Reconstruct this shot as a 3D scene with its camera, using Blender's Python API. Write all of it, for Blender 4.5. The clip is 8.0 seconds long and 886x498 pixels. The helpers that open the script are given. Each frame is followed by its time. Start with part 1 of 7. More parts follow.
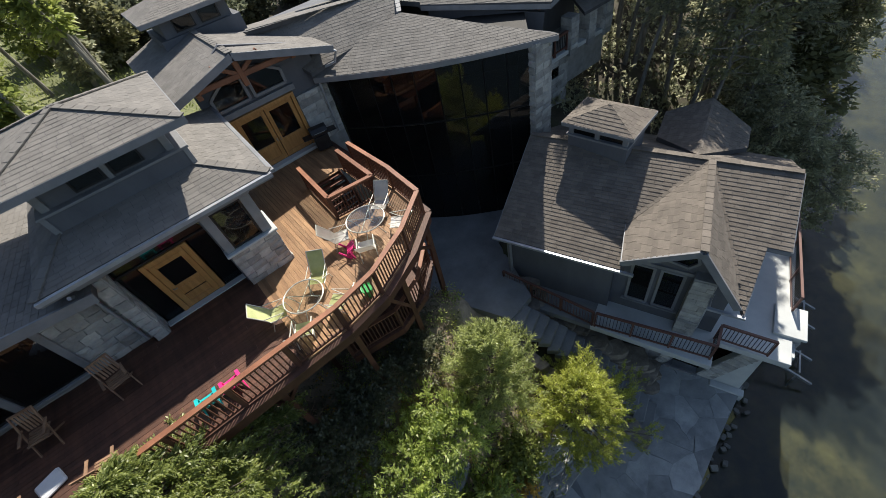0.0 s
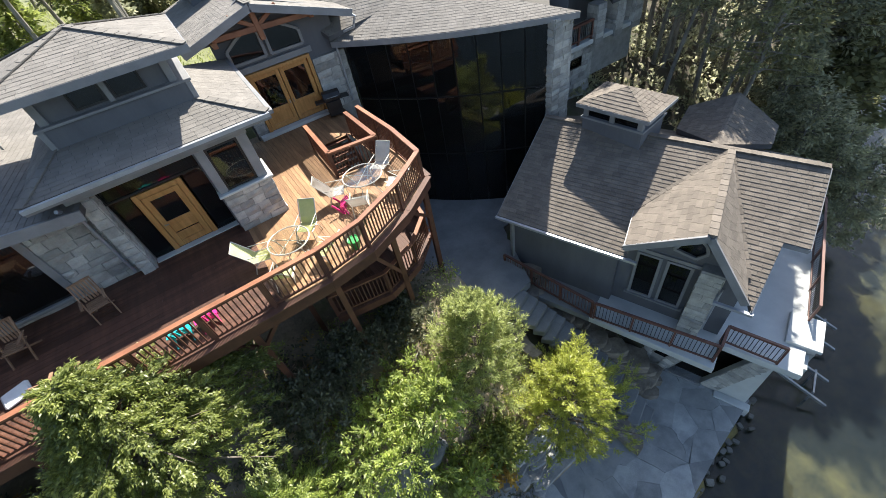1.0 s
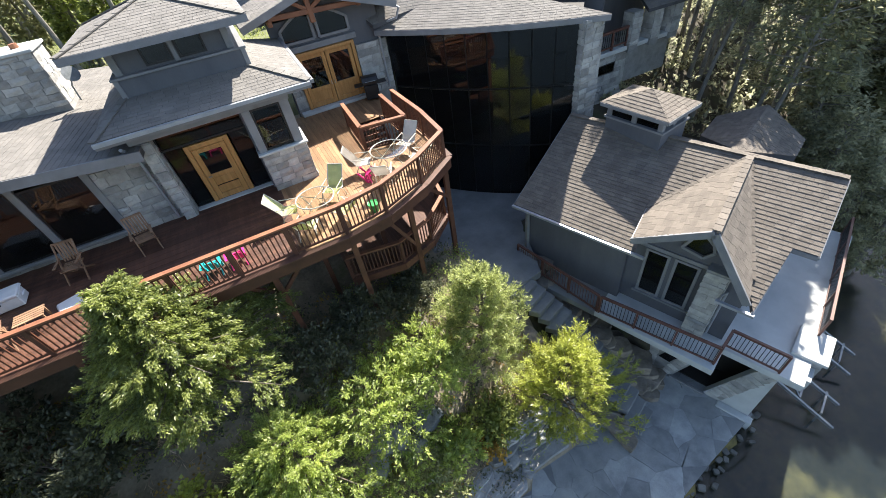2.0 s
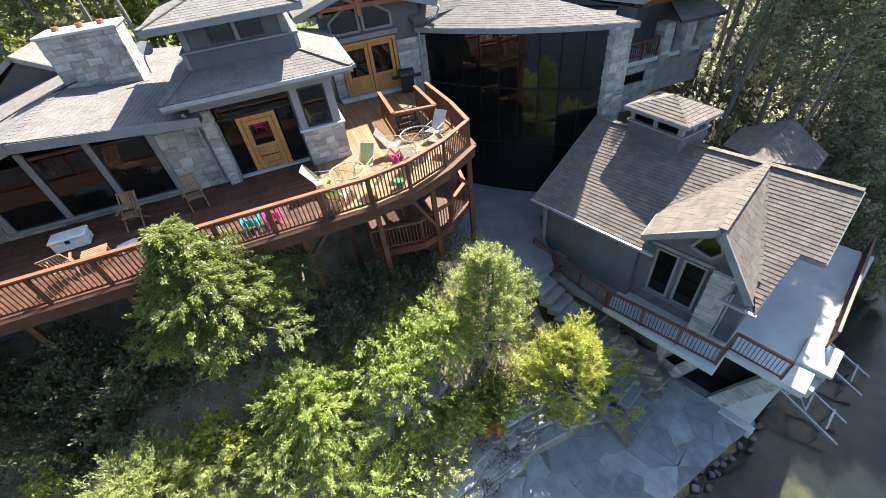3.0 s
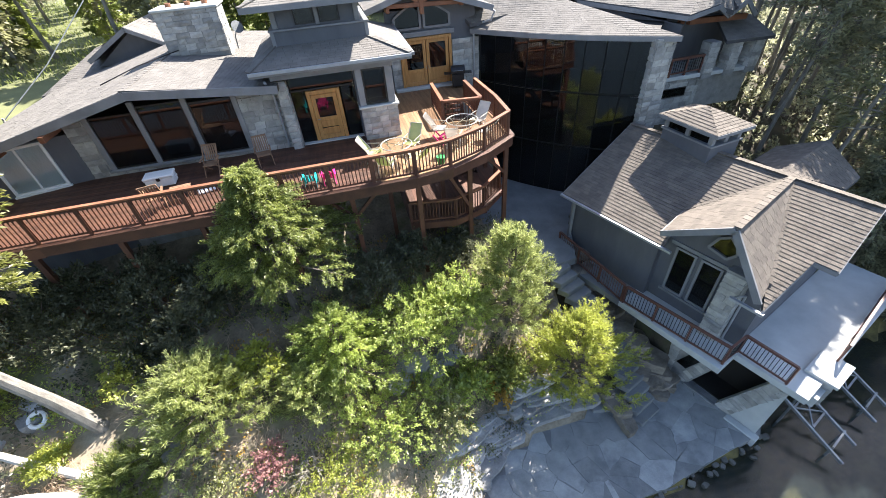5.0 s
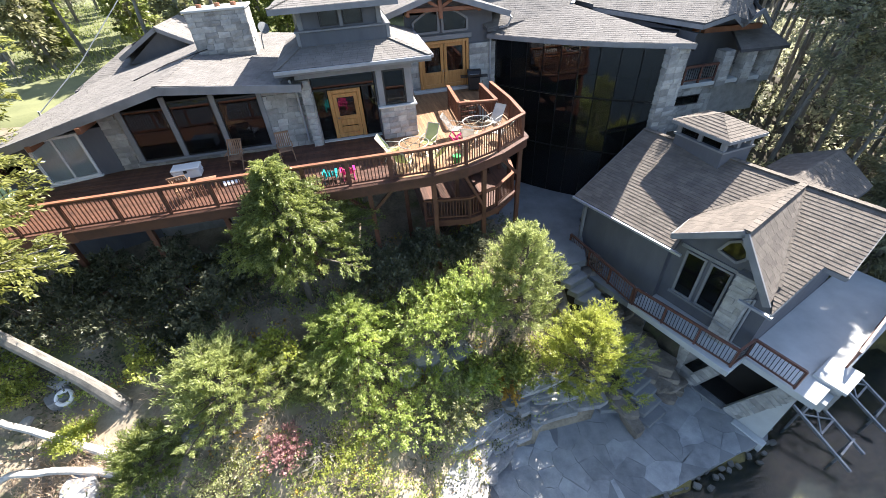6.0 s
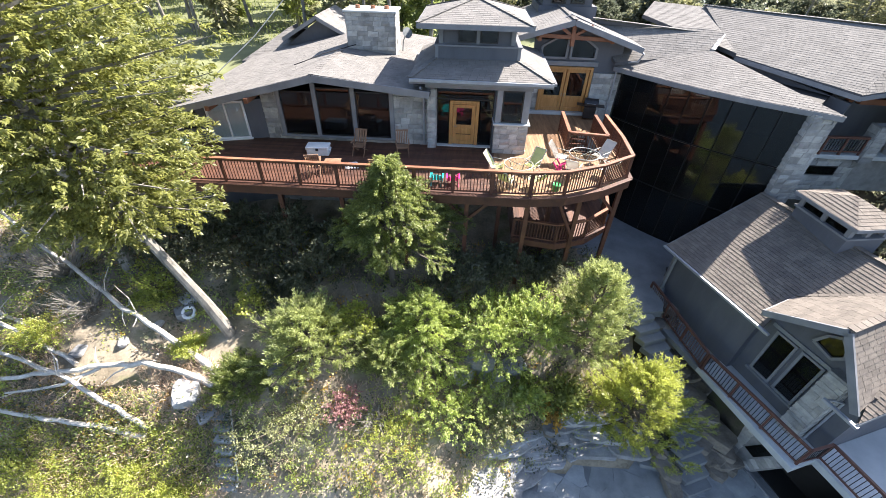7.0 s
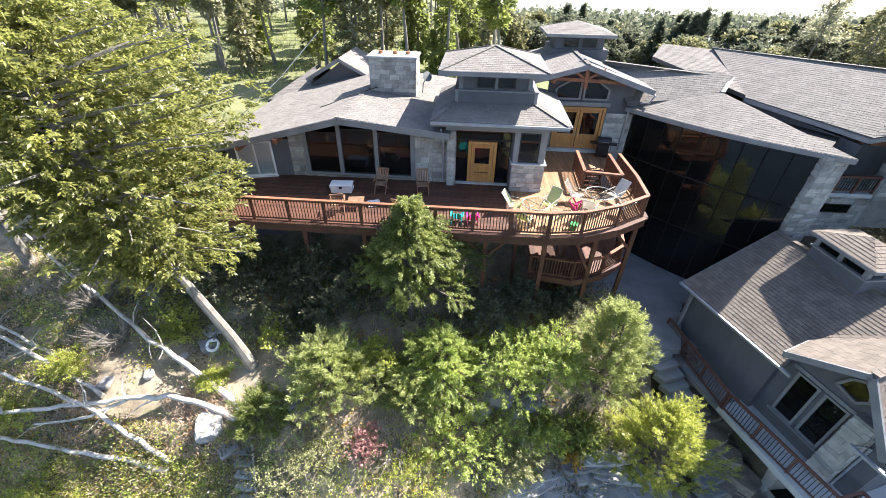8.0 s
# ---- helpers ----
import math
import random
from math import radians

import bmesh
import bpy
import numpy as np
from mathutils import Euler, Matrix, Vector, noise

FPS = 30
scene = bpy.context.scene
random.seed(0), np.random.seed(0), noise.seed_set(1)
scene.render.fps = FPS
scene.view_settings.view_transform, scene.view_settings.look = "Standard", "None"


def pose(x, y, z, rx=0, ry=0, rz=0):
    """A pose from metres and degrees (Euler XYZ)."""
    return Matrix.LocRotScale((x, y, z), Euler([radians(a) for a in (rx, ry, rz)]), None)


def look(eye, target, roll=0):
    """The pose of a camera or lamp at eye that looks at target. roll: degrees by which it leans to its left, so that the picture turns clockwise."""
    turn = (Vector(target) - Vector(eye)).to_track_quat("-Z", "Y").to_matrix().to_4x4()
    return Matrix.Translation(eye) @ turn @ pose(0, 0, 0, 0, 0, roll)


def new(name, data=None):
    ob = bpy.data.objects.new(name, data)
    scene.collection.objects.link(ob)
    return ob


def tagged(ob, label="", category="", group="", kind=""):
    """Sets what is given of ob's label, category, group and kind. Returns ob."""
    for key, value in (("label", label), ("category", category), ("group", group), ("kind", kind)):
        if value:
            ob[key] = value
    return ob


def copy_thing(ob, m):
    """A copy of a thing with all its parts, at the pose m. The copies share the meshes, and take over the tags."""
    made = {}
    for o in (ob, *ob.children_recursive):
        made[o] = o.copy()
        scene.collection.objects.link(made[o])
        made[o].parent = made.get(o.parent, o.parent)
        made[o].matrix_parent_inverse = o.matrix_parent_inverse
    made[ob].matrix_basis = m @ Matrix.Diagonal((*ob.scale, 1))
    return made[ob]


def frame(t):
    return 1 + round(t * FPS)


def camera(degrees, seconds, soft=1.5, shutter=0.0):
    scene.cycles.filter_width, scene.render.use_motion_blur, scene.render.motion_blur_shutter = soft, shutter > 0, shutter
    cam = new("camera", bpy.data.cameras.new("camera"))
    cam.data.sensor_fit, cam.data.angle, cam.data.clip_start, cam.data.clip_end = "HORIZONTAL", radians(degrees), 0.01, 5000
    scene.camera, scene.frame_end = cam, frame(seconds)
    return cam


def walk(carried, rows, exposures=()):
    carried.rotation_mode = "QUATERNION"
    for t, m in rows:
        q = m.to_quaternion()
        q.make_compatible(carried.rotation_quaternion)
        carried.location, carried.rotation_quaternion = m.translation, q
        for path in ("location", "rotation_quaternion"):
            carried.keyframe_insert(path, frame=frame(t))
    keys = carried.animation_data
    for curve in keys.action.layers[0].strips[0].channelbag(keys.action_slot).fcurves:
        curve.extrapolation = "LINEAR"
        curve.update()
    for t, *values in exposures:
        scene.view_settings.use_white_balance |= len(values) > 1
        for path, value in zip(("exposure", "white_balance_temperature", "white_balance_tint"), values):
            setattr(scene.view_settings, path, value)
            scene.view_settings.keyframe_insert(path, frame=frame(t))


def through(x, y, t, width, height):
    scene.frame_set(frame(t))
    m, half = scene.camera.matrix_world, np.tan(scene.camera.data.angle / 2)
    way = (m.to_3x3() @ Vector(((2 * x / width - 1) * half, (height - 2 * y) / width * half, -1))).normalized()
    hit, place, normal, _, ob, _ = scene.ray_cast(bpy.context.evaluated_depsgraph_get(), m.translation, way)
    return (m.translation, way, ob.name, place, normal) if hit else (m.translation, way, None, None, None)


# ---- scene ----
cam = camera(95.4, 8.0, soft=0.85)
PATH = [
    (0, (2.929, -12.228, 9.365), (6.316, -6.261, 2.090), -15.05),
    (0.5, (3.071, -12.711, 8.485), (6.408, -6.579, 1.326), -13.97),
    (1, (2.927, -13.272, 7.932), (6.070, -6.886, 0.907), -12.07),
    (1.5, (2.848, -14.036, 7.628), (5.907, -7.456, 0.747), -11.75),
    (2, (2.588, -14.728, 7.580), (5.259, -7.876, 0.803), -9.74),
    (3.5, (2.048, -16.670, 7.400), (4.087, -9.346, 0.903), -7.01),
    (4, (1.832, -17.180, 7.341), (3.623, -9.734, 0.911), -5.69),
    (4.5, (1.630, -17.642, 7.294), (3.251, -10.113, 0.916), -4.86),
    (6, (1.219, -18.527, 7.304), (2.611, -10.806, 1.103), -4.04),
    (6.5, (0.692, -18.627, 7.942), (1.448, -10.879, 1.665), -0.97),
    (7, (0.661, -19.056, 8.372), (0.329, -11.221, 2.167), 1.62),
    (7.5, (0.319, -19.157, 9.079), (-0.562, -11.235, 3.040), 2.36),
    (8, (0.122, -19.081, 9.065), (-0.425, -10.912, 3.323), 1.21),
]
walk(cam, [(t, look(eye, target, roll)) for t, eye, target, roll in PATH],
     exposures=[(0.0, 0.72, 6600, 9), (0.5, 1.4, 6600, 9), (1.0, 1.6, 6600, 9), (2.0, 1.8, 6600, 10), (4.5, 2.02, 6500, 12), (8.0, 2.0, 6450, 14)])


# ---- world and sun ----
SUN_AZ, SUN_EL = 55.0, 45.5
world = bpy.data.worlds.new("world")
scene.world = world
world.use_nodes = True
wn = world.node_tree
sky = wn.nodes.new("ShaderNodeTexSky")
sky.sky_type, sky.sun_disc = "NISHITA", False
sky.sun_elevation, sky.sun_rotation = radians(SUN_EL), radians(SUN_AZ)
wn.nodes["Background"].inputs[1].default_value = 0.088
wn.links.new(sky.outputs[0], wn.nodes["Background"].inputs[0])
sun = new("sun", bpy.data.lights.new("sun", "SUN"))
sun.data.energy, sun.data.angle, sun.data.color = 5.0, radians(0.6), (1.0, 0.94, 0.85)
# the sun stands at azimuth SUN_AZ, clockwise from +y
sun_dir = Vector((math.sin(radians(SUN_AZ)) * math.cos(radians(SUN_EL)), math.cos(radians(SUN_AZ)) * math.cos(radians(SUN_EL)), math.sin(radians(SUN_EL))))
sun.matrix_world = look((0, 0, 60), Vector((0, 0, 60)) - sun_dir)


# ---- materials ----
def surf(name, dark, light, scale=2.0, rough=0.8, bump=0.3, bump_scale=25.0, rand=0.0, rand_by="object", metal=0.0, spots=None, spot_scale=0.6, spot_cover=0.5, stretch=(1, 1, 1), gloss_var=0.08):
    """A solid surface: two colours mixed by broad and fine noise, optional stains, grain bump and a random tone per piece."""
    m = bpy.data.materials.new(name)
    m.use_nodes = True
    nt = m.node_tree
    N, L = nt.nodes, nt.links
    bsdf = N["Principled BSDF"]
    geo = N.new("ShaderNodeNewGeometry")
    mapping = N.new("ShaderNodeMapping")
    mapping.inputs["Scale"].default_value = stretch
    L.new(geo.outputs["Position"], mapping.inputs["Vector"])

    def noise_tex(s, detail=4.0, r=0.6):
        n = N.new("ShaderNodeTexNoise")
        n.inputs["Scale"].default_value, n.inputs["Detail"].default_value, n.inputs["Roughness"].default_value = s, detail, r
        L.new(mapping.outputs[0], n.inputs["Vector"])
        return n

    broad, fine = noise_tex(scale), noise_tex(bump_scale, 5.0, 0.7)
    add = N.new("ShaderNodeMath")
    add.operation = "MULTIPLY_ADD"
    add.inputs[1].default_value = 0.45
    L.new(fine.outputs["Fac"], add.inputs[0])
    sub = N.new("ShaderNodeMath")
    sub.operation = "SUBTRACT"
    sub.inputs[1].default_value = 0.22
    L.new(broad.outputs["Fac"], sub.inputs[0])
    L.new(sub.outputs[0], add.inputs[2])
    ramp = N.new("ShaderNodeValToRGB")
    ramp.color_ramp.elements[0].position, ramp.color_ramp.elements[1].position = 0.28, 0.74
    ramp.color_ramp.elements[0].color, ramp.color_ramp.elements[1].color = (*dark, 1), (*light, 1)
    L.new(add.outputs[0], ramp.inputs[0])
    col = ramp.outputs[0]
    if spots is not None:
        sp = noise_tex(spot_scale, 6.0, 0.65)
        sr = N.new("ShaderNodeValToRGB")
        sr.color_ramp.elements[0].position, sr.color_ramp.elements[1].position = 1 - spot_cover, min(1.0, 1 - spot_cover + 0.16)
        L.new(sp.outputs["Fac"], sr.inputs[0])
        mx = N.new("ShaderNodeMix")
        mx.data_type = "RGBA"
        L.new(sr.outputs[0], mx.inputs["Factor"])
        L.new(col, mx.inputs["A"])
        mx.inputs["B"].default_value = (*spots, 1)
        col = mx.outputs["Result"]
    if rand:
        if rand_by == "object":
            r_out = N.new("ShaderNodeObjectInfo").outputs["Random"]
        else:
            r_out = geo.outputs["Random Per Island"]
        mr = N.new("ShaderNodeMapRange")
        mr.inputs["To Min"].default_value, mr.inputs["To Max"].default_value = 1 - rand, 1 + rand
        L.new(r_out, mr.inputs["Value"])
        hsv = N.new("ShaderNodeHueSaturation")
        L.new(mr.outputs[0], hsv.inputs["Value"])
        L.new(col, hsv.inputs["Color"])
        col = hsv.outputs[0]
    L.new(col, bsdf.inputs["Base Color"])
    bsdf.inputs["Metallic"].default_value = metal
    rr = N.new("ShaderNodeMapRange")
    rr.inputs["To Min"].default_value, rr.inputs["To Max"].default_value = max(0.02, rough - gloss_var), min(1.0, rough + gloss_var)
    L.new(fine.outputs["Fac"], rr.inputs["Value"])
    L.new(rr.outputs[0], bsdf.inputs["Roughness"])
    if bump:
        b = N.new("ShaderNodeBump")
        b.inputs["Strength"].default_value, b.inputs["Distance"].default_value = bump, 0.02
        L.new(fine.outputs["Fac"], b.inputs["Height"])
        L.new(b.outputs[0], bsdf.inputs["Normal"])
    return m


def leaf_mat(name, dark, light, glow=0.45, tip=None):
    """Foliage: each leaf its own tone, partly letting the sun through."""
    dark, light = [tuple(min(0.7, v * k) for v, k in zip(c, (1.3, 1.1, 1.45))) for c in (dark, light)]
    m = bpy.data.materials.new(name)
    m.use_nodes = True
    nt = m.node_tree
    N, L = nt.nodes, nt.links
    N.remove(N["Principled BSDF"])
    geo = N.new("ShaderNodeNewGeometry")
    ns = N.new("ShaderNodeTexNoise")
    ns.inputs["Scale"].default_value = 0.9
    L.new(geo.outputs["Position"], ns.inputs["Vector"])
    add = N.new("ShaderNodeMath")
    add.operation = "MULTIPLY_ADD"
    add.inputs[1].default_value = 0.5
    L.new(geo.outputs["Random Per Island"], add.inputs[0])
    half = N.new("ShaderNodeMath")
    half.operation = "MULTIPLY_ADD"
    half.inputs[1].default_value, half.inputs[2].default_value = 0.9, -0.2
    L.new(ns.outputs["Fac"], half.inputs[0])
    L.new(half.outputs[0], add.inputs[2])
    ramp = N.new("ShaderNodeValToRGB")
    ramp.color_ramp.elements[0].position, ramp.color_ramp.elements[1].position = 0.15, 0.8
    ramp.color_ramp.elements[0].color, ramp.color_ramp.elements[1].color = (*dark, 1), (*light, 1)
    if tip is not None:
        e = ramp.color_ramp.elements.new(0.93)
        e.color = (*tip, 1)
    L.new(add.outputs[0], ramp.inputs[0])
    dif, tra, glo, mix, mix2 = (N.new("ShaderNode" + k) for k in ("BsdfDiffuse", "BsdfTranslucent", "BsdfGlossy", "MixShader", "MixShader"))
    L.new(ramp.outputs[0], dif.inputs["Color"])
    bright = N.new("ShaderNodeHueSaturation")
    bright.inputs["Value"].default_value, bright.inputs["Saturation"].default_value = 1.7, 0.98
    L.new(ramp.outputs[0], bright.inputs["Color"])
    L.new(bright.outputs[0], tra.inputs["Color"])
    mix.inputs[0].default_value = glow
    L.new(dif.outputs[0], mix.inputs[1])
    L.new(tra.outputs[0], mix.inputs[2])
    glo.inputs["Roughness"].default_value = 0.45
    glo.inputs["Color"].default_value = (0.6, 0.6, 0.55, 1)
    mix2.inputs[0].default_value = 0.06
    L.new(mix.outputs[0], mix2.inputs[1])
    L.new(glo.outputs[0], mix2.inputs[2])
    L.new(mix2.outputs[0], N["Material Output"].inputs["Surface"])
    return m


def glass_mat(name, tint, rough=0.01, through=0.9, spec=0.5):
    m = bpy.data.materials.new(name)
    m.use_nodes = True
    b = m.node_tree.nodes["Principled BSDF"]
    b.inputs["Base Color"].default_value = (*tint, 1)
    b.inputs["Roughness"].default_value, b.inputs["IOR"].default_value = rough, 1.5
    b.inputs["Transmission Weight"].default_value, b.inputs["Specular IOR Level"].default_value = through, spec
    return m


SHINGLE = surf("roof_shingle", (0.112, 0.097, 0.082), (0.172, 0.148, 0.124), 1.6, 0.92, 0.6, 70, rand=0.15, rand_by="island", spots=(0.185, 0.162, 0.137), spot_scale=0.5, spot_cover=0.4)
SHINGLE_ONE = surf("roof_shingle_piece", (0.112, 0.097, 0.082), (0.172, 0.148, 0.124), 1.6, 0.92, 0.6, 70, rand=0.15)
SHINGLE_HOUSE = surf("house_shingle", (0.138, 0.13, 0.12), (0.196, 0.184, 0.169), 1.4, 0.92, 0.6, 70, rand=0.1, rand_by="island", spots=(0.215, 0.203, 0.186), spot_scale=0.4, spot_cover=0.4)
STONE = surf("ashlar_stone", (0.25, 0.25, 0.24), (0.46, 0.455, 0.43), 2.5, 0.88, 0.6, 30, rand=0.28, spots=(0.5, 0.48, 0.43), spot_scale=1.7, spot_cover=0.38)
MORTAR = surf("mortar", (0.2, 0.2, 0.195), (0.32, 0.32, 0.31), 3, 0.95, 0.5, 50)
SIDING = surf("grey_siding", (0.085, 0.09, 0.105), (0.125, 0.13, 0.145), 1.5, 0.7, 0.2, 40, stretch=(1, 1, 0.3))
TRIM = surf("grey_trim", (0.17, 0.175, 0.185), (0.25, 0.255, 0.265), 1.5, 0.6, 0.12, 50)
SOFFIT = surf("dark_soffit", (0.06, 0.06, 0.065), (0.1, 0.1, 0.105), 2, 0.8, 0.1, 40)
# red-brown stained boards, darkened further to paint in the shade lying on them
CEDAR_DECK = surf("stained_deck_board", (0.056, 0.024, 0.016), (0.125, 0.057, 0.034), 1.3, 0.62, 0.35, 40, rand=0.26, stretch=(3, 0.5, 1), spots=(0.18, 0.094, 0.056), spot_scale=0.5, spot_cover=0.3)
# rail wood darkened to paint in the unlit side of posts and balusters
RAILWOOD = surf("stained_rail_wood", (0.066, 0.026, 0.017), (0.135, 0.055, 0.031), 2.0, 0.5, 0.3, 45, rand=0.22)
TIMBER = surf("timber_beam", (0.18, 0.07, 0.035), (0.28, 0.12, 0.06), 2.0, 0.6, 0.3, 40, rand=0.1)
OAK = surf("varnished_door_wood", (0.36, 0.17, 0.05), (0.55, 0.29, 0.10), 2.5, 0.4, 0.25, 35, stretch=(4, 4, 0.6))
GLASS = glass_mat("tinted_window_glass", (0.05, 0.06, 0.065), spec=0.16)
GLASS_CLEAR = glass_mat("clear_table_glass", (0.88, 0.93, 0.91), 0.02, 1.0, 0.5)
# near-black so rooms behind glass look unlit; their darkness is in the colour
INSIDE = surf("unlit_interior_black", (0.012, 0.011, 0.01), (0.03, 0.026, 0.022), 0.7, 0.8, 0.1, 20)
BLACKMETAL = surf("black_metal", (0.015, 0.015, 0.016), (0.035, 0.035, 0.037), 5, 0.4, 0.1, 60, metal=0.4)
GLAZINGBAR = surf("black_glazing_bar", (0.006, 0.006, 0.006), (0.012, 0.012, 0.012), 5, 0.85, 0.1, 60)
RAILMETAL = surf("dark_red_brown_rail", (0.10, 0.045, 0.035), (0.16, 0.075, 0.055), 4, 0.5, 0.15, 60)
GALV = surf("galvanised_metal", (0.16, 0.18, 0.19), (0.32, 0.34, 0.35), 4, 0.5, 0.15, 60, metal=0.5)
GUTTER = surf("pale_gutter", (0.3, 0.32, 0.35), (0.42, 0.44, 0.47), 3, 0.4, 0.1, 50, metal=0.3)
CONCRETE = surf("pale_concrete", (0.4, 0.42, 0.42), (0.55, 0.57, 0.56), 0.8, 0.8, 0.25, 40, spots=(0.32, 0.34, 0.35), spot_scale=0.5, spot_cover=0.36)
FLAG = surf("flagstone", (0.21, 0.224, 0.228), (0.36, 0.374, 0.372), 1.3, 0.75, 0.5, 28, rand=0.2, spots=(0.15, 0.162, 0.17), spot_scale=0.42, spot_cover=0.46)
PATIO = surf("patio_paving", (0.13, 0.138, 0.142), (0.24, 0.25, 0.252), 0.7, 0.85, 0.3, 25, spots=(0.28, 0.285, 0.28), spot_scale=0.4, spot_cover=0.4)
ROCK = surf("grey_ledge_rock", (0.17, 0.174, 0.18), (0.45, 0.447, 0.44), 1.1, 0.85, 0.9, 14, rand=0.28, spots=(0.14, 0.145, 0.13), spot_scale=1.3, spot_cover=0.38)
GROUND = surf("slope_soil", (0.11, 0.09, 0.06), (0.40, 0.34, 0.25), 0.8, 0.95, 0.9, 9, spots=(0.14, 0.16, 0.05), spot_scale=0.45, spot_cover=0.45)
LAWN = surf("lawn", (0.09, 0.105, 0.045), (0.19, 0.2, 0.09), 0.25, 0.95, 0.8, 12, spots=(0.3, 0.28, 0.21), spot_scale=0.1, spot_cover=0.4)
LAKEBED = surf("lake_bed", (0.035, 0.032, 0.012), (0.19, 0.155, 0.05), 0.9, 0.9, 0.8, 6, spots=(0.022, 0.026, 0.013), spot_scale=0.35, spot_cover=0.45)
# bed colour darkens with depth, putting the water's loss of light into it
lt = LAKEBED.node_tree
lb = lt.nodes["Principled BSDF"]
depth_tint, sep, fall, wave, wsum = (lt.nodes.new("ShaderNode" + k) for k in ("Mix", "SeparateXYZ", "MapRange", "TexNoise", "Math"))
depth_tint.data_type = "RGBA"
depth_tint.inputs["B"].default_value = (0.011, 0.015, 0.016, 1)
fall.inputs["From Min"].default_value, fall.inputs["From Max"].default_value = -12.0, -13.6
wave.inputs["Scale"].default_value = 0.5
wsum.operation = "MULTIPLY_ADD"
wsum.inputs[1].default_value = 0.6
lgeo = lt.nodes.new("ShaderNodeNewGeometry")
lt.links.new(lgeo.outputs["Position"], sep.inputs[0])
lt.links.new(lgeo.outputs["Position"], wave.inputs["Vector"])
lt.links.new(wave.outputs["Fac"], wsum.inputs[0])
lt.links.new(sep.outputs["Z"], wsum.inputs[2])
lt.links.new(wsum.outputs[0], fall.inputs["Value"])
lt.links.new(lb.inputs["Base Color"].links[0].from_socket, depth_tint.inputs["A"])
lt.links.new(fall.outputs[0], depth_tint.inputs["Factor"])
lt.links.new(depth_tint.outputs["Result"], lb.inputs["Base Color"])
BARK = surf("brown_bark", (0.07, 0.055, 0.042), (0.2, 0.17, 0.14), 3, 0.95, 0.9, 22, stretch=(3, 3, 0.5))
BARKGREY = surf("grey_bark", (0.125, 0.115, 0.1), (0.32, 0.3, 0.265), 3, 0.95, 0.8, 22, stretch=(2, 2, 0.6), spots=(0.24, 0.22, 0.19), spot_scale=2.5, spot_cover=0.4)
DEADWOOD = surf("bleached_dead_wood", (0.36, 0.33, 0.29), (0.66, 0.63, 0.57), 4, 0.9, 0.8, 22, spots=(0.24, 0.2, 0.16), spot_scale=3.5, spot_cover=0.42)
LEAF_CEDAR = leaf_mat("cedar_leaf", (0.06, 0.1, 0.022), (0.225, 0.3, 0.062), 0.46, (0.38, 0.41, 0.1))
LEAF_BIGCEDAR = leaf_mat("old_cedar_leaf", (0.07, 0.095, 0.022), (0.235, 0.285, 0.058), 0.48, (0.4, 0.4, 0.1))
LEAF_PINE = leaf_mat("pine_needle", (0.1, 0.15, 0.04), (0.32, 0.415, 0.115), 0.47, (0.5, 0.56, 0.19))
LEAF_YELLOW = leaf_mat("yellow_green_needle", (0.13, 0.18, 0.028), (0.35, 0.44, 0.07), 0.48, (0.54, 0.55, 0.12))
LEAF_BUSH = leaf_mat("bright_bush_leaf", (0.09, 0.155, 0.03), (0.34, 0.46, 0.095), 0.52, (0.52, 0.56, 0.14))
LEAF_SAGE = leaf_mat("pale_bush_leaf", (0.11, 0.145, 0.05), (0.27, 0.325, 0.115), 0.42, (0.42, 0.43, 0.18))
# leaf tone lowered so the shade under the deck is in the colour
LEAF_DARK = leaf_mat("shade_darkened_leaf", (0.034, 0.05, 0.024), (0.1, 0.125, 0.055), 0.38, (0.16, 0.19, 0.08))
LEAF_FAR = leaf_mat("woods_leaf", (0.07, 0.09, 0.035), (0.21, 0.245, 0.09), 0.42, (0.34, 0.35, 0.14))
LEAF_SPRUCE = leaf_mat("spruce_needle", (0.045, 0.065, 0.035), (0.12, 0.155, 0.075), 0.4, (0.2, 0.24, 0.11))
LEAF_RED = leaf_mat("red_autumn_leaf", (0.11, 0.062, 0.05), (0.25, 0.15, 0.11), 0.35)
LEAF_GOLD = leaf_mat("golden_autumn_leaf", (0.16, 0.12, 0.02), (0.42, 0.32, 0.05), 0.4)
DRY = leaf_mat("dry_stem", (0.24, 0.21, 0.11), (0.46, 0.42, 0.24), 0.3)
PINK = surf("pink_plastic", (0.62, 0.02, 0.16), (0.8, 0.05, 0.25), 4, 0.4, 0.03, 40)
TEAL = surf("turquoise_plastic", (0.01, 0.36, 0.38), (0.02, 0.5, 0.5), 4, 0.4, 0.03, 40)
GREENPOT = surf("green_plastic", (0.02, 0.22, 0.05), (0.04, 0.34, 0.09), 4, 0.45, 0.05, 40)
LIMECLOTH = surf("lime_sling_fabric", (0.44, 0.48, 0.22), (0.58, 0.61, 0.31), 3, 0.8, 0.2, 90)
GREYCLOTH = surf("pale_sling_fabric", (0.5, 0.48, 0.45), (0.66, 0.64, 0.6), 3, 0.8, 0.2, 90)
PALEMETAL = surf("pale_chair_metal", (0.45, 0.44, 0.38), (0.6, 0.59, 0.52), 4, 0.4, 0.05, 60, metal=0.3)
CHAIRWOOD = surf("weathered_chair_wood", (0.18, 0.10, 0.06), (0.32, 0.2, 0.12), 3, 0.7, 0.3, 40, rand=0.15)
WHITEPLASTIC = surf("white_plastic", (0.66, 0.68, 0.7), (0.8, 0.81, 0.82), 3, 0.45, 0.05, 40)
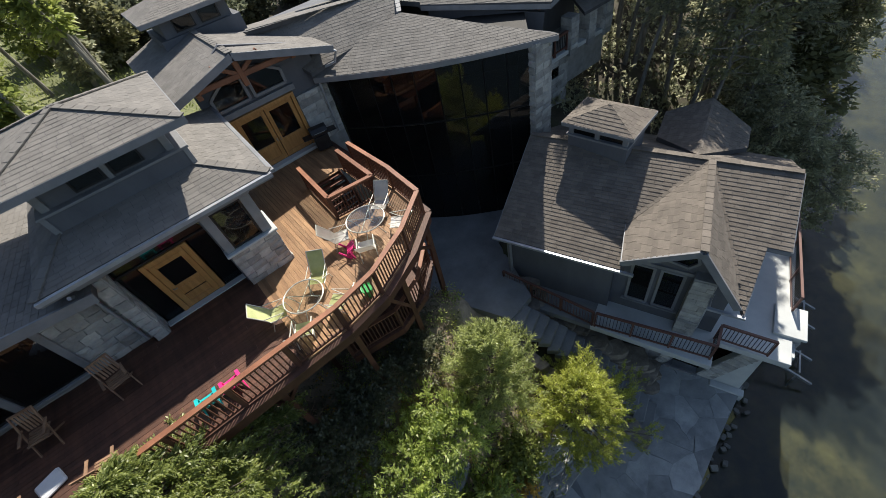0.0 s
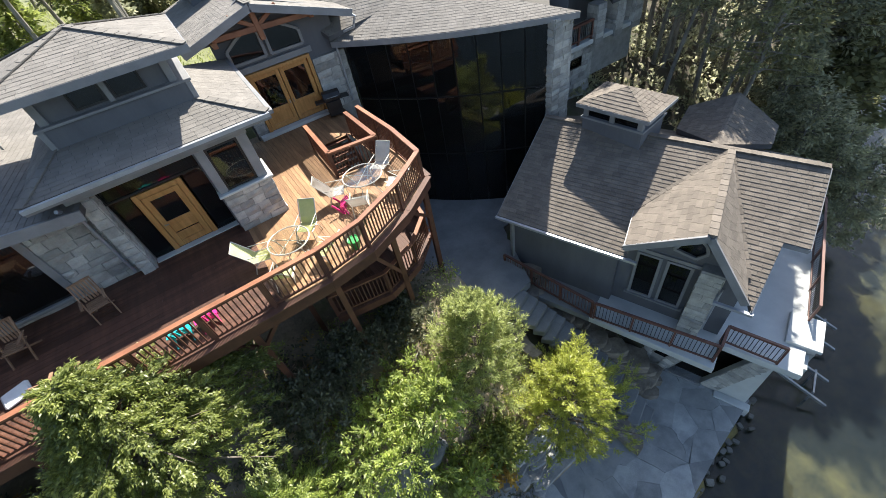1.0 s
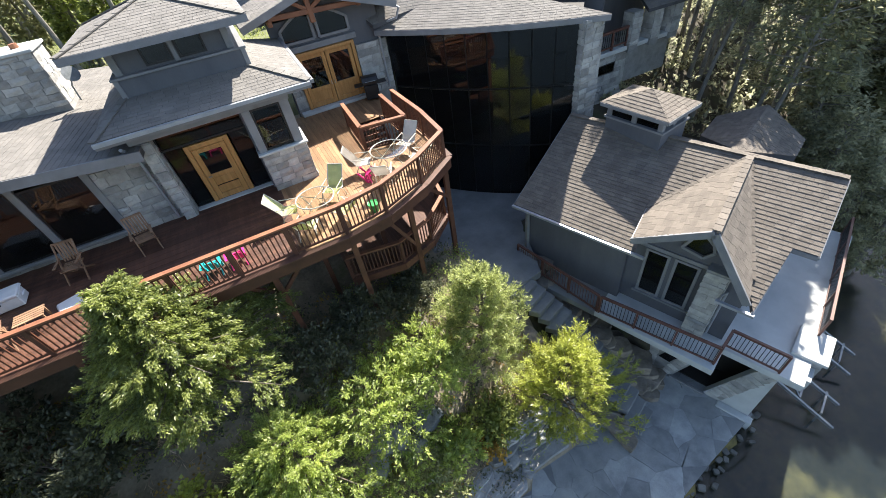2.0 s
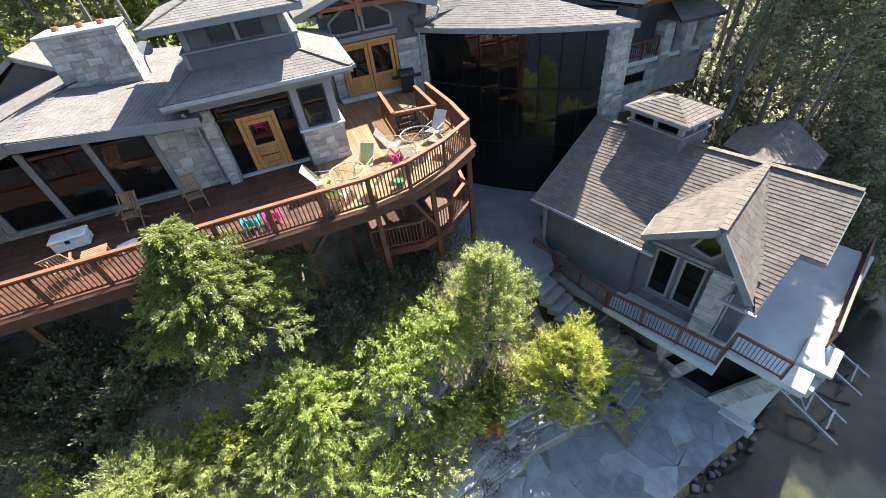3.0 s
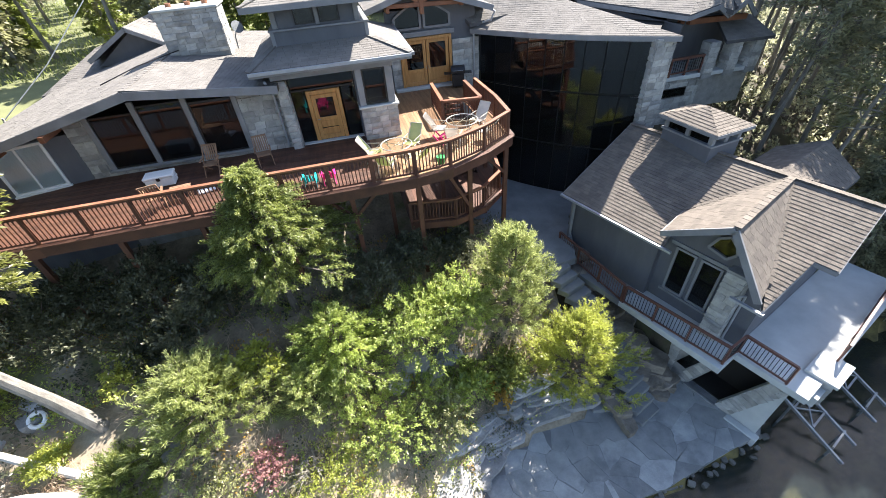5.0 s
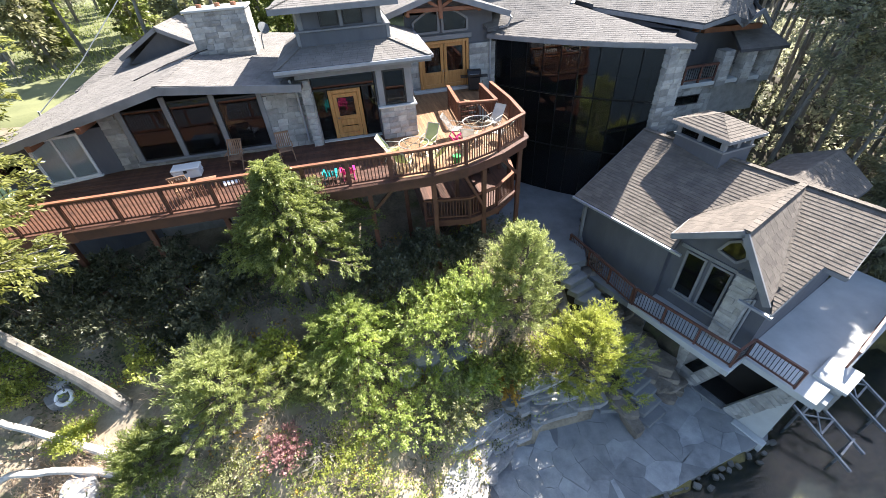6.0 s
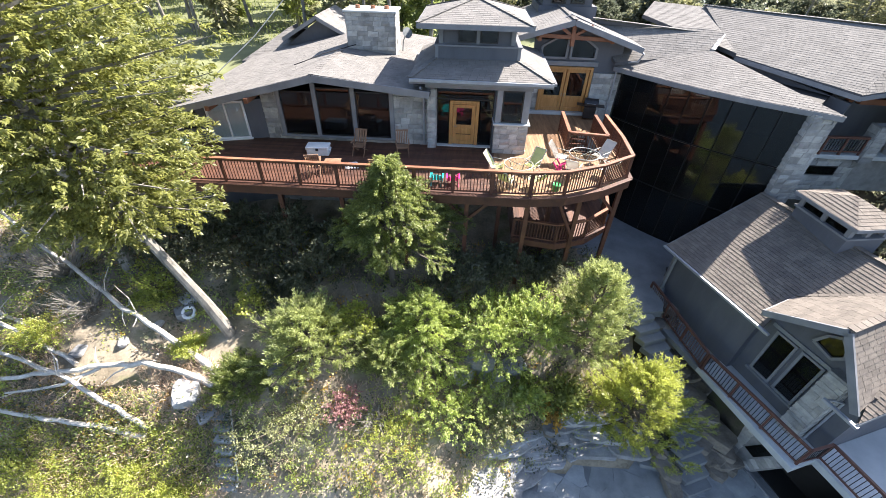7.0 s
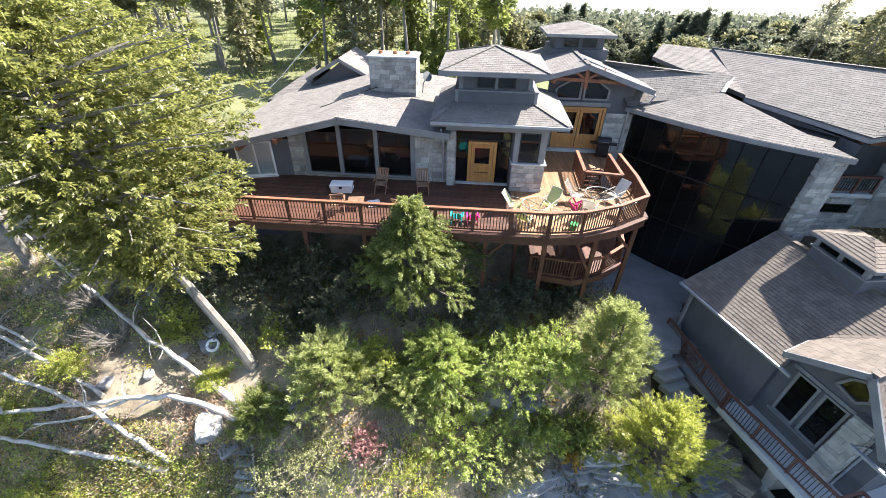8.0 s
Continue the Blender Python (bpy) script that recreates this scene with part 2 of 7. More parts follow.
CURTAIN = surf("pale_blue_blind", (0.45, 0.52, 0.6), (0.6, 0.66, 0.72), 2, 0.8, 0.2, 30, stretch=(6, 6, 0.3))

LEAF_FOREST = leaf_mat("forest_needle", (0.11, 0.145, 0.075), (0.31, 0.36, 0.175), 0.52, (0.42, 0.45, 0.23))

WETROCK = surf("wet_shore_rock", (0.04, 0.042, 0.038), (0.14, 0.14, 0.125), 1.5, 0.6, 0.7, 14, rand=0.25)

# golden boards of the right-hand deck, made paler to paint in sunlight
GOLD_DECK = surf("sunlit_gold_deck_board", (0.17, 0.088, 0.042), (0.34, 0.2, 0.1), 1.3, 0.62, 0.35, 40, rand=0.2, stretch=(3, 0.5, 1), spots=(0.2, 0.1, 0.055), spot_scale=0.5, spot_cover=0.34)

BOULDER = surf("pale_warm_boulder", (0.3, 0.28, 0.25), (0.55, 0.52, 0.47), 1.1, 0.85, 0.9, 14, rand=0.2, spots=(0.2, 0.18, 0.16), spot_scale=1.3, spot_cover=0.38)

LITTER = surf("forest_floor", (0.03, 0.026, 0.018), (0.10, 0.085, 0.06), 0.8, 0.95, 0.9, 9, spots=(0.05, 0.06, 0.025), spot_scale=0.5, spot_cover=0.5)


BROWNROCK = surf("brown_ledge_rock", (0.1, 0.088, 0.072), (0.3, 0.265, 0.22), 1.3, 0.88, 0.9, 14, rand=0.25, spots=(0.16, 0.15, 0.135), spot_scale=1.5, spot_cover=0.42)

# same wood lightened, so the sun on the cap rails is in the colour
CAPWOOD = surf("lit_cap_rail_wood", (0.17, 0.068, 0.036), (0.3, 0.13, 0.07), 2.0, 0.5, 0.3, 45, rand=0.2)


# ---- builders ----
def thing(name, label, category, group="", m=None, kind=""):
    ob = new(name)
    ob.empty_display_size = 0.2
    if m is not None:
        ob.matrix_world = m
    return tagged(ob, label, category, group, kind)


def link_mesh(name, bm, material, parent=None, label="", smooth=False):
    me = bpy.data.meshes.new(name)
    bmesh.ops.recalc_face_normals(bm, faces=bm.faces)
    bm.to_mesh(me)
    bm.free()
    for f in me.polygons:
        f.use_smooth = smooth
    me.materials.append(material)
    ob = new(name, me)
    if parent is not None:
        ob.parent = parent
    if label:
        ob["label"] = label
    return ob


def part(name, bm, material, parent, label="", smooth=False):
    return link_mesh(name, bm, material, parent, label, smooth)


def setting(name, bm, material, label, smooth=False, category="structure"):
    return tagged(link_mesh(name, bm, material, None, "", smooth), label, category, kind="structure")


def quad_box(bm, corners8):
    v = [bm.verts.new(c) for c in corners8]
    for f in ((0, 3, 2, 1), (4, 5, 6, 7), (0, 1, 5, 4), (1, 2, 6, 5), (2, 3, 7, 6), (3, 0, 4, 7)):
        bm.faces.new([v[i] for i in f])
    return v


def box(bm, lo, hi, m=None):
    (a, b, c), (d, e, f) = lo, hi
    pts = [(a, b, c), (d, b, c), (d, e, c), (a, e, c), (a, b, f), (d, b, f), (d, e, f), (a, e, f)]
    if m is not None:
        pts = [m @ Vector(p) for p in pts]
    return quad_box(bm, pts)


def beam(bm, p, q, w, h, up=(0, 0, 1)):
    """A bar from p to q, w wide across and h high along up, centred on the line."""
    p, q, up = Vector(p), Vector(q), Vector(up)
    d = (q - p).normalized()
    side = d.cross(up)
    if side.length < 1e-4:
        side = d.cross(Vector((0, 1, 0)))
    side.normalize()
    top = side.cross(d)
    pts = []
    for sh in (-h / 2, h / 2):
        for base, sw in ((p, -w / 2), (p, w / 2), (q, w / 2), (q, -w / 2)):
            pts.append(base + side * sw + top * sh)
    return quad_box(bm, pts)


def tube(bm, p, q, r0, r1=None, seg=8, caps=True):
    p, q = Vector(p), Vector(q)
    r1 = r0 if r1 is None else r1
    d = (q - p).normalized()
    a = d.orthogonal().normalized()
    b = d.cross(a)
    rings = []
    for c, r in ((p, r0), (q, r1)):
        rings.append([bm.verts.new(c + (a * math.cos(2 * math.pi * k / seg) + b * math.sin(2 * math.pi * k / seg)) * r) for k in range(seg)])
    for k in range(seg):
        bm.faces.new((rings[0][k], rings[0][(k + 1) % seg], rings[1][(k + 1) % seg], rings[1][k]))
    if caps:
        bm.faces.new(rings[0][::-1])
        bm.faces.new(rings[1])


def path_tube(bm, pts, radii, seg=8):
    """A bent, tapering tube through the points."""
    pts = [Vector(p) for p in pts]
    rings = []
    a = None
    for i, p in enumerate(pts):
        d = (pts[min(i + 1, len(pts) - 1)] - pts[max(i - 1, 0)]).normalized()
        a = d.orthogonal().normalized() if a is None else (a - d * a.dot(d)).normalized()
        b = d.cross(a)
        rings.append([bm.verts.new(p + (a * math.cos(2 * math.pi * k / seg) + b * math.sin(2 * math.pi * k / seg)) * radii[i]) for k in range(seg)])
    for r, s in zip(rings, rings[1:]):
        for k in range(seg):
            bm.faces.new((r[k], r[(k + 1) % seg], s[(k + 1) % seg], s[k]))
    bm.faces.new(rings[0][::-1])
    bm.faces.new(rings[-1])


def slab(bm, poly, thick, normal=None):
    """A plate: the polygon (3D points) and its copy, thick below it."""
    poly = [Vector(p) for p in poly]
    drop = Vector((0, 0, -thick)) if normal is None else Vector(normal).normalized() * -thick
    top = [bm.verts.new(p) for p in poly]
    low = [bm.verts.new(p + drop) for p in poly]
    bm.faces.new(top)
    bm.faces.new(low[::-1])
    n = len(poly)
    for i in range(n):
        bm.faces.new((top[i], low[i], low[(i + 1) % n], top[(i + 1) % n]))


def bevelled(bm, width=0.01, segments=1):
    bmesh.ops.bevel(bm, geom=list(bm.edges), offset=width, segments=segments, profile=0.5, affect="EDGES")
    return bm


def one_box(name, lo, hi, material, parent, label="", bevel=0.0, m=None):
    bm = bmesh.new()
    box(bm, lo, hi, m)
    if bevel:
        bevelled(bm, bevel)
    return part(name, bm, material, parent, label)


def one_beam(name, p, q, w, h, material, parent, label="", up=(0, 0, 1), bevel=0.0):
    bm = bmesh.new()
    beam(bm, p, q, w, h, up)
    if bevel:
        bevelled(bm, bevel)
    return part(name, bm, material, parent, label)


# the boathouse lies turned: u runs along its eave to the lake, v inwards
BU, BV, B0 = Vector((0.338, -0.941, 0)), Vector((0.941, 0.338, 0)), Vector((10.87, -2.91, 0))


def bh(u, v, z):
    return B0 + BU * u + BV * v + Vector((0, 0, z))


BM = Matrix(((BU.x, BV.x, 0, B0.x), (BU.y, BV.y, 0, B0.y), (0, 0, 1, 0), (0, 0, 0, 1)))


# ---- ground and lake ----
def ramp01(a, b, v):
    return min(1.0, max(0.0, (v - a) / (b - a)))


def inside(poly, x, y):
    hit, n = False, len(poly)
    for i in range(n):
        (x0, y0), (x1, y1) = poly[i], poly[(i + 1) % n]
        if (y0 > y) != (y1 > y) and x < (x1 - x0) * (y - y0) / (y1 - y0) + x0:
            hit = not hit
    return hit


LOW_PATIO = [(2.9, -13.95), (3.1, -12.6), (3.9, -11.4), (4.9, -10.8), (7.1, -10.1), (9.6, -9.9), (12.2, -9.9), (14.2, -9.0), (15.6, -8.8), (17.2, -10.6), (16.6, -12.4), (15.9, -13.05), (12.9, -13.45), (10.8, -13.8)]
HIGH_PATIO = [(8.2, 5.5), (16.2, -0.2), (18.0, 2.5), (17.0, -1.0), (12.2, -1.6), (10.8, -5.0), (9.3, -5.2), (8.2, -2.6), (6.0, -1.0), (6.0, 5.5)]
SHORE = [(-300, -15.8), (-8.5, -15.8), (-2.5, -14.0), (9.0, -14.0), (10.8, -13.85), (12.9, -13.5), (15.95, -13.1), (16.8, -11.7), (22.4, -9.6), (26.0, -10.4), (34.0, -8.0), (52.0, -3.0), (300, 60)]


def shore_y(x):
    for (x0, y0), (x1, y1) in zip(SHORE, SHORE[1:]):
        if x <= x1:
            return y0 + (y1 - y0) * (x - x0) / (x1 - x0)
    return SHORE[-1][1]


def land(x, y):
    """Height of the natural ground."""
    d = ramp01(-3.5, -11.5, y)
    d = d * d * (3 - 2 * d) * 0.35 + d * 0.65
    right = -4.9 - 5.7 * d
    left = -4.0 - 1.5 * ramp01(-3.5, -8.5, y) - 1.0 * ramp01(-8.5, -11.0, y) - 2.1 * ramp01(-11.0, -13.4, y) - 2.2 * ramp01(-13.4, -15.8, y)
    k = ramp01(-4.0, 4.5, x)
    z = left * (1 - k) + right * k
    if x < 9:
        w = ramp01(-2.5, 9.0, y)
        z += (4.7 + 0.02 * max(0, y - 9)) * w * w * (3 - 2 * w)
    else:
        k = ramp01(9, 14, x)
        w = ramp01(-2.5, 9.0, y)
        near = z + 4.7 * w * w * (3 - 2 * w)
        s = ramp01(0.0, 15.0, y - shore_y(x))
        far = -10.9 + 9.5 * s ** 0.8
        if x < 24:
            far = min(far, -5.9) if x < 17.5 and y < 3 else far
        z = near * (1 - k) + min(far, 0.2 + 0.02 * y) * k
    if inside(HIGH_PATIO, x, y):
        z = -5.95
    if inside(LOW_PATIO, x, y):
        z = -10.85
    rel = Vector((x, y, 0)) - B0
    u, v = rel.dot(BU), rel.dot(BV)
    if -0.5 < u < 8.6 and -4.2 < v < 1.0:
        w = ramp01(-4.2, -3.2, v) * ramp01(-0.5, 0.5, u)
        z = min(z, z * (1 - w) + w * (-6.45 - 4.5 * ramp01(1.4, 7.2, u)))
    z -= 15 * ramp01(78, 115, y)
    over = shore_y(x) - y
    if over > 0:
        z = min(z, -11.4 - min(7.0, 0.28 * over))
    return z


def ground_z(x, y):
    return land(x, y) + (0.16 * noise.noise((x * 0.9, y * 0.9, 1.3)) + 0.3 * noise.noise((x * 0.22, y * 0.22, 4.0)) if not inside(LOW_PATIO, x, y) and not inside(HIGH_PATIO, x, y) else 0.0)


def graded(lo, hi, fine_lo, fine_hi, step, coarse):
    vals, v = [], lo
    while v < fine_lo:
        vals.append(v)
        v += max(step, min(coarse, (fine_lo - v) * 0.35))
    v = fine_lo
    while v < fine_hi:
        vals.append(v)
        v += step
    while v < hi:
        vals.append(v)
        v += max(step, min(coarse, (v - fine_hi) * 0.35 + step))
    return vals + [hi]


gx, gy = graded(-900, 900, -22, 26, 0.42, 150), graded(-600, 1500, -20, 12, 0.42, 150)
verts = [(x, y, ground_z(x, y)) for y in gy for x in gx]
nx = len(gx)
faces, soil = [], []
for j in range(len(gy) - 1):
    for i in range(nx - 1):
        faces.append((j * nx + i, j * nx + i + 1, (j + 1) * nx + i + 1, (j + 1) * nx + i))
        cx, cy = (gx[i] + gx[i + 1]) / 2, (gy[j] + gy[j + 1]) / 2
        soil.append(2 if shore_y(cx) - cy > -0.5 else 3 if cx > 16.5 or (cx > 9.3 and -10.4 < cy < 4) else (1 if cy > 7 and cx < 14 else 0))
me = bpy.data.meshes.new("ground")
me.from_pydata(verts, [], faces)
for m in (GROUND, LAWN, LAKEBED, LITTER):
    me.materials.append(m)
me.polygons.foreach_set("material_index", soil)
me.polygons.foreach_set("use_smooth", [True] * len(faces))
tagged(new("ground", me), "steep earthy slope with moss running down to the lake", "ground", kind="structure")

water_mat = bpy.data.materials.new("lake_water")
water_mat.use_nodes = True
wt = water_mat.node_tree
wb = wt.nodes["Principled BSDF"]
wb.inputs["Base Color"].default_value = (0.11, 0.15, 0.16, 1)
wb.inputs["Roughness"].default_value, wb.inputs["IOR"].default_value = 0.05, 1.33
wb.inputs["Transmission Weight"].default_value = 0.9
wgeo, wmap, wno, wbu = (wt.nodes.new("ShaderNode" + k) for k in ("NewGeometry", "Mapping", "TexNoise", "Bump"))
wmap.inputs["Scale"].default_value = (1.0, 2.6, 1.0)
wmap.inputs["Rotation"].default_value = (0, 0, 0.6)
wno.inputs["Scale"].default_value, wno.inputs["Detail"].default_value = 1.7, 7
wbu.inputs["Strength"].default_value, wbu.inputs["Distance"].default_value = 0.22, 0.12
wt.links.new(wgeo.outputs["Position"], wmap.inputs[0])
wt.links.new(wmap.outputs[0], wno.inputs["Vector"])
wt.links.new(wno.outputs["Fac"], wbu.inputs["Height"])
wt.links.new(wbu.outputs[0], wb.inputs["Normal"])
bm = bmesh.new()
bm.faces.new([bm.verts.new(p) for p in ((-900, -600, -11.2), (900, -600, -11.2), (900, 1500, -11.2), (-900, 1500, -11.2))])
lake = setting("water", bm, water_mat, "rippled blue lake, shallow and weedy at the shore", category="water")
lake.visible_shadow = False

# far shore across the lake
bm = bmesh.new()
for k in range(60):
    x0 = 120 + k * 13
    h0, h1 = 6 + 7 * noise.noise((k * 0.4, 0, 0)), 6 + 7 * noise.noise(((k + 1) * 0.4, 0, 0))
    y0, y1 = 90 - k * 9.0, 90 - (k + 1) * 9.0
    quad_box(bm, [(x0, y0, -12), (x0 + 13, y1, -12), (x0 + 33, y1 + 30, -12), (x0 + 20, y0 + 30, -12), (x0, y0, h0 - 11), (x0 + 13, y1, h1 - 11), (x0 + 33, y1 + 30, h1 - 11), (x0 + 20, y0 + 30, h0 - 11)])
for v in bm.verts:
    v.co.x += 420
setting("backdrop", bm, surf("far_wood", (0.03, 0.045, 0.03), (0.06, 0.08, 0.05), 0.05, 0.95, 0, 1), "low wooded far shore beyond the lake", category="distance")


# ---- roofs of shingles and walls of stones ----
rng = random.Random(7)


def clip_poly(poly, clip):
    """Convex clipping of 2D polygons, clip counter-clockwise."""
    out = poly
    for (ax, ay), (bx, by) in zip(clip, clip[1:] + clip[:1]):
        src, out = out, []
        for p, q in zip(src, src[1:] + src[:1]):
            dp = (bx - ax) * (p[1] - ay) - (by - ay) * (p[0] - ax)
            dq = (bx - ax) * (q[1] - ay) - (by - ay) * (q[0] - ax)
            if dp >= 0:
                out.append(p)
            if dp * dq < 0:
                f = dp / (dp - dq)
                out.append((p[0] + (q[0] - p[0]) * f, p[1] + (q[1] - p[1]) * f))
        if len(out) < 3:
            return []
    return out


def roof_plane(parent, poly, material, thick=0.2, expo=0.165, tab=0.34, single=False):
    """One slope: a deck slab and overlapping shingles in courses on top of it."""
    pts = [Vector(p) for p in poly]
    n = Vector((0, 0, 0))
    for p, q in zip(pts, pts[1:] + pts[:1]):
        n += p.cross(q)
    n.normalize()
    if n.z < 0:
        n, pts = -n, pts[::-1]
    c = sum(pts, Vector()) / len(pts)
    pts = [p - n * n.dot(p - c) for p in pts]
    flat = Vector((0, 0, 1)).cross(n).normalized()
    rise = n.cross(flat).normalized()
    bm = bmesh.new()
    slab(bm, pts, thick)
    base = part("roof", bm, SOFFIT, parent)
    two = [((p - c).dot(flat), (p - c).dot(rise)) for p in pts]
    area = sum(a[0] * b[1] - b[0] * a[1] for a, b in zip(two, two[1:] + two[:1]))
    if area < 0:
        two = two[::-1]
    lo_v, hi_v = min(p[1] for p in two), max(p[1] for p in two)
    lo_u, hi_u = min(p[0] for p in two), max(p[0] for p in two)
    rows = int((hi_v - lo_v) / expo) + 1
    joined = bmesh.new()
    whole = None
    for r in range(rows):
        v0 = lo_v + r * expo
        u = lo_u - rng.random() * tab
        while u < hi_u:
            w = tab * rng.uniform(0.75, 1.2)
            quad = clip_poly([(u + 0.006, v0), (u + w - 0.006, v0), (u + w - 0.006, v0 + expo + 0.03), (u + 0.006, v0 + expo + 0.03)], two)
            u += w
            if len(quad) < 3:
                continue
            t_low, t_high = (0.009 if material == SHINGLE_HOUSE else 0.02) + rng.random() * 0.006, 0.004
            top = [c + flat * a + rise * b + n * (t_low if b < v0 + expo * 0.5 else t_high) for a, b in quad]
            low = [c + flat * a + rise * b + n * 0.001 for a, b in quad]
            if single:
                sb = bmesh.new()
                tv, lv = [sb.verts.new(p) for p in top], [sb.verts.new(p) for p in low]
            else:
                sb = joined
                tv, lv = [joined.verts.new(p) for p in top], [joined.verts.new(p) for p in low]
            sb.faces.new(tv)
            k = len(tv)
            for i in range(k):
                sb.faces.new((tv[i], lv[i], lv[(i + 1) % k], tv[(i + 1) % k]))
            if single:
                part("shingle", sb, SHINGLE_ONE, base)
    if not single:
        ob = part("shingle_field", joined, material, base)
        ob["kind"] = "stuff"
    else:
        joined.free()
    return base


def trim_line(parent, pts, w=0.06, h=0.24, material=None, name="fascia", drop=0.12):
    for p, q in zip(pts, pts[1:]):
        p, q = Vector(p), Vector(q)
        one_beam(name, p - Vector((0, 0, drop)), q - Vector((0, 0, drop)), w, h, material or TRIM, parent)


def hip_cap(parent, p, q, material, w=0.24):
    """A ridge or hip covered by lapped cap pieces."""
    p, q = Vector(p), Vector(q)
    d = (q - p)
    k = max(1, int(d.length / 0.3))
    bm = bmesh.new()
    for i in range(k):
        a, b = p + d * (i / k), p + d * ((i + 1.12) / k)
        beam(bm, a + Vector((0, 0, 0.03)), b + Vector((0, 0, 0.018)), w, 0.03)
    ob = part("ridge_cap", bm, material, parent)
    ob["kind"] = "stuff"
    return ob


STONES = []
for k in range(8):
    bm = bmesh.new()
    bmesh.ops.create_grid(bm, x_segments=2, y_segments=2, size=0.5)
    for v in bm.verts:
        edge = max(abs(v.co.x), abs(v.co.y)) > 0.45
        v.co.z = (0.55 if edge else 1.0) + rng.uniform(-0.15, 0.15)
        if edge:
            v.co.x += rng.uniform(-0.05, 0.05)
            v.co.y += rng.uniform(-0.06, 0.06)
    border = [e for e in bm.edges if e.is_boundary]
    ret = bmesh.ops.extrude_edge_only(bm, edges=border)
    for v in [g for g in ret["geom"] if isinstance(g, bmesh.types.BMVert)]:
        v.co.z = 0.0
    bmesh.ops.recalc_face_normals(bm, faces=bm.faces)
    sm = bpy.data.meshes.new("stone")
    bm.to_mesh(sm)
    bm.free()
    sm.materials.append(STONE)
    STONES.append(sm)


def stone_face(wall, origin, along, width, height, up=(0, 0, 1), holes=(), proud=0.05, course=(0.2, 0.34), length=(0.3, 0.72)):
    """Ashlar stones, each one an object, laid in courses on the face that starts at origin; the outside is along x up."""
    o, a, u = Vector(origin), Vector(along).normalized(), Vector(up).normalized()
    n = a.cross(u)
    z = 0.0
    while z < height - 0.05:
        h = min(rng.uniform(*course), height - z)
        if height - z - h < 0.12:
            h = height - z
        x = 0.0
        while x < width - 0.03:
            w = min(rng.uniform(*length), width - x)
            if width - x - w < 0.15:
                w = width - x
            spans = [(x, x + w)]
            for x0, z0, x1, z1 in holes:
                if z + h * 0.5 > z0 and z + h * 0.5 < z1:
                    nxt = []
                    for s0, s1 in spans:
                        if s1 <= x0 or s0 >= x1:
                            nxt.append((s0, s1))
                        else:
                            nxt += [(s0, x0)] * (x0 - s0 > 0.06) + [(x1, s1)] * (s1 - x1 > 0.06)
                    spans = nxt
            for s0, s1 in spans:
                gap = 0.014
                m = Matrix((a, u, n)).transposed().to_4x4()
                m.translation = o + a * ((s0 + s1) / 2) + u * (z + h / 2)
                ob = new("stone", rng.choice(STONES))
                ob.parent = wall
                ob.matrix_world = m @ Matrix.Diagonal((s1 - s0 - gap, h - gap, proud * rng.uniform(0.6, 1.3), 1))
            x += w
        z += h


def window(parent, origin, along, w, h, up=(0, 0, 1), frame=0.09, bars=(), material=None, depth=0.1, sill=True, pane_mat=None):
    """A framed window in a face: frame bars, a pane, optional upright bars at the given shares of its width."""
    o, a, u = Vector(origin), Vector(along).normalized(), Vector(up).normalized()
    n = a.cross(u)
    material = material or TRIM
    # near-black sheet behind the pane paints in a dark room, unless pane_mat is given
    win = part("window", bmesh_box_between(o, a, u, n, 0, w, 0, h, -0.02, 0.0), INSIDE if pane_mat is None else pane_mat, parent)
    for x0, x1, z0, z1 in ((0, frame, 0, h), (w - frame, w, 0, h), (frame, w - frame, 0, frame), (frame, w - frame, h - frame, h)):
        part("frame", bmesh_box_between(o, a, u, n, x0, x1, z0, z1, 0.002, depth), material, win)
    for s in bars:
        part("mullion", bmesh_box_between(o, a, u, n, w * s - frame * 0.4, w * s + frame * 0.4, frame, h - frame, 0.002, depth * 0.9), material, win)
    edges = [0.0, *bars, 1.0]
    for s0, s1 in zip(edges, edges[1:]):
        part("pane", bmesh_box_between(o, a, u, n, max(frame, w * s0) + 0.01, min(w - frame, w * s1) - 0.01, frame, h - frame, 0.03, 0.042), GLASS if pane_mat is None else GLASS_CLEAR, win)
    if sill:
        part("sill", bmesh_box_between(o, a, u, n, -0.05, w + 0.05, -0.07, -0.002, 0.0, depth + 0.06), material, win)
    return win


def bmesh_box_between(o, a, u, n, x0, x1, z0, z1, d0, d1):
    bm = bmesh.new()
    pts = [o + a * x + u * z + n * d for d in (d0, d1) for x, z in ((x0, z0), (x1, z0), (x1, z1), (x0, z1))]
    quad_box(bm, pts)
    return bm


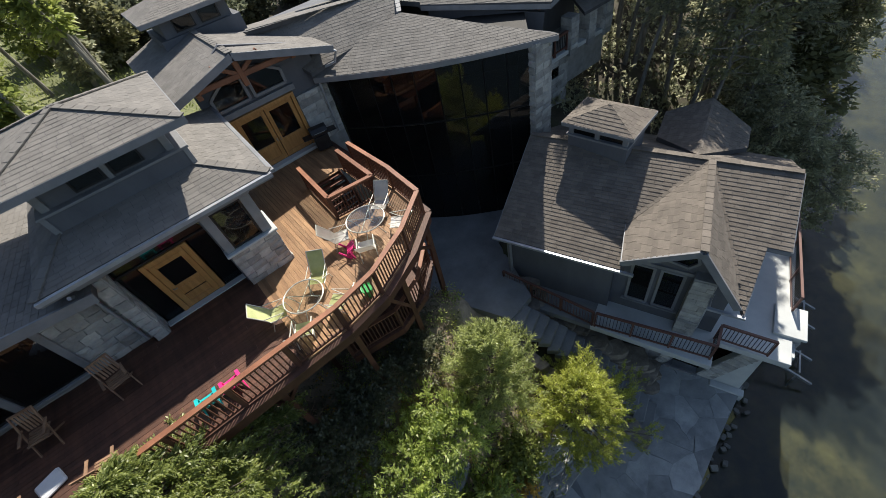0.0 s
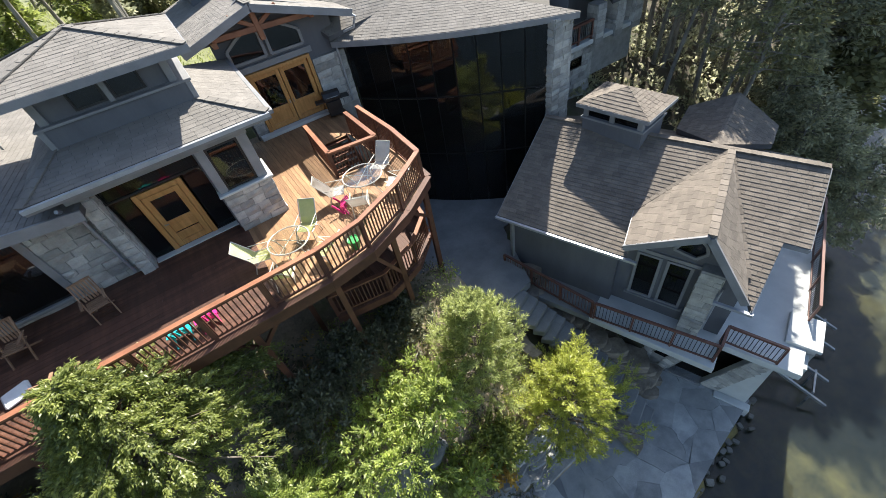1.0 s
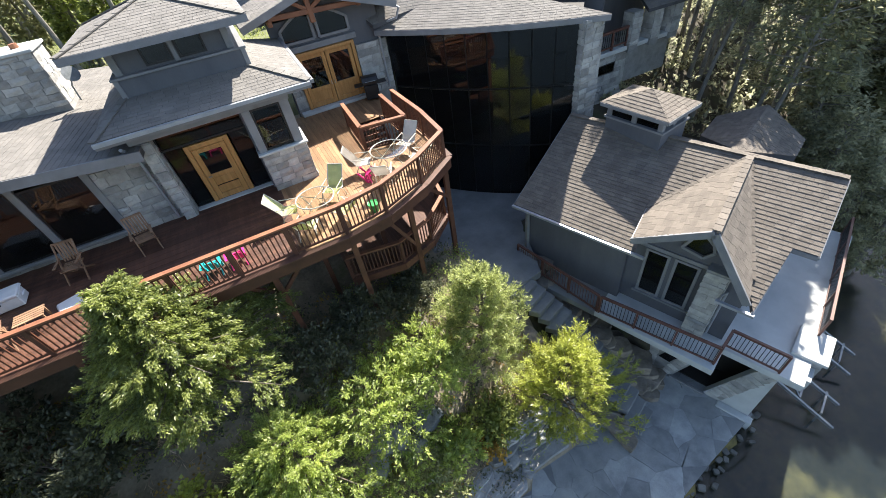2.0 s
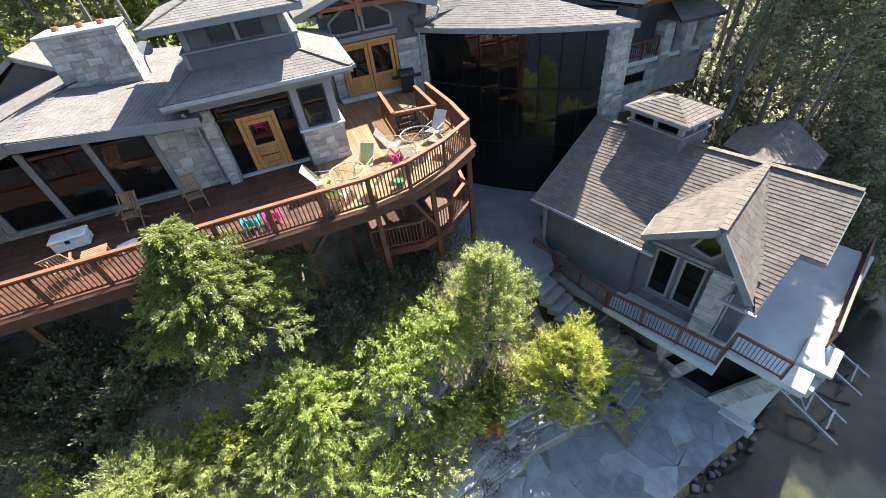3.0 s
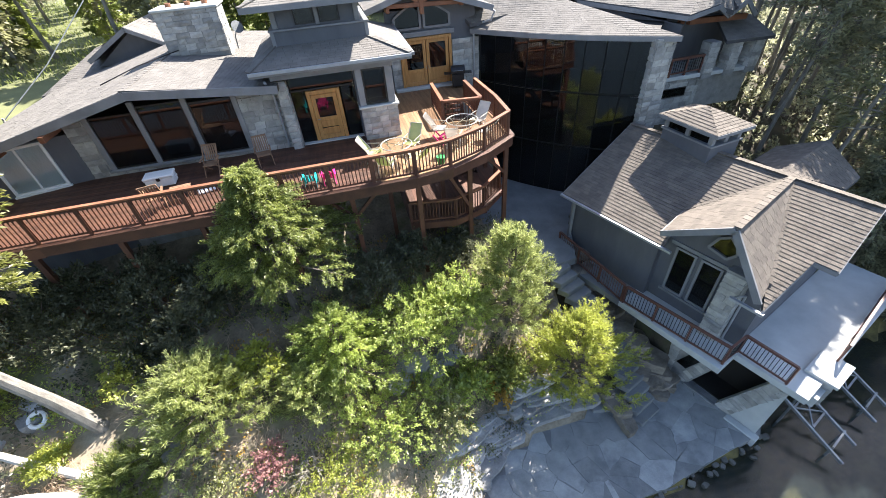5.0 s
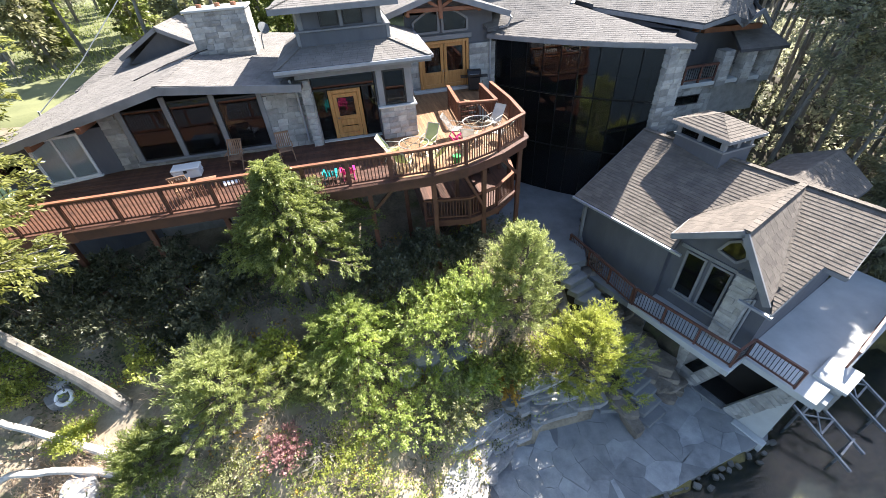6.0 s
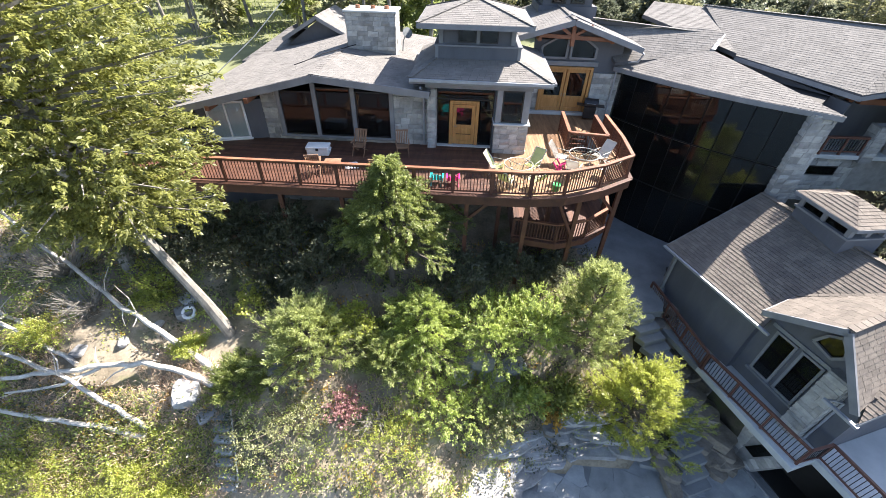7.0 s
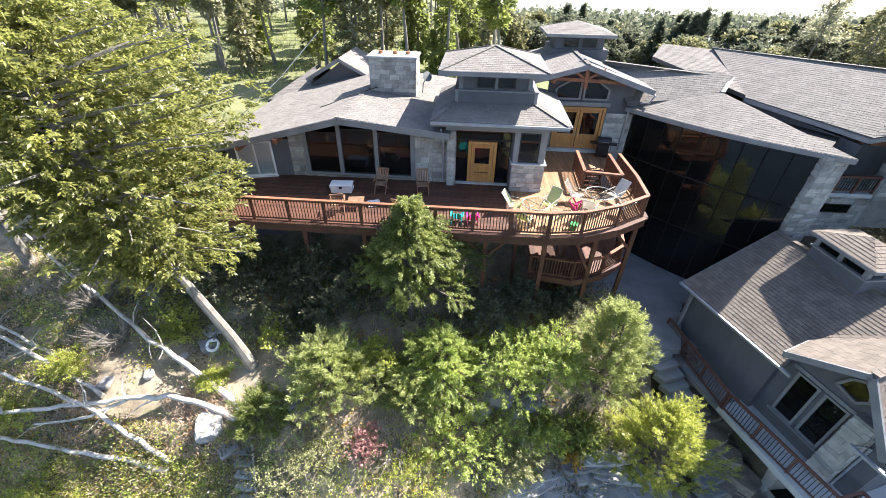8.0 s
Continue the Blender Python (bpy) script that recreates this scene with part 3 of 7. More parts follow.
def railing(owner, line, top, base, post_every, mats, cap_mat=None, spacing=0.115, cap=(0.15, 0.045), post=0.1, bal=0.035, low=0.1, round_bal=False, skip_post=False):
    """Posts, cap and bottom rail along a line in plan, balusters between; each piece a part."""
    rail_mat, bal_mat = mats
    bal_mesh = None
    for (x0, y0, z0), (x1, y1, z1) in zip(line, line[1:]):
        p, q = Vector((x0, y0, z0)), Vector((x1, y1, z1))
        d = q - p
        k = max(1, round(d.length / post_every))
        for i in range(k):
            a, b = p + d * (i / k), p + d * ((i + 1) / k)
            up = Vector((0, 0, 1))
            if not skip_post:
                one_box("post", (-post / 2, -post / 2, base), (post / 2, post / 2, top - cap[1]), rail_mat, owner, m=Matrix.Translation(a) @ Matrix.Rotation(math.atan2(d.y, d.x), 4, "Z"))
            one_beam("cap_rail", a + up * (top - cap[1] / 2), b + up * (top - cap[1] / 2), cap[0], cap[1], cap_mat or rail_mat, owner)
            one_beam("bottom_rail", a + up * low, b + up * low, 0.05, 0.07, rail_mat, owner)
            one_beam("upper_rail", a + up * (top - cap[1] - 0.045), b + up * (top - cap[1] - 0.045), 0.04, 0.08, rail_mat, owner)
            run = (b - a).length - post
            m = max(1, int(run / spacing))
            if bal_mesh is None:
                bm = bmesh.new()
                box(bm, (-bal / 2, -bal / 2, low + 0.03), (bal / 2, bal / 2, top - cap[1] - 0.06))
                bal_mesh = bpy.data.meshes.new("baluster")
                bm.to_mesh(bal_mesh)
                bm.free()
                bal_mesh.materials.append(bal_mat)
            for j in range(m):
                ob = new("baluster", bal_mesh)
                ob.parent = owner
                ob.matrix_world = Matrix.Translation(a + (b - a) * ((j + 0.5) / m)) @ Matrix.Rotation(math.atan2(d.y, d.x), 4, "Z")
    if not skip_post:
        e = Vector(line[-1])
        one_box("post", (-post / 2, -post / 2, base), (post / 2, post / 2, top - cap[1]), rail_mat, owner, m=Matrix.Translation(e))


# ---- the house ----
house = thing("house", "large lakeside house with grey stone walls, dark siding and shingle roofs", "house")
SH = SHINGLE_HOUSE
# left block: stone wall with three tall windows and a sliding door
wall = part("wall", bmesh_box_between(Vector((-9.0, -0.2, -5)), Vector((1, 0, 0)), Vector((0, 0, 1)), Vector((0, -1, 0)), 0, 8.4, 0, 7.2, -0.3, 0), MORTAR, house)
stone_face(wall, (-9.0, -0.2, 0.0), (1, 0, 0), 8.0, 2.3, holes=((0.92, 0.16, 6.3, 9),))
stone_face(wall, (-2.7, -0.2, 2.3), (1, 0, 0), 1.7, 0.42)
stone_face(wall, (-9.0, -0.2, 2.3), (1, 0, 0), 0.95, 0.22)
for x0, x1, top in ((-8.05, -6.45, 2.36), (-6.3, -4.65, 2.56), (-4.45, -2.8, 2.44)):
    window(house, (x0, -0.2, 0.28), (1, 0, 0), x1 - x0, top - 0.28, frame=0.06, depth=0.06, material=BLACKMETAL, sill=False)
for x in (-8.12, -6.375, -4.55, -2.74):
    one_box("mullion_post", (x - 0.1, -0.32, 0.2), (x + 0.1, -0.19, 2.75), TRIM, house, bevel=0.012)
one_box("sill", (-8.3, -0.36, 0.16), (-2.6, -0.19, 0.27), TRIM, house, bevel=0.012)
wl = Vector((-0.97, -0.24, 0)).normalized()
side = part("wall", bmesh_box_between(Vector((-13.4, -1.3, -5)), -wl, Vector((0, 0, 1)), Vector((0.24, -0.97, 0)), 0, 4.53, 0, 6.9, -0.3, 0), SIDING, house, "dark siding wall at the end of the house")
window(house, (-11.5, -0.83, 0.06), -wl, 1.75, 1.8, bars=(0.5,), material=WHITEPLASTIC, depth=0.08, pane_mat=CURTAIN)
window(house, (-13.1, -1.22, 0.75), -wl, 1.2, 0.85, material=BLACKMETAL, depth=0.06, frame=0.05)
for k in range(3):
    one_box("bracket", (-9.15 - k * 1.9, -1.5, 2.1 - k * 0.42), (-8.97 - k * 1.9, -0.3, 2.32 - k * 0.42), TIMBER, house, bevel=0.01)
# its roof
P1, P2, P3 = Vector((-12.95, -1.6, 1.7)), Vector((-6.07, -1.0, 3.3)), Vector((-0.9, -1.0, 2.8))
roof_plane(house, [P1, P2, (-5.6, 9.5, 3.46), (-13.1, 9.5, 1.65)], SH)
roof_plane(house, [P2, P3, (-0.4, 9.5, 2.83), (-5.6, 9.5, 3.46)], SH)
trim_line(house, [P1, P2, P3], 0.07, 0.3, drop=0.15)
hip_cap(house, P2, (-5.6, 9.5, 3.46), SH)
bm = bmesh.new()
path_tube(bm, [(-5.2, 3.9, 3.55), (-6.4, 2.1, 3.47), (-7.1, 1.0, 3.32), (-7.5, 0.9, 3.2)], [0.022] * 4, 6)
part("roof_cable", bm, BLACKMETAL, house)
one_box("wall", (-12.6, 1.5, -4), (-0.5, 9.0, 1.5), INSIDE, house, "near-black box standing in for the unlit room behind the windows")
# chimney
chimney = thing("chimney", "broad stone chimney with a flat cap standing on the roof", "chimney")
core = one_box("shaft", (-5.62, 4.0, 3.0), (-3.1, 5.5, 5.02), MORTAR, chimney)
stone_face(core, (-5.62, 4.0, 3.3), (1, 0, 0), 2.52, 1.72, length=(0.28, 0.6), course=(0.18, 0.28))
stone_face(core, (-3.1, 4.0, 3.3), (0, 1, 0), 1.5, 1.72, length=(0.28, 0.6), course=(0.18, 0.28))
stone_face(core, (-5.62, 5.5, 3.3), (0, -1, 0), 1.5, 1.72, length=(0.28, 0.6), course=(0.18, 0.28))
one_box("cap", (-5.72, 3.9, 5.02), (-3.0, 5.6, 5.12), CONCRETE, chimney, bevel=0.02)
for x in (-5.1, -4.3, -3.6):
    bm = bmesh.new()
    tube(bm, (x, 4.7, 5.12), (x, 4.7, 5.26), 0.13, 0.12, 10)
    part("flue", bm, TIMBER, chimney)
# a satellite bracket beside the chimney
aerial = thing("aerial", "small grey satellite aerial on a bent bracket beside the chimney", "aerial")
bm = bmesh.new()
path_tube(bm, [(-2.75, 4.1, 3.3), (-2.7, 4.05, 3.8), (-2.5, 3.9, 4.15)], [0.03, 0.03, 0.02], 6)
part("mast", bm, GALV, aerial)
bm = bmesh.new()
bmesh.ops.create_circle(bm, cap_ends=True, radius=0.26, segments=14, matrix=look((-2.45, 3.85, 4.2), (-1.5, 2.5, 4.9)))
bmesh.ops.solidify(bm, geom=bm.faces[:], thickness=0.02)
part("dish", bm, GALV, aerial)

# rear left wing with a small gable
wing = thing("rear_wing", "low rear wing with a shingle roof and small siding gable", "house")
one_box("wall", (-13.2, 8.9, -1), (-6.5, 15, 1.5), SIDING, wing)
roof_plane(wing, [(-13.7, 7.9, 1.5), (-5.6, 7.9, 1.75), (-6.3, 11.0, 3.0), (-11.6, 11.0, 2.9)], SH)
roof_plane(wing, [(-13.7, 7.9, 1.5), (-11.6, 11.0, 2.9), (-11.6, 13, 2.9), (-13.7, 16, 1.5)], SH)
roof_plane(wing, [(-11.2, 8.9, 2.75), (-8.85, 8.9, 4.05), (-8.85, 13.5, 4.05), (-11.2, 13.5, 2.75)], SH)
roof_plane(wing, [(-8.85, 8.9, 4.05), (-6.4, 8.9, 2.75), (-6.4, 13.5, 2.75), (-8.85, 13.5, 4.05)], SH)
bm = bmesh.new()
slab(bm, [(-11.0, 9.3, 2.3), (-6.6, 9.3, 2.3), (-8.85, 9.3, 3.75)], 0.1, (0, -1, 0))
part("gable_wall", bm, SIDING, wing)
trim_line(wing, [(-11.2, 8.9, 2.75), (-8.85, 8.9, 4.05), (-6.4, 8.9, 2.75)], 0.07, 0.2)
trim_line(wing, [(-13.7, 7.9, 1.5), (-5.6, 7.9, 1.75)], 0.07, 0.2)

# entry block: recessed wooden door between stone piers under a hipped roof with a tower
recess = one_box("wall", (-0.95, 1.3, -0.02), (3.55, 1.5, 3.0), INSIDE, house, "near-black panel standing in for the unlit hall behind the door glass")
one_box("floor", (-0.95, 0.05, -0.06), (3.55, 1.3, 0.0), INSIDE, house)
for x0, x1, z0, z1 in ((-0.62, -0.06, 0.05, 2.2), (1.44, 2.0, 0.05, 2.2), (-0.62, 2.0, 2.25, 2.95)):
    one_box("pane", (x0, -0.01, z0), (x1, 0.01, z1), GLASS, house)
for x0, x1, z0, z1 in ((-0.66, -0.6, 0, 3), (2.0, 2.06, 0, 3), (-0.6, 2.0, 2.19, 2.25), (-0.6, 2.0, 2.95, 3.0), (-0.6, 2.0, 0, 0.05)):
    one_box("frame", (x0, -0.05, z0), (x1, 0.05, z1), BLACKMETAL, house)
door = thing("door", "golden varnished wooden door with a large glass light and panelled foot", "door")
for lo, hi in (((-0.02, -0.08, 0.02), (0.14, 0.06, 2.16)), ((1.22, -0.08, 0.02), (1.38, 0.06, 2.16)), ((0.14, -0.08, 2.0), (1.22, 0.06, 2.16))):
    one_box("jamb", lo, hi, OAK, door, bevel=0.012)
for lo, hi in (((0.15, -0.05, 0.04), (0.32, 0.02, 1.98)), ((1.04, -0.05, 0.04), (1.21, 0.02, 1.98)), ((0.32, -0.05, 1.82), (1.04, 0.02, 1.98)), ((0.32, -0.05, 0.86), (1.04, 0.02, 1.02)), ((0.32, -0.05, 0.04), (1.04, 0.02, 0.24))):
    one_box("stile", lo, hi, OAK, door, bevel=0.01)
one_box("panel", (0.32, -0.035, 0.24), (1.04, 0.0, 0.53), OAK, door, bevel=0.015)
one_box("panel", (0.32, -0.035, 0.56), (1.04, 0.0, 0.86), OAK, door, bevel=0.015)
one_box("pane", (0.32, -0.025, 1.02), (1.04, -0.01, 1.82), GLASS, door)
bm = bmesh.new()
path_tube(bm, [(0.22, -0.05, 0.96), (0.22, -0.11, 0.96), (0.34, -0.11, 0.96)], [0.016] * 3, 6)
part("handle", bm, GALV, door)
one_box("threshold", (-0.6, -0.3, -0.01), (2.05, 0.1, 0.035), CONCRETE, house, bevel=0.01)
# pier at the left of the door
pier = one_box("pier", (-1.03, -0.52, 0.0), (-0.66, 0.3, 2.8), MORTAR, house)
stone_face(pier, (-1.03, -0.52, 0.0), (1, 0, 0), 0.37, 2.75, length=(0.3, 0.5))
stone_face(pier, (-0.66, -0.52, 0.0), (0, 1, 0), 0.5, 2.75, length=(0.25, 0.5))
bm = bmesh.new()
path_tube(bm, [(-1.3, -0.95, 2.95), (-1.28, -0.6, 2.7), (-1.22, -0.33, 2.45), (-1.22, -0.32, 0.1)], [0.05] * 4, 8)
part("downspout", bm, GUTTER, house)
# pier at the right: stone pedestal, window and corner post
ped = one_box("pedestal", (2.1, -0.82, 0.0), (3.62, 0.35, 1.38), MORTAR, house)
stone_face(ped, (2.1, -0.82, 0.0), (1, 0, 0), 1.52, 1.38, length=(0.28, 0.6), course=(0.18, 0.3))
stone_face(ped, (3.62, -0.82, 0.0), (0, 1, 0), 1.15, 1.38, length=(0.28, 0.6), course=(0.18, 0.3))
one_box("ledge", (2.02, -0.92, 1.38), (3.72, 0.42, 1.46), CONCRETE, house, bevel=0.02)
for lo, hi in (((2.1, -0.78, 1.46), (2.36, -0.5, 2.92)), ((3.3, -0.78, 1.46), (3.6, -0.45, 2.92)), ((3.34, 0.2, 1.46), (3.6, 5.1, 3.3))):
    one_box("corner_post", lo, hi, TRIM, house, bevel=0.01)
one_box("wall", (3.36, -0.45, 1.46), (3.56, 0.2, 3.3), SIDING, house)
one_box("wall", (3.36, 0.35, 0.0), (3.57, 5.15, 1.46), SIDING, house)
window(house, (2.36, -0.7, 1.5), (1, 0, 0), 0.94, 1.4, frame=0.06, depth=0.06, material=BLACKMETAL, sill=False)
one_box("lintel", (-1.1, -0.82, 2.92), (3.64, -0.52, 3.12), TRIM, house, bevel=0.01)
one_box("wall", (2.04, -0.5, 0.0), (2.12, 1.3, 3.0), SIDING, house)
one_box("soffit", (-1.6, -1.0, 3.12), (4.2, 5.0, 3.17), SOFFIT, house)
FL, FR, BR, BL = Vector((-1.75, -1.1, 3.38)), Vector((4.4, -1.15, 3.38)), Vector((4.55, 5.2, 3.38)), Vector((-1.75, 5.0, 3.38))
TL, TR, UR, UL = Vector((-0.75, 0.45, 3.86)), Vector((2.98, 0.45, 3.86)), Vector((2.98, 4.2, 3.86)), Vector((-0.75, 4.2, 3.86))
roof_plane(house, [FL, FR, TR, TL], SH)
roof_plane(house, [FR, BR, UR, TR], SH)
roof_plane(house, [BL, FL, TL, UL], SH)
hip_cap(house, FR, TR, SH)
hip_cap(house, FL, TL, SH)
trim_line(house, [BL, FL, FR, BR], 0.06, 0.2, drop=0.12)
for a, b in ((FL, FR), (FR, BR)):
    d = (b - a).normalized()
    o = Vector((d.y, -d.x, 0)) * 0.08
    bm = bmesh.new()
    beam(bm, a + o - Vector((0, 0, 0.06)), b + o - Vector((0, 0, 0.06)), 0.12, 0.11)
    part("gutter", bm, GUTTER if a == FL else TRIM, house)
# tower
tower = thing("roof_tower", "square roof tower with dark siding, two windows, hipped roof", "tower")
one_box("belt", (-0.72, 0.42, 3.55), (3.0, 4.2, 4.36), SIDING, tower, bevel=0.01)
for x in (-0.76, 2.9):
    one_box("corner_board", (x, 0.38, 3.6), (x + 0.14, 0.52, 4.4), TRIM, tower, bevel=0.01)
one_box("ledge", (-0.8, 0.34, 4.36), (3.08, 4.28, 4.43), TRIM, tower, bevel=0.01)
one_box("wall", (-0.55, 0.6, 4.43), (2.7, 4.0, 5.25), SIDING, tower)
for x in (-0.62, 2.56):
    one_box("corner_post", (x, 0.52, 4.43), (x + 0.2, 0.72, 5.25), TRIM, tower, bevel=0.01)
window(tower, (0.25, 0.6, 4.5), (1, 0, 0), 0.78, 0.62, frame=0.05, depth=0.05, material=BLACKMETAL, sill=False)
window(tower, (1.2, 0.6, 4.5), (1, 0, 0), 0.8, 0.62, frame=0.05, depth=0.05, material=BLACKMETAL, sill=False)
one_box("window_trim", (1.05, 0.52, 4.45), (1.18, 0.62, 5.2), TRIM, tower)
c4 = [Vector((-1.5, -0.2, 5.32)), Vector((3.4, -0.2, 5.32)), Vector((3.45, 4.7, 5.32)), Vector((-1.5, 4.7, 5.32))]
ap = Vector((1.0, 2.2, 6.05))
for i in range(4):
    roof_plane(tower, [c4[i], c4[(i + 1) % 4], ap], SH, 0.12)
    hip_cap(tower, c4[i], ap, SH, 0.2)
trim_line(tower, c4 + [c4[0]], 0.06, 0.2, drop=0.1)
one_box("soffit", (-1.4, -0.1, 5.2), (3.3, 4.6, 5.24), TRIM, tower)

# gabled block with double doors and timber truss
one_box("wall", (4.3, 5.25, -0.1), (9.1, 5.5, 4.0), SIDING, house)
stone = one_box("wall", (7.75, 5.1, -5.9), (9.25, 5.45, 2.3), MORTAR, house)
stone_face(stone, (7.75, 5.1, 0.0), (1, 0, 0), 1.5, 2.3)
stone_face(stone, (9.25, 5.1, -5.9), (0, 1, 0), 0.35, 8.2, length=(0.3, 0.4))
stone2 = one_box("wall", (4.35, 5.12, -0.1), (4.85, 5.3, 2.3), MORTAR, house)
stone_face(stone2, (4.35, 5.12, 0.0), (1, 0, 0), 0.5, 2.3)
bm = bmesh.new()
slab(bm, [(3.9, 5.25, 3.9), (9.4, 5.25, 3.9), (6.0, 5.25, 5.1)], 0.15, (0, -1, 0))
part("gable_wall", bm, SIDING, house)
pair = thing("double_door", "pair of golden varnished wooden doors with tall glass lights", "door")
for lo, hi in (((4.85, 5.0, 0.16), (5.0, 5.22, 2.6)), ((7.55, 5.0, 0.16), (7.7, 5.22, 2.6)), ((5.0, 5.0, 2.46), (7.55, 5.22, 2.6))):
    one_box("jamb", lo, hi, OAK, pair, bevel=0.012)
for x0, x1 in ((5.02, 6.26), (6.29, 7.53)):
    leaf = one_box("leaf", (x0 + 0.17, 5.13, 0.16), (x1 - 0.17, 5.19, 1.0), OAK, pair)
    for lo, hi in (((x0, 5.08, 0.16), (x0 + 0.17, 5.2, 2.45)), ((x1 - 0.17, 5.08, 0.16), (x1, 5.2, 2.45)), ((x0 + 0.17, 5.08, 2.28), (x1 - 0.17, 5.2, 2.45)), ((x0 + 0.17, 5.08, 0.86), (x1 - 0.17, 5.2, 1.02)), ((x0 + 0.17, 5.08, 0.16), (x1 - 0.17, 5.2, 0.36))):
        one_box("stile", lo, hi, OAK, leaf, bevel=0.01)
    one_box("pane", (x0 + 0.17, 5.14, 1.02), (x1 - 0.17, 5.16, 2.28), GLASS, leaf)
for x in (6.2, 6.36):
    bm = bmesh.new()
    tube(bm, (x, 5.06, 1.0), (x, 5.06, 1.16), 0.018, None, 6)
    part("handle", bm, GALV, pair)
one_box("step", (4.4, 4.75, 0.0), (8.0, 5.1, 0.15), CONCRETE, house, bevel=0.02)
one_box("trim_band", (4.35, 5.1, 2.62), (7.9, 5.24, 2.86), TRIM, house, bevel=0.01)
# arched pair of windows over the doors
for sgn, x0, x1 in ((1, 4.72, 6.08), (-1, 6.3, 7.66)):
    bm = bmesh.new()
    h_in, h_out = 4.12, 3.55
    za, zb = (h_out, h_in) if sgn > 0 else (h_in, h_out)
    arc = [(x0 + (x1 - x0) * k / 6, za + (zb - za) * (math.sin(math.pi / 2 * k / 6) if sgn > 0 else 1 - math.cos(math.pi / 2 * k / 6))) for k in range(7)]
    slab(bm, [(x0, 5.2, 3.02), (x1, 5.2, 3.02)] + [(x, 5.2, z) for x, z in arc[::-1]], 0.03, (0, -1, 0))
    win = part("window", bm, GLASS, house)
    ring = [(x0, 3.02), (x1, 3.02)] + arc[::-1] + [(x0, 3.02)]
    bm = bmesh.new()
    for (ax, az), (bx, bz) in zip(ring, ring[1:]):
        beam(bm, (ax, 5.16, az), (bx, 5.16, bz), 0.12, 0.1)
    part("frame", bm, TRIM, win)
GL, GP, GR = Vector((3.25, 4.2, 4.2)), Vector((6.02, 4.2, 5.0)), Vector((9.75, 4.2, 3.82))
back = Vector((0, 8.0, 0))
roof_plane(house, [GL, GP, GP + back, GL + back], SH)
roof_plane(house, [GP, GR, GR + back * 0.5, GP + back * 0.5], SH)
hip_cap(house, GP, GP + back, SH)
trim_line(house, [GL, GP, GR], 0.08, 0.26, drop=0.13)
truss = thing("timber_truss", "brown heavy timber truss under the gable end", "truss")
one_beam("king_post", (6.05, 4.45, 4.95), (6.1, 4.45, 3.75), 0.2, 0.2, TIMBER, truss, bevel=0.02)
one_beam("collar_beam", (4.35, 4.45, 4.22), (8.2, 4.45, 4.1), 0.16, 0.2, TIMBER, truss, bevel=0.02)
one_beam("brace", (6.05, 4.45, 4.2), (5.2, 4.45, 4.75), 0.13, 0.15, TIMBER, truss, bevel=0.015)
one_beam("brace", (6.05, 4.45, 4.2), (7.0, 4.45, 4.72), 0.13, 0.15, TIMBER, truss, bevel=0.015)
for x in (4.4, 8.15):
    one_beam("outlooker", (x, 5.2, 4.05), (x, 4.35, 4.05), 0.18, 0.22, TIMBER, truss, bevel=0.02)
bm = bmesh.new()
path_tube(bm, [(9.6, 4.6, 3.75), (9.9, 4.4, 3.5), (9.75, 4.5, 3.1), (9.3, 4.9, 2.95), (8.95, 5.0, 2.6), (8.95, 5.0, 0.1)], [0.055] * 6, 8)
part("downspout", bm, GUTTER, house)
# rear roof tower
rear = thing("roof_tower", "small rear roof tower with windows and hipped roof", "tower")
one_box("wall", (5.0, 9.2, 4.3), (7.9, 12.0, 5.8), SIDING, rear)
one_box("belt", (4.75, 9.0, 4.3), (8.2, 12.2, 5.0), SIDING, rear)
window(rear, (5.5, 9.2, 5.1), (1, 0, 0), 0.85, 0.6, frame=0.05, depth=0.05, material=BLACKMETAL, sill=False)
window(rear, (6.6, 9.2, 5.1), (1, 0, 0), 0.85, 0.6, frame=0.05, depth=0.05, material=BLACKMETAL, sill=False)
c4 = [Vector((4.3, 8.6, 5.85)), Vector((8.4, 8.6, 5.85)), Vector((8.6, 12.4, 5.85)), Vector((4.3, 12.4, 5.85))]
for i in range(4):
    roof_plane(rear, [c4[i], c4[(i + 1) % 4], (6.35, 10.6, 6.42)], SH, 0.12)
trim_line(rear, c4 + [c4[0]], 0.06, 0.16, drop=0.08)

# bowed glass front
ARC = []
for k in range(10):
    f = k / 9
    bow = 0.5 * math.sin(math.pi * f)
    ARC.append(Vector((9.35 + (15.5 - 9.35) * f - 0.7 * bow, 5.0 + (-1.05 - 5.0) * f - 0.72 * bow, 0)))
glass = thing("glass_front", "tall bowed front of dark tinted glass panes with black mullions", "glass wall")
for a, b in zip(ARC, ARC[1:]):
    d = (b - a).normalized()
    nrm = Vector((d.y, -d.x, 0))
    for z0, z1 in ((-5.85, -2.95), (-2.85, -0.05), (0.05, 2.62)):
        part("pane", bmesh_box_between(a, d, Vector((0, 0, 1)), nrm, 0.03, (b - a).length - 0.03, z0, z1, 0, 0.03), GLASS, glass)
    for z in (-5.9, -2.9, 0.0):
        one_beam("transom", a + Vector((0, 0, z)), b + Vector((0, 0, z)), 0.05, 0.05, GLAZINGBAR, glass)
for a in ARC:
    one_box("mullion", (a.x - 0.018, a.y - 0.018, -5.9), (a.x + 0.018, a.y + 0.018, 2.65), GLAZINGBAR, glass)
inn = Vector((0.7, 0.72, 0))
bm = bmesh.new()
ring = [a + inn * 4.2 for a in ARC]
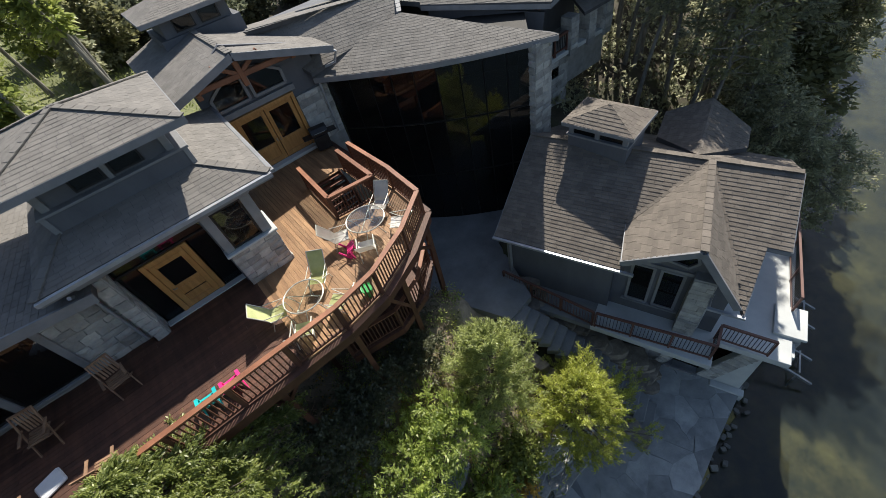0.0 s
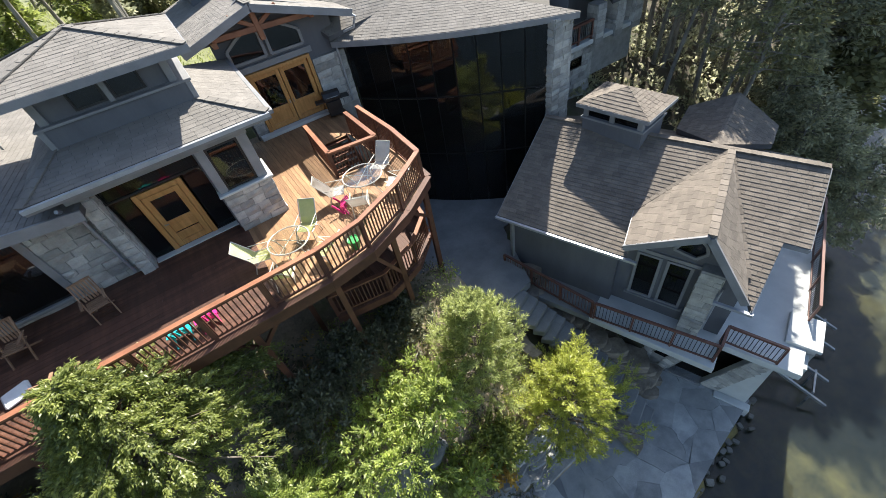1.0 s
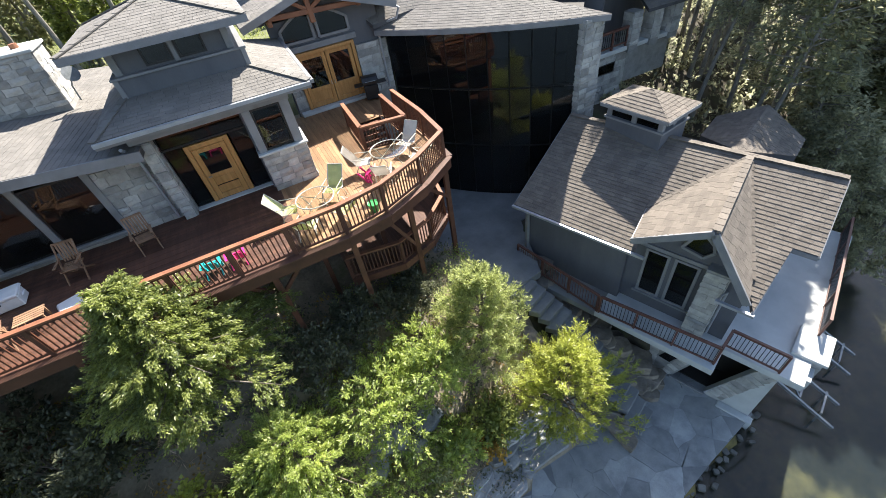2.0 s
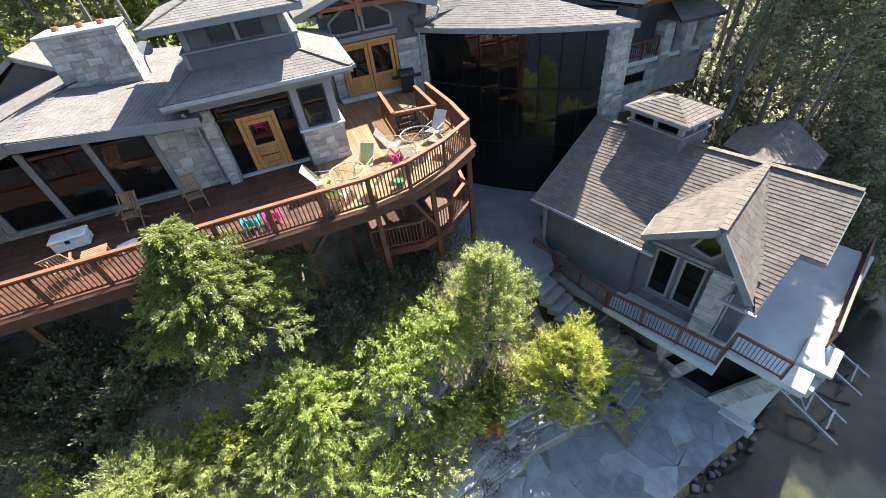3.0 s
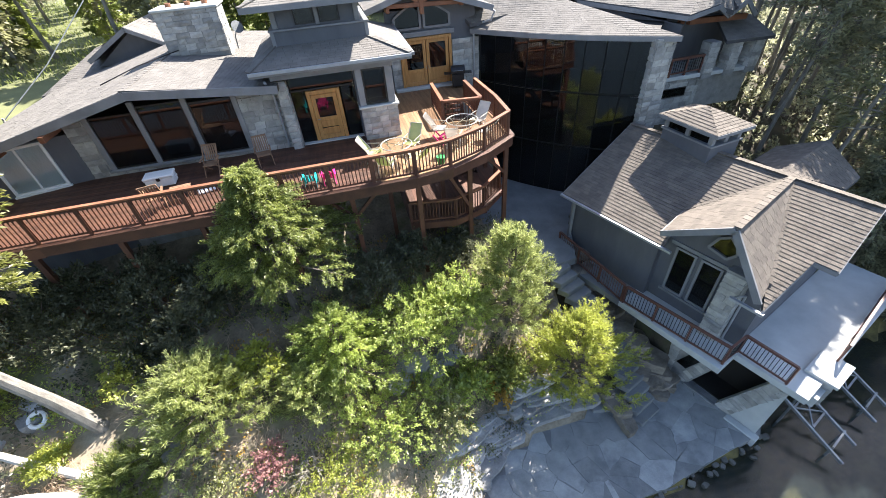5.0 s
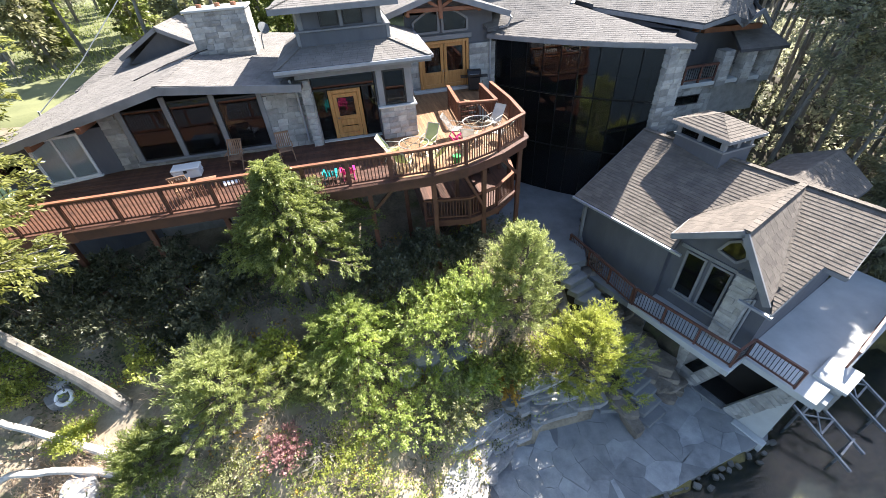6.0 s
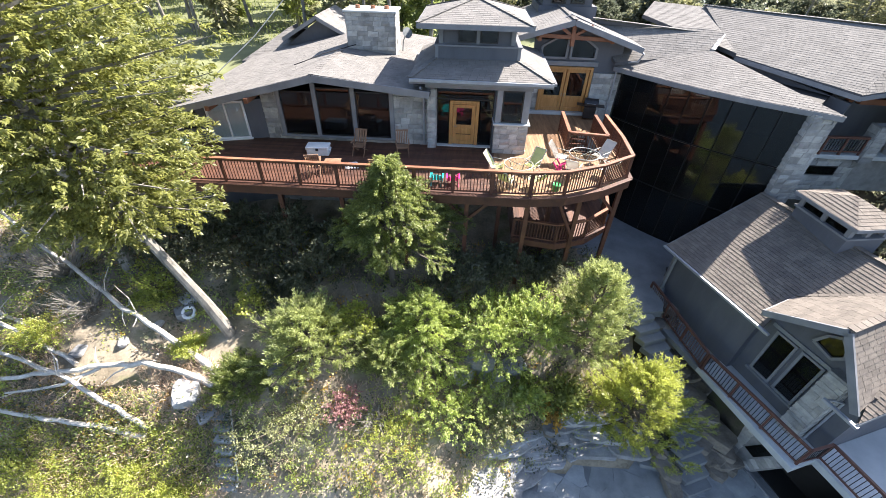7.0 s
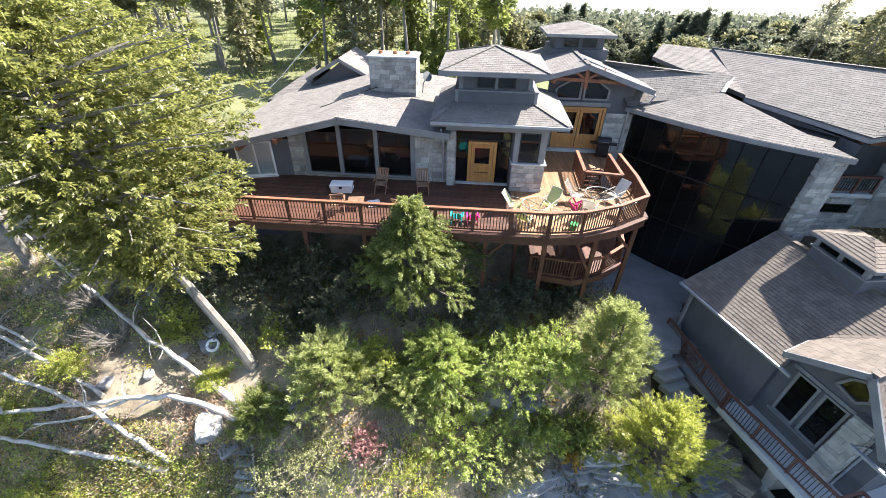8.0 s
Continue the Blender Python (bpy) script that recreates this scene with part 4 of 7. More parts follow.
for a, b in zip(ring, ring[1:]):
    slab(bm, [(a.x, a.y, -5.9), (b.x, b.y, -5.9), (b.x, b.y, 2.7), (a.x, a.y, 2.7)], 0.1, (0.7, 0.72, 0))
part("wall", bm, INSIDE, house, "near-black wall standing in for the unlit room behind the glass")
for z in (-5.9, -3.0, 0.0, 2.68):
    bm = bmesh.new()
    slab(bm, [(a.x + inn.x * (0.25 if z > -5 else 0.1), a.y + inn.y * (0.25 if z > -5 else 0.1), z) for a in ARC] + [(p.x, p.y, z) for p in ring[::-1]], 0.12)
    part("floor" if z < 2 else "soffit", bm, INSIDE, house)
# stone pillar at its end and the stone wall beyond
pil = one_box("pillar", (15.45, -1.35, -6.0), (16.45, -0.4, 2.6), MORTAR, house)
stone_face(pil, (15.45, -1.35, -6.0), (1, 0, 0), 1.0, 8.6, length=(0.35, 0.6))
stone_face(pil, (15.45, -0.4, -6.0), (0, -1, 0), 0.95, 8.6, length=(0.35, 0.6))
# bowed roof over the glass
E0, E1 = Vector((8.75, 5.0, 2.72)), Vector((16.35, -1.75, 2.72))
EAVE = []
for k in range(7):
    f = k / 6
    bow = 0.55 * math.sin(math.pi * f)
    EAVE.append(Vector((E0.x + (E1.x - E0.x) * f - 0.66 * bow, E0.y + (E1.y - E0.y) * f - 0.75 * bow, 2.72)))
AA, AB = Vector((13.2, 4.2, 3.85)), Vector((14.25, 5.75, 4.3))
for a, b in zip(EAVE, EAVE[1:]):
    roof_plane(house, [a, b, AA], SH, 0.18)
RL = Vector((7.7, 7.4, 4.65))
roof_plane(house, [E0, AA, AB, (13.4, 6.2, 4.32), RL], SH, 0.18)
roof_plane(house, [AB, (13.4, 6.2, 4.32), RL, (7.7, 13, 3.6), (14.5, 11.5, 3.4)], SH, 0.18)
trim_line(house, EAVE, 0.07, 0.22, drop=0.12)
hip_cap(house, AA, AB, TRIM, 0.2)
hip_cap(house, AB, RL, SH)
# right wing
VR = Vector((18.0, 0.0, 3.1))
W0 = Vector((14.9, 5.0, 3.5))
roof_plane(house, [(16.35, -1.75, 2.62), (17.5, -0.4, 2.25), (15.1, 5.0, 2.75), (13.2, 4.2, 3.75)], SOFFIT, 0.15)
roof_plane(house, [W0, VR, (21.6, 3.0, 5.25), (15.1, 10.6, 5.1)], SH, 0.2)
roof_plane(house, [VR, (19.95, 0.35, 3.35), (21.6, 3.0, 5.25)], SH, 0.2)
roof_plane(house, [(19.95, 0.35, 3.35), (21.2, 0.9, 2.75), (23.0, 2.6, 4.6), (21.6, 3.0, 5.25)], SH, 0.2)
roof_plane(house, [(15.1, 10.6, 5.1), (21.6, 3.0, 5.25), (26.5, 7.0, 3.4), (20.0, 15.5, 3.4)], SH, 0.2)
roof_plane(house, [(15.1, 10.6, 5.1), W0, (11.5, 10.5, 4.6), (12.6, 12.2, 4.95)], SH, 0.2)
trim_line(house, [W0, VR, (19.95, 0.35, 3.35), (21.2, 0.9, 2.75)], 0.04, 0.2, drop=0.16)
hip_cap(house, (15.1, 10.6, 5.1), (21.6, 3.0, 5.25), SH)
one_beam("wall", (15.4, 5.2, 2.4), (18.2, 0.6, 1.75), 0.2, 1.7, SIDING, house)
wallr = part("wall", bmesh_box_between(Vector((16.9, -0.1, -6)), Vector((0.5, 1.1, 0)).normalized(), Vector((0, 0, 1)), Vector((1.1, -0.5, 0)).normalized(), 0, 1.6, 0, 6.0, -0.3, 0), MORTAR, house)
stone_face(wallr, (16.9, -0.1, -6), (0.5, 1.1, 0), 1.45, 5.8, length=(0.35, 0.7))
wr2 = one_box("wall", (17.45, 1.25, -6), (21.0, 1.6, -0.25), MORTAR, house)
stone_face(wr2, (17.45, 1.25, -4.5), (1, 0, 0), 3.55, 4.25, holes=((0.95, 3.15, 2.75, 3.65),), length=(0.35, 0.7))
window(house, (18.4, 1.24, -1.3), (1, 0, 0), 1.8, 0.5, frame=0.05, depth=0.05, material=BLACKMETAL, sill=False)
one_box("wall", (17.3, 3.2, -0.2), (24.0, 3.5, 3.6), SIDING, house, "shaded siding wall behind the balcony")
window(house, (18.2, 3.2, 0.1), (1, 0, 0), 1.1, 1.9, frame=0.07, material=BLACKMETAL, sill=False)
one_box("balcony_floor", (17.2, 0.95, -0.3), (24.2, 3.3, -0.08), CONCRETE, house, bevel=0.02)
for x in (20.95, 22.4, 23.8):
    col = one_box("column", (x - 0.3, 0.85, -0.4), (x + 0.3, 1.5, 1.45), MORTAR, house)
    stone_face(col, (x - 0.3, 0.85, -0.1), (1, 0, 0), 0.6, 1.5, length=(0.3, 0.6))
    stone_face(col, (x - 0.3, 1.5, -0.1), (0, -1, 0), 0.65, 1.5, length=(0.3, 0.6))
one_beam("timber_beam", (19.2, 1.3, 2.5), (23.2, 1.8, 2.3), 0.22, 0.26, TIMBER, house)
roof_plane(house, [(21.2, 0.9, 2.75), (22.2, 1.0, 3.3), (22.6, 4.2, 4.4), (21.6, 3.0, 5.0)], SH, 0.15)
roof_plane(house, [(22.2, 1.0, 3.3), (23.3, 1.3, 2.5), (24.4, 4.2, 3.4), (22.6, 4.2, 4.4)], SH, 0.15)
trim_line(house, [(21.2, 0.9, 2.75), (22.2, 1.0, 3.3), (23.3, 1.3, 2.5)], 0.08, 0.22)
one_beam("timber_post", (18.8, 2.9, -0.1), (18.8, 1.3, 2.6), 0.24, 0.24, TIMBER, house)
balc = thing("balcony_railing", "dark wooden balcony railing with metal balusters", "railing")
railing(balc, [(17.35, 1.1, 0), (18.6, 0.98, 0), (20.6, 1.05, 0)], 0.88, -0.08, 1.1, (RAILMETAL, BLACKMETAL), spacing=0.12, bal=0.022)
wall_e = one_box("wall", (21.0, 1.4, -2.2), (24.3, 1.7, -0.3), MORTAR, house)
roof_plane(house, [(21.3, 0.6, 1.5), (24.5, 0.7, 1.4), (24.6, 2.8, 2.1), (22.3, 2.8, 2.2)], SH, 0.15)
one_box("wall", (9.4, 9.0, -6), (24.0, 14.0, 3.2), SIDING, house)


# ---- the deck ----
deck = thing("deck", "raised red-brown stained wooden deck with a rounded end on posts", "deck")
OUT = [(-14.0, -5.0), (-9.0, -4.86), (3.5, -4.86), (4.95, -4.62), (6.6, -3.86), (8.1, -2.78), (8.22, -0.7), (8.15, 5.0)]


def out_y(x):
    for (x0, y0), (x1, y1) in zip(OUT, OUT[1:]):
        if x0 <= x <= x1:
            return y0 + (y1 - y0) * (x - x0) / (x1 - x0)
    return -2.6


def board(x0, y0, x1, y1, z=0.0, wood=CEDAR_DECK):
    if x1 - x0 > 0.05 and y1 - y0 > 0.05:
        one_box("board", (x0, y0, z - 0.035), (x1, y1, z + rng.uniform(-0.003, 0.003)), wood, deck)


row = -5.0
while row < -0.1:
    x = -14.0
    while x < 2.2:
        w = min(rng.uniform(3.2, 5.2), 2.2 - x)
        if 2.2 - x - w < 0.8:
            w = 2.2 - x
        if row > out_y(x + w / 2) - 0.05:
            board(x + 0.003, row, x + w - 0.003, row + 0.138)
        x += w
    row += 0.145
x = 2.2
while x < 8.15:
    lo, hi = max(out_y(x), out_y(x + 0.138)), 5.0 if x > 3.55 else (-0.1 if x < 2.3 else -0.8)
    if 5.8 < x < 7.35:
        cuts = [lo, rng.uniform(-2.2, -1.2), -0.35], [2.3, hi]
    else:
        cuts = ([lo, rng.uniform(-2.5, -1.0), rng.uniform(1.0, 2.4), hi],) if hi > 0 else ([lo, hi],)
    for run in cuts:
        for a, b in zip(run, run[1:]):
            board(x, a + 0.003, x + 0.138, b - 0.003, wood=GOLD_DECK)
    x += 0.145
# rim boards, beams, posts below
pts = [Vector((x, y, 0)) for x, y in OUT]
for a, b in zip(pts, pts[1:]):
    d = (b - a).normalized()
    o = Vector((d.y, -d.x, 0))
    one_beam("rim_board", a + o * 0.02 + Vector((0, 0, -0.2)), b + o * 0.02 + Vector((0, 0, -0.24)), 0.05, 0.42, RAILWOOD, deck)
    one_beam("rim_cap", a + o * 0.03 + Vector((0, 0, -0.015)), b + o * 0.03 + Vector((0, 0, -0.015)), 0.2, 0.045, CEDAR_DECK, deck)
for y in (-4.3, -2.4):
    one_beam("beam", (-13.8, y, -0.42), (7.0 if y > -3 else 5.0, y, -0.42), 0.2, 0.28, RAILWOOD, deck)
for k in range(38):
    x = -13.8 + k * 0.55
    one_beam("joist", (x, max(out_y(x), -4.9) + 0.05, -0.17), (x, -0.3, -0.17), 0.05, 0.2, RAILWOOD, deck)
for x, y in ((-12.5, -4.3), (-9.8, -4.3), (-7.1, -4.3), (-4.4, -4.3), (-1.7, -4.3), (1.0, -4.3), (3.6, -4.2), (5.9, -3.7), (7.95, -2.55), (7.95, 0.2), (5.0, -2.4), (2.6, -2.4)):
    one_box("post", (x - 0.09, y - 0.09, ground_z(x, y) - 0.3), (x + 0.09, y + 0.09, -0.3), RAILWOOD, deck)
for x in (1.0,):
    one_beam("brace", (x, -4.3, -1.6), (x + 1.1, -4.3, -0.5), 0.1, 0.12, RAILWOOD, deck)
    one_beam("brace", (x, -4.3, -1.6), (x - 1.1, -4.3, -0.5), 0.1, 0.12, RAILWOOD, deck)
one_beam("brace", (7.95, -2.55, -1.9), (6.7, -3.2, -0.5), 0.1, 0.12, RAILWOOD, deck)
one_beam("brace", (5.9, -3.7, -2.6), (4.9, -4.1, -0.6), 0.1, 0.12, RAILWOOD, deck)
# lower landing
LOWR = [(3.2, -3.6), (5.2, -3.95), (6.7, -3.4), (7.9, -2.3), (8.2, -0.8), (8.2, 3.5)]
for k in range(36):
    x = 3.2 + k * 0.14
    ys = [y0 + (y1 - y0) * (x - x0) / (x1 - x0) for (x0, y0), (x1, y1) in zip(LOWR[:5], LOWR[1:5]) if x0 <= x < x1]
    if ys:
        one_box("board", (x, ys[0], -2.98), (x + 0.135, 3.5, -2.94 + rng.uniform(-0.003, 0.003)), CEDAR_DECK, deck)
for (x0, y0), (x1, y1) in zip(LOWR, LOWR[1:]):
    one_beam("rim_board", (x0, y0, -3.1), (x1, y1, -3.1), 0.06, 0.3, RAILWOOD, deck)
low_rail = thing("railing", "curved wooden railing of the lower landing", "railing", "deck railings")
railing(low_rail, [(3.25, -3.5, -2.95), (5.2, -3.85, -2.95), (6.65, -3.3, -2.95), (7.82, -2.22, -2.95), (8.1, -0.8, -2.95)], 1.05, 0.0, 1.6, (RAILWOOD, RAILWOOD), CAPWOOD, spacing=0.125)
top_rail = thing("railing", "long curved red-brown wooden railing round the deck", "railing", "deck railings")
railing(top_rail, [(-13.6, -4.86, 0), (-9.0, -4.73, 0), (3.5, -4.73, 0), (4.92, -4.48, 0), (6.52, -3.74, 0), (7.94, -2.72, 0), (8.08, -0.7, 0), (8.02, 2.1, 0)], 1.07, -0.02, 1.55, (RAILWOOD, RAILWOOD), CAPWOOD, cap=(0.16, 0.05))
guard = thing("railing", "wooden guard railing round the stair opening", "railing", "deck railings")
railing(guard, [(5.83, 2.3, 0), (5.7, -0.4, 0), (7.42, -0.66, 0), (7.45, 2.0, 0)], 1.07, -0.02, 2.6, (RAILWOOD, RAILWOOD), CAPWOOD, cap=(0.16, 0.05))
stairs = thing("stairs", "steep wooden stairs going down through the deck opening", "stairs")
for k in range(15):
    one_box("tread", (5.95, -0.2 + k * 0.17, -2.8 + k * 0.19), (7.3, 0.06 + k * 0.17, -2.76 + k * 0.19), RAILWOOD, stairs)
for x in (5.92, 7.33):
    one_beam("stringer", (x, -0.2, -2.9), (x, 2.4, 0.0), 0.05, 0.26, RAILWOOD, stairs)

# ---- furniture on the deck ----
def ring_tube(bm, c, r, w, seg=24):
    c = Vector(c)
    p = [c + Vector((math.cos(2 * math.pi * k / seg) * r, math.sin(2 * math.pi * k / seg) * r, 0)) for k in range(seg)]
    for a, b in zip(p, p[1:] + p[:1]):
        tube(bm, a, b, w, None, 6, False)


def glass_table(label, m, r=0.6):
    t = thing("patio_table", label, "table", "patio tables", m)
    bm = bmesh.new()
    bmesh.ops.create_cone(bm, cap_ends=True, segments=32, radius1=r - 0.02, radius2=r - 0.02, depth=0.012, matrix=Matrix.Translation((0, 0, 0.72)))
    part("tabletop", bm, GLASS_CLEAR, t)
    bm = bmesh.new()
    ring_tube(bm, (0, 0, 0.72), r, 0.02)
    part("rim", bm, PALEMETAL, t)
    for k in range(4):
        a = math.pi / 4 + k * math.pi / 2
        bm = bmesh.new()
        path_tube(bm, [(math.cos(a) * r, math.sin(a) * r, 0.71), (math.cos(a) * r * 0.75, math.sin(a) * r * 0.75, 0.62), (math.cos(a) * r * 0.45, math.sin(a) * r * 0.45, 0.35), (math.cos(a) * r * 0.8, math.sin(a) * r * 0.8, 0.0)], [0.016] * 4, 6)
        part("leg", bm, PALEMETAL, t)
        bm = bmesh.new()
        tube(bm, (0, 0, 0.70), (math.cos(a) * r, math.sin(a) * r, 0.70), 0.012, None, 6)
        part("spoke", bm, PALEMETAL, t)
    return t


def sling_chair(label, cloth, m, lean=0.28):
    c = thing("sling_chair", label, "chair", "patio chairs", m)
    def sheet(pts, t=0.015):
        bm = bmesh.new()
        a = [bm.verts.new((x, y, z)) for x in (-0.24, 0.24) for y, z in pts]
        n = len(pts)
        for i in range(n - 1):
            bm.faces.new((a[i], a[i + 1], a[n + i + 1], a[n + i]))
        bmesh.ops.solidify(bm, geom=bm.faces[:], thickness=t)
        return bm
    part("seat", sheet([(-0.25, 0.42), (-0.1, 0.405), (0.1, 0.40), (0.22, 0.41)]), cloth, c)
    part("backrest", sheet([(0.22, 0.41), (0.3, 0.55), (0.22 + lean, 0.8), (0.24 + lean * 1.35, 0.98)]), cloth, c)
    for s in (-1, 1):
        bm = bmesh.new()
        path_tube(bm, [(s * 0.26, -0.3, 0.0), (s * 0.26, -0.26, 0.42), (s * 0.26, 0.22, 0.40), (s * 0.26, 0.3, 0.55), (s * 0.26, 0.25 + lean * 1.35, 0.99)], [0.016] * 5, 6)
        part("side_frame", bm, PALEMETAL, c)
        bm = bmesh.new()
        path_tube(bm, [(s * 0.27, 0.32, 0.0), (s * 0.27, 0.2, 0.3), (s * 0.28, -0.24, 0.62), (s * 0.28, 0.32, 0.64)], [0.015] * 4, 6)
        part("armrest", bm, PALEMETAL, c)
    bm = bmesh.new()
    tube(bm, (-0.26, 0.25 + lean * 1.35, 0.99), (0.26, 0.25 + lean * 1.35, 0.99), 0.016, None, 6)
    part("top_bar", bm, PALEMETAL, c)
    return c


def kids_chair(label, plastic, m):
    c = thing("kids_chair", label, "chair", "children's chairs", m)
    for k in range(4):
        x = -0.165 + k * 0.11
        top = 0.56 - 0.05 * abs(k - 1.5)
        one_beam("back_slat", (x, 0.1, 0.2), (x, 0.24, top), 0.085, 0.018, plastic, c, up=(0, 1, 0), bevel=0.004)
    for k in range(4):
        one_beam("seat_slat", (-0.2, -0.18 + k * 0.08, 0.25 - k * 0.015), (0.2, -0.18 + k * 0.08, 0.25 - k * 0.015), 0.065, 0.018, plastic, c)
    for s in (-1, 1):
        one_beam("armrest", (s * 0.24, -0.24, 0.36), (s * 0.24, 0.18, 0.35), 0.09, 0.02, plastic, c)
        one_beam("front_leg", (s * 0.21, -0.2, 0.0), (s * 0.21, -0.2, 0.35), 0.06, 0.03, plastic, c, up=(0, 1, 0))
        one_beam("back_leg", (s * 0.21, 0.28, 0.0), (s * 0.21, -0.18, 0.25), 0.03, 0.06, plastic, c)
    return c


def wood_chair(label, m):
    c = thing("folding_chair", label, "chair", "wooden deck chairs", m)
    for k in range(6):
        one_beam("seat_slat", (-0.25, -0.22 + k * 0.085, 0.44), (0.25, -0.22 + k * 0.085, 0.44), 0.065, 0.02, CHAIRWOOD, c)
    for k in range(6):
        one_beam("back_slat", (-0.2 + k * 0.08, 0.24, 0.5), (-0.2 + k * 0.08, 0.42, 1.02), 0.05, 0.018, CHAIRWOOD, c, up=(0, 1, 0))
    for s in (-1, 1):
        one_beam("leg", (s * 0.27, -0.34, 0.0), (s * 0.27, 0.44, 1.06), 0.03, 0.05, CHAIRWOOD, c)
        one_beam("leg", (s * 0.24, 0.4, 0.0), (s * 0.24, -0.25, 0.45), 0.03, 0.05, CHAIRWOOD, c)
        one_beam("armrest", (s * 0.29, -0.28, 0.64), (s * 0.29, 0.24, 0.64), 0.07, 0.025, CHAIRWOOD, c)
    one_beam("top_bar", (-0.27, 0.43, 1.03), (0.27, 0.43, 1.03), 0.03, 0.07, CHAIRWOOD, c)
    return c


glass_table("round glass patio table with pale metal rim among lime chairs", pose(3.08, -3.35, 0.0))
glass_table("round glass patio table with pale metal rim among white chairs", pose(6.12, -2.05, 0.0), 0.66)
first = sling_chair("lime green sling patio chair with pale metal frame", LIMECLOTH, pose(2.25, -3.0, 0, 0, 0, 72))
for x, y, r in ((3.75, -2.75, -38), (3.75, -4.05, -140), (2.55, -4.15, 150)):
    copy_thing(first, pose(x, y, 0, 0, 0, r))
second = sling_chair("white sling patio chair with pale metal frame", GREYCLOTH, pose(5.2, -1.75, 0, 0, 0, 65))
for x, y, r in ((7.0, -1.5, -52), (6.9, -2.75, -130), (5.55, -2.85, 152)):
    copy_thing(second, pose(x, y, 0, 0, 0, r))
kids_chair("turquoise plastic child's deck chair by the railing", TEAL, pose(-0.32, -4.05, 0, 0, 0, 178))
kids_chair("pink plastic child's deck chair by the railing", PINK, pose(0.36, -4.05, 0, 0, 0, 184))
kids_chair("dark pink child's chair lying between the tables", PINK, pose(4.9, -2.2, 0.12, 80, 0, 60))
wood_chair("weathered wooden folding chair near the stone wall", pose(-2.1, -1.5, 0, 0, 0, 10))
wood_chair("weathered wooden folding chair under the windows", pose(-4.1, -1.6, 0, 0, 0, -6))
wood_chair("weathered wooden folding chair near the deck railing", pose(-2.75, -3.9, 0, 0, 0, 170))
wood_chair("weathered wooden folding chair beside the cooler", pose(-5.6, -3.7, 0, 0, 0, 195))
kids_chair("pale green plastic chair at the deck's end", surf("pale_green_plastic", (0.3, 0.42, 0.3), (0.42, 0.55, 0.4), 4, 0.45, 0.05, 40), pose(-12.2, -2.4, 0, 0, 0, 20) @ Matrix.Scale(1.6, 4))
cooler = thing("cooler", "white plastic cooler box with a lid on the deck", "cooler", m=pose(-6.0, -1.8, 0, 0, 0, 4))
one_box("body", (-0.5, -0.28, 0.02), (0.5, 0.28, 0.36), WHITEPLASTIC, cooler, bevel=0.03)
one_box("lid", (-0.53, -0.31, 0.362), (0.53, 0.31, 0.46), WHITEPLASTIC, cooler, bevel=0.03)
one_box("latch", (-0.06, -0.33, 0.28), (0.06, -0.29, 0.4), BLACKMETAL, cooler)
for s in (-1, 1):
    one_box("handle", (s * 0.55 - 0.025, -0.12, 0.24), (s * 0.55 + 0.025, 0.12, 0.28), WHITEPLASTIC, cooler)
low_table = thing("side_table", "low wooden slatted side table under the railing", "table", m=pose(-4.9, -3.3, 0, 0, 0, 8))
for k in range(5):
    one_beam("slat", (-0.35, -0.2 + k * 0.1, 0.42), (0.35, -0.2 + k * 0.1, 0.42), 0.08, 0.02, CHAIRWOOD, low_table)
for x in (-0.3, 0.3):
    for y in (-0.18, 0.18):
        one_beam("leg", (x, y, 0), (x, y, 0.41), 0.045, 0.045, CHAIRWOOD, low_table, up=(0, 1, 0))
pad = thing("cushion", "white seat cushion lying on the shaded deck", "cushion", m=pose(-4.2, -2.95, 0.0, 0, 0, 20))
one_box("pillow", (-0.3, -0.28, 0.0), (0.3, 0.28, 0.12), WHITEPLASTIC, pad, bevel=0.045)
grill = thing("grill", "black gas grill under its hood beside the doors", "grill", m=pose(7.8, 4.35, 0, 0, 0, -12))
one_box("cart", (-0.32, -0.25, 0.1), (0.32, 0.25, 0.75), BLACKMETAL, grill, bevel=0.02)
one_box("shelf", (-0.75, -0.22, 0.76), (0.75, 0.22, 0.8), BLACKMETAL, grill, bevel=0.01)
bm = bmesh.new()
prof = [(-0.28, 0.8), (-0.28, 0.95), (-0.15, 1.1), (0.1, 1.14), (0.27, 1.02), (0.27, 0.8)]
a = [[bm.verts.new((x, y, z)) for y, z in prof] for x in (-0.38, 0.38)]
for i in range(len(prof)):
    j = (i + 1) % len(prof)
    bm.faces.new((a[0][i], a[0][j], a[1][j], a[1][i]))
bm.faces.new(a[0])
bm.faces.new(a[1][::-1])
part("hood", bevelled(bm, 0.02), BLACKMETAL, grill)
bm = bmesh.new()
tube(bm, (-0.25, -0.32, 0.95), (0.25, -0.32, 0.95), 0.015, None, 8)
part("handle", bm, GALV, grill)
for x in (-0.28, 0.28):
    bm = bmesh.new()
    tube(bm, (x - 0.02, 0.2, 0.08), (x + 0.02, 0.2, 0.08), 0.08, None, 12)
    part("wheel", bm, BLACKMETAL, grill)
pot = thing("plant_pot", "green plastic plant pot with leafy plant by the railing", "plant pot", m=pose(4.62, -4.2, 0))
bm = bmesh.new()
tube(bm, (0, 0, 0), (0, 0, 0.3), 0.13, 0.18, 14)
part("pot", bm, GREENPOT, pot)
bm = bmesh.new()
ring_tube(bm, (0, 0, 0.3), 0.18, 0.02, 14)
part("rim", bm, GREENPOT, pot)


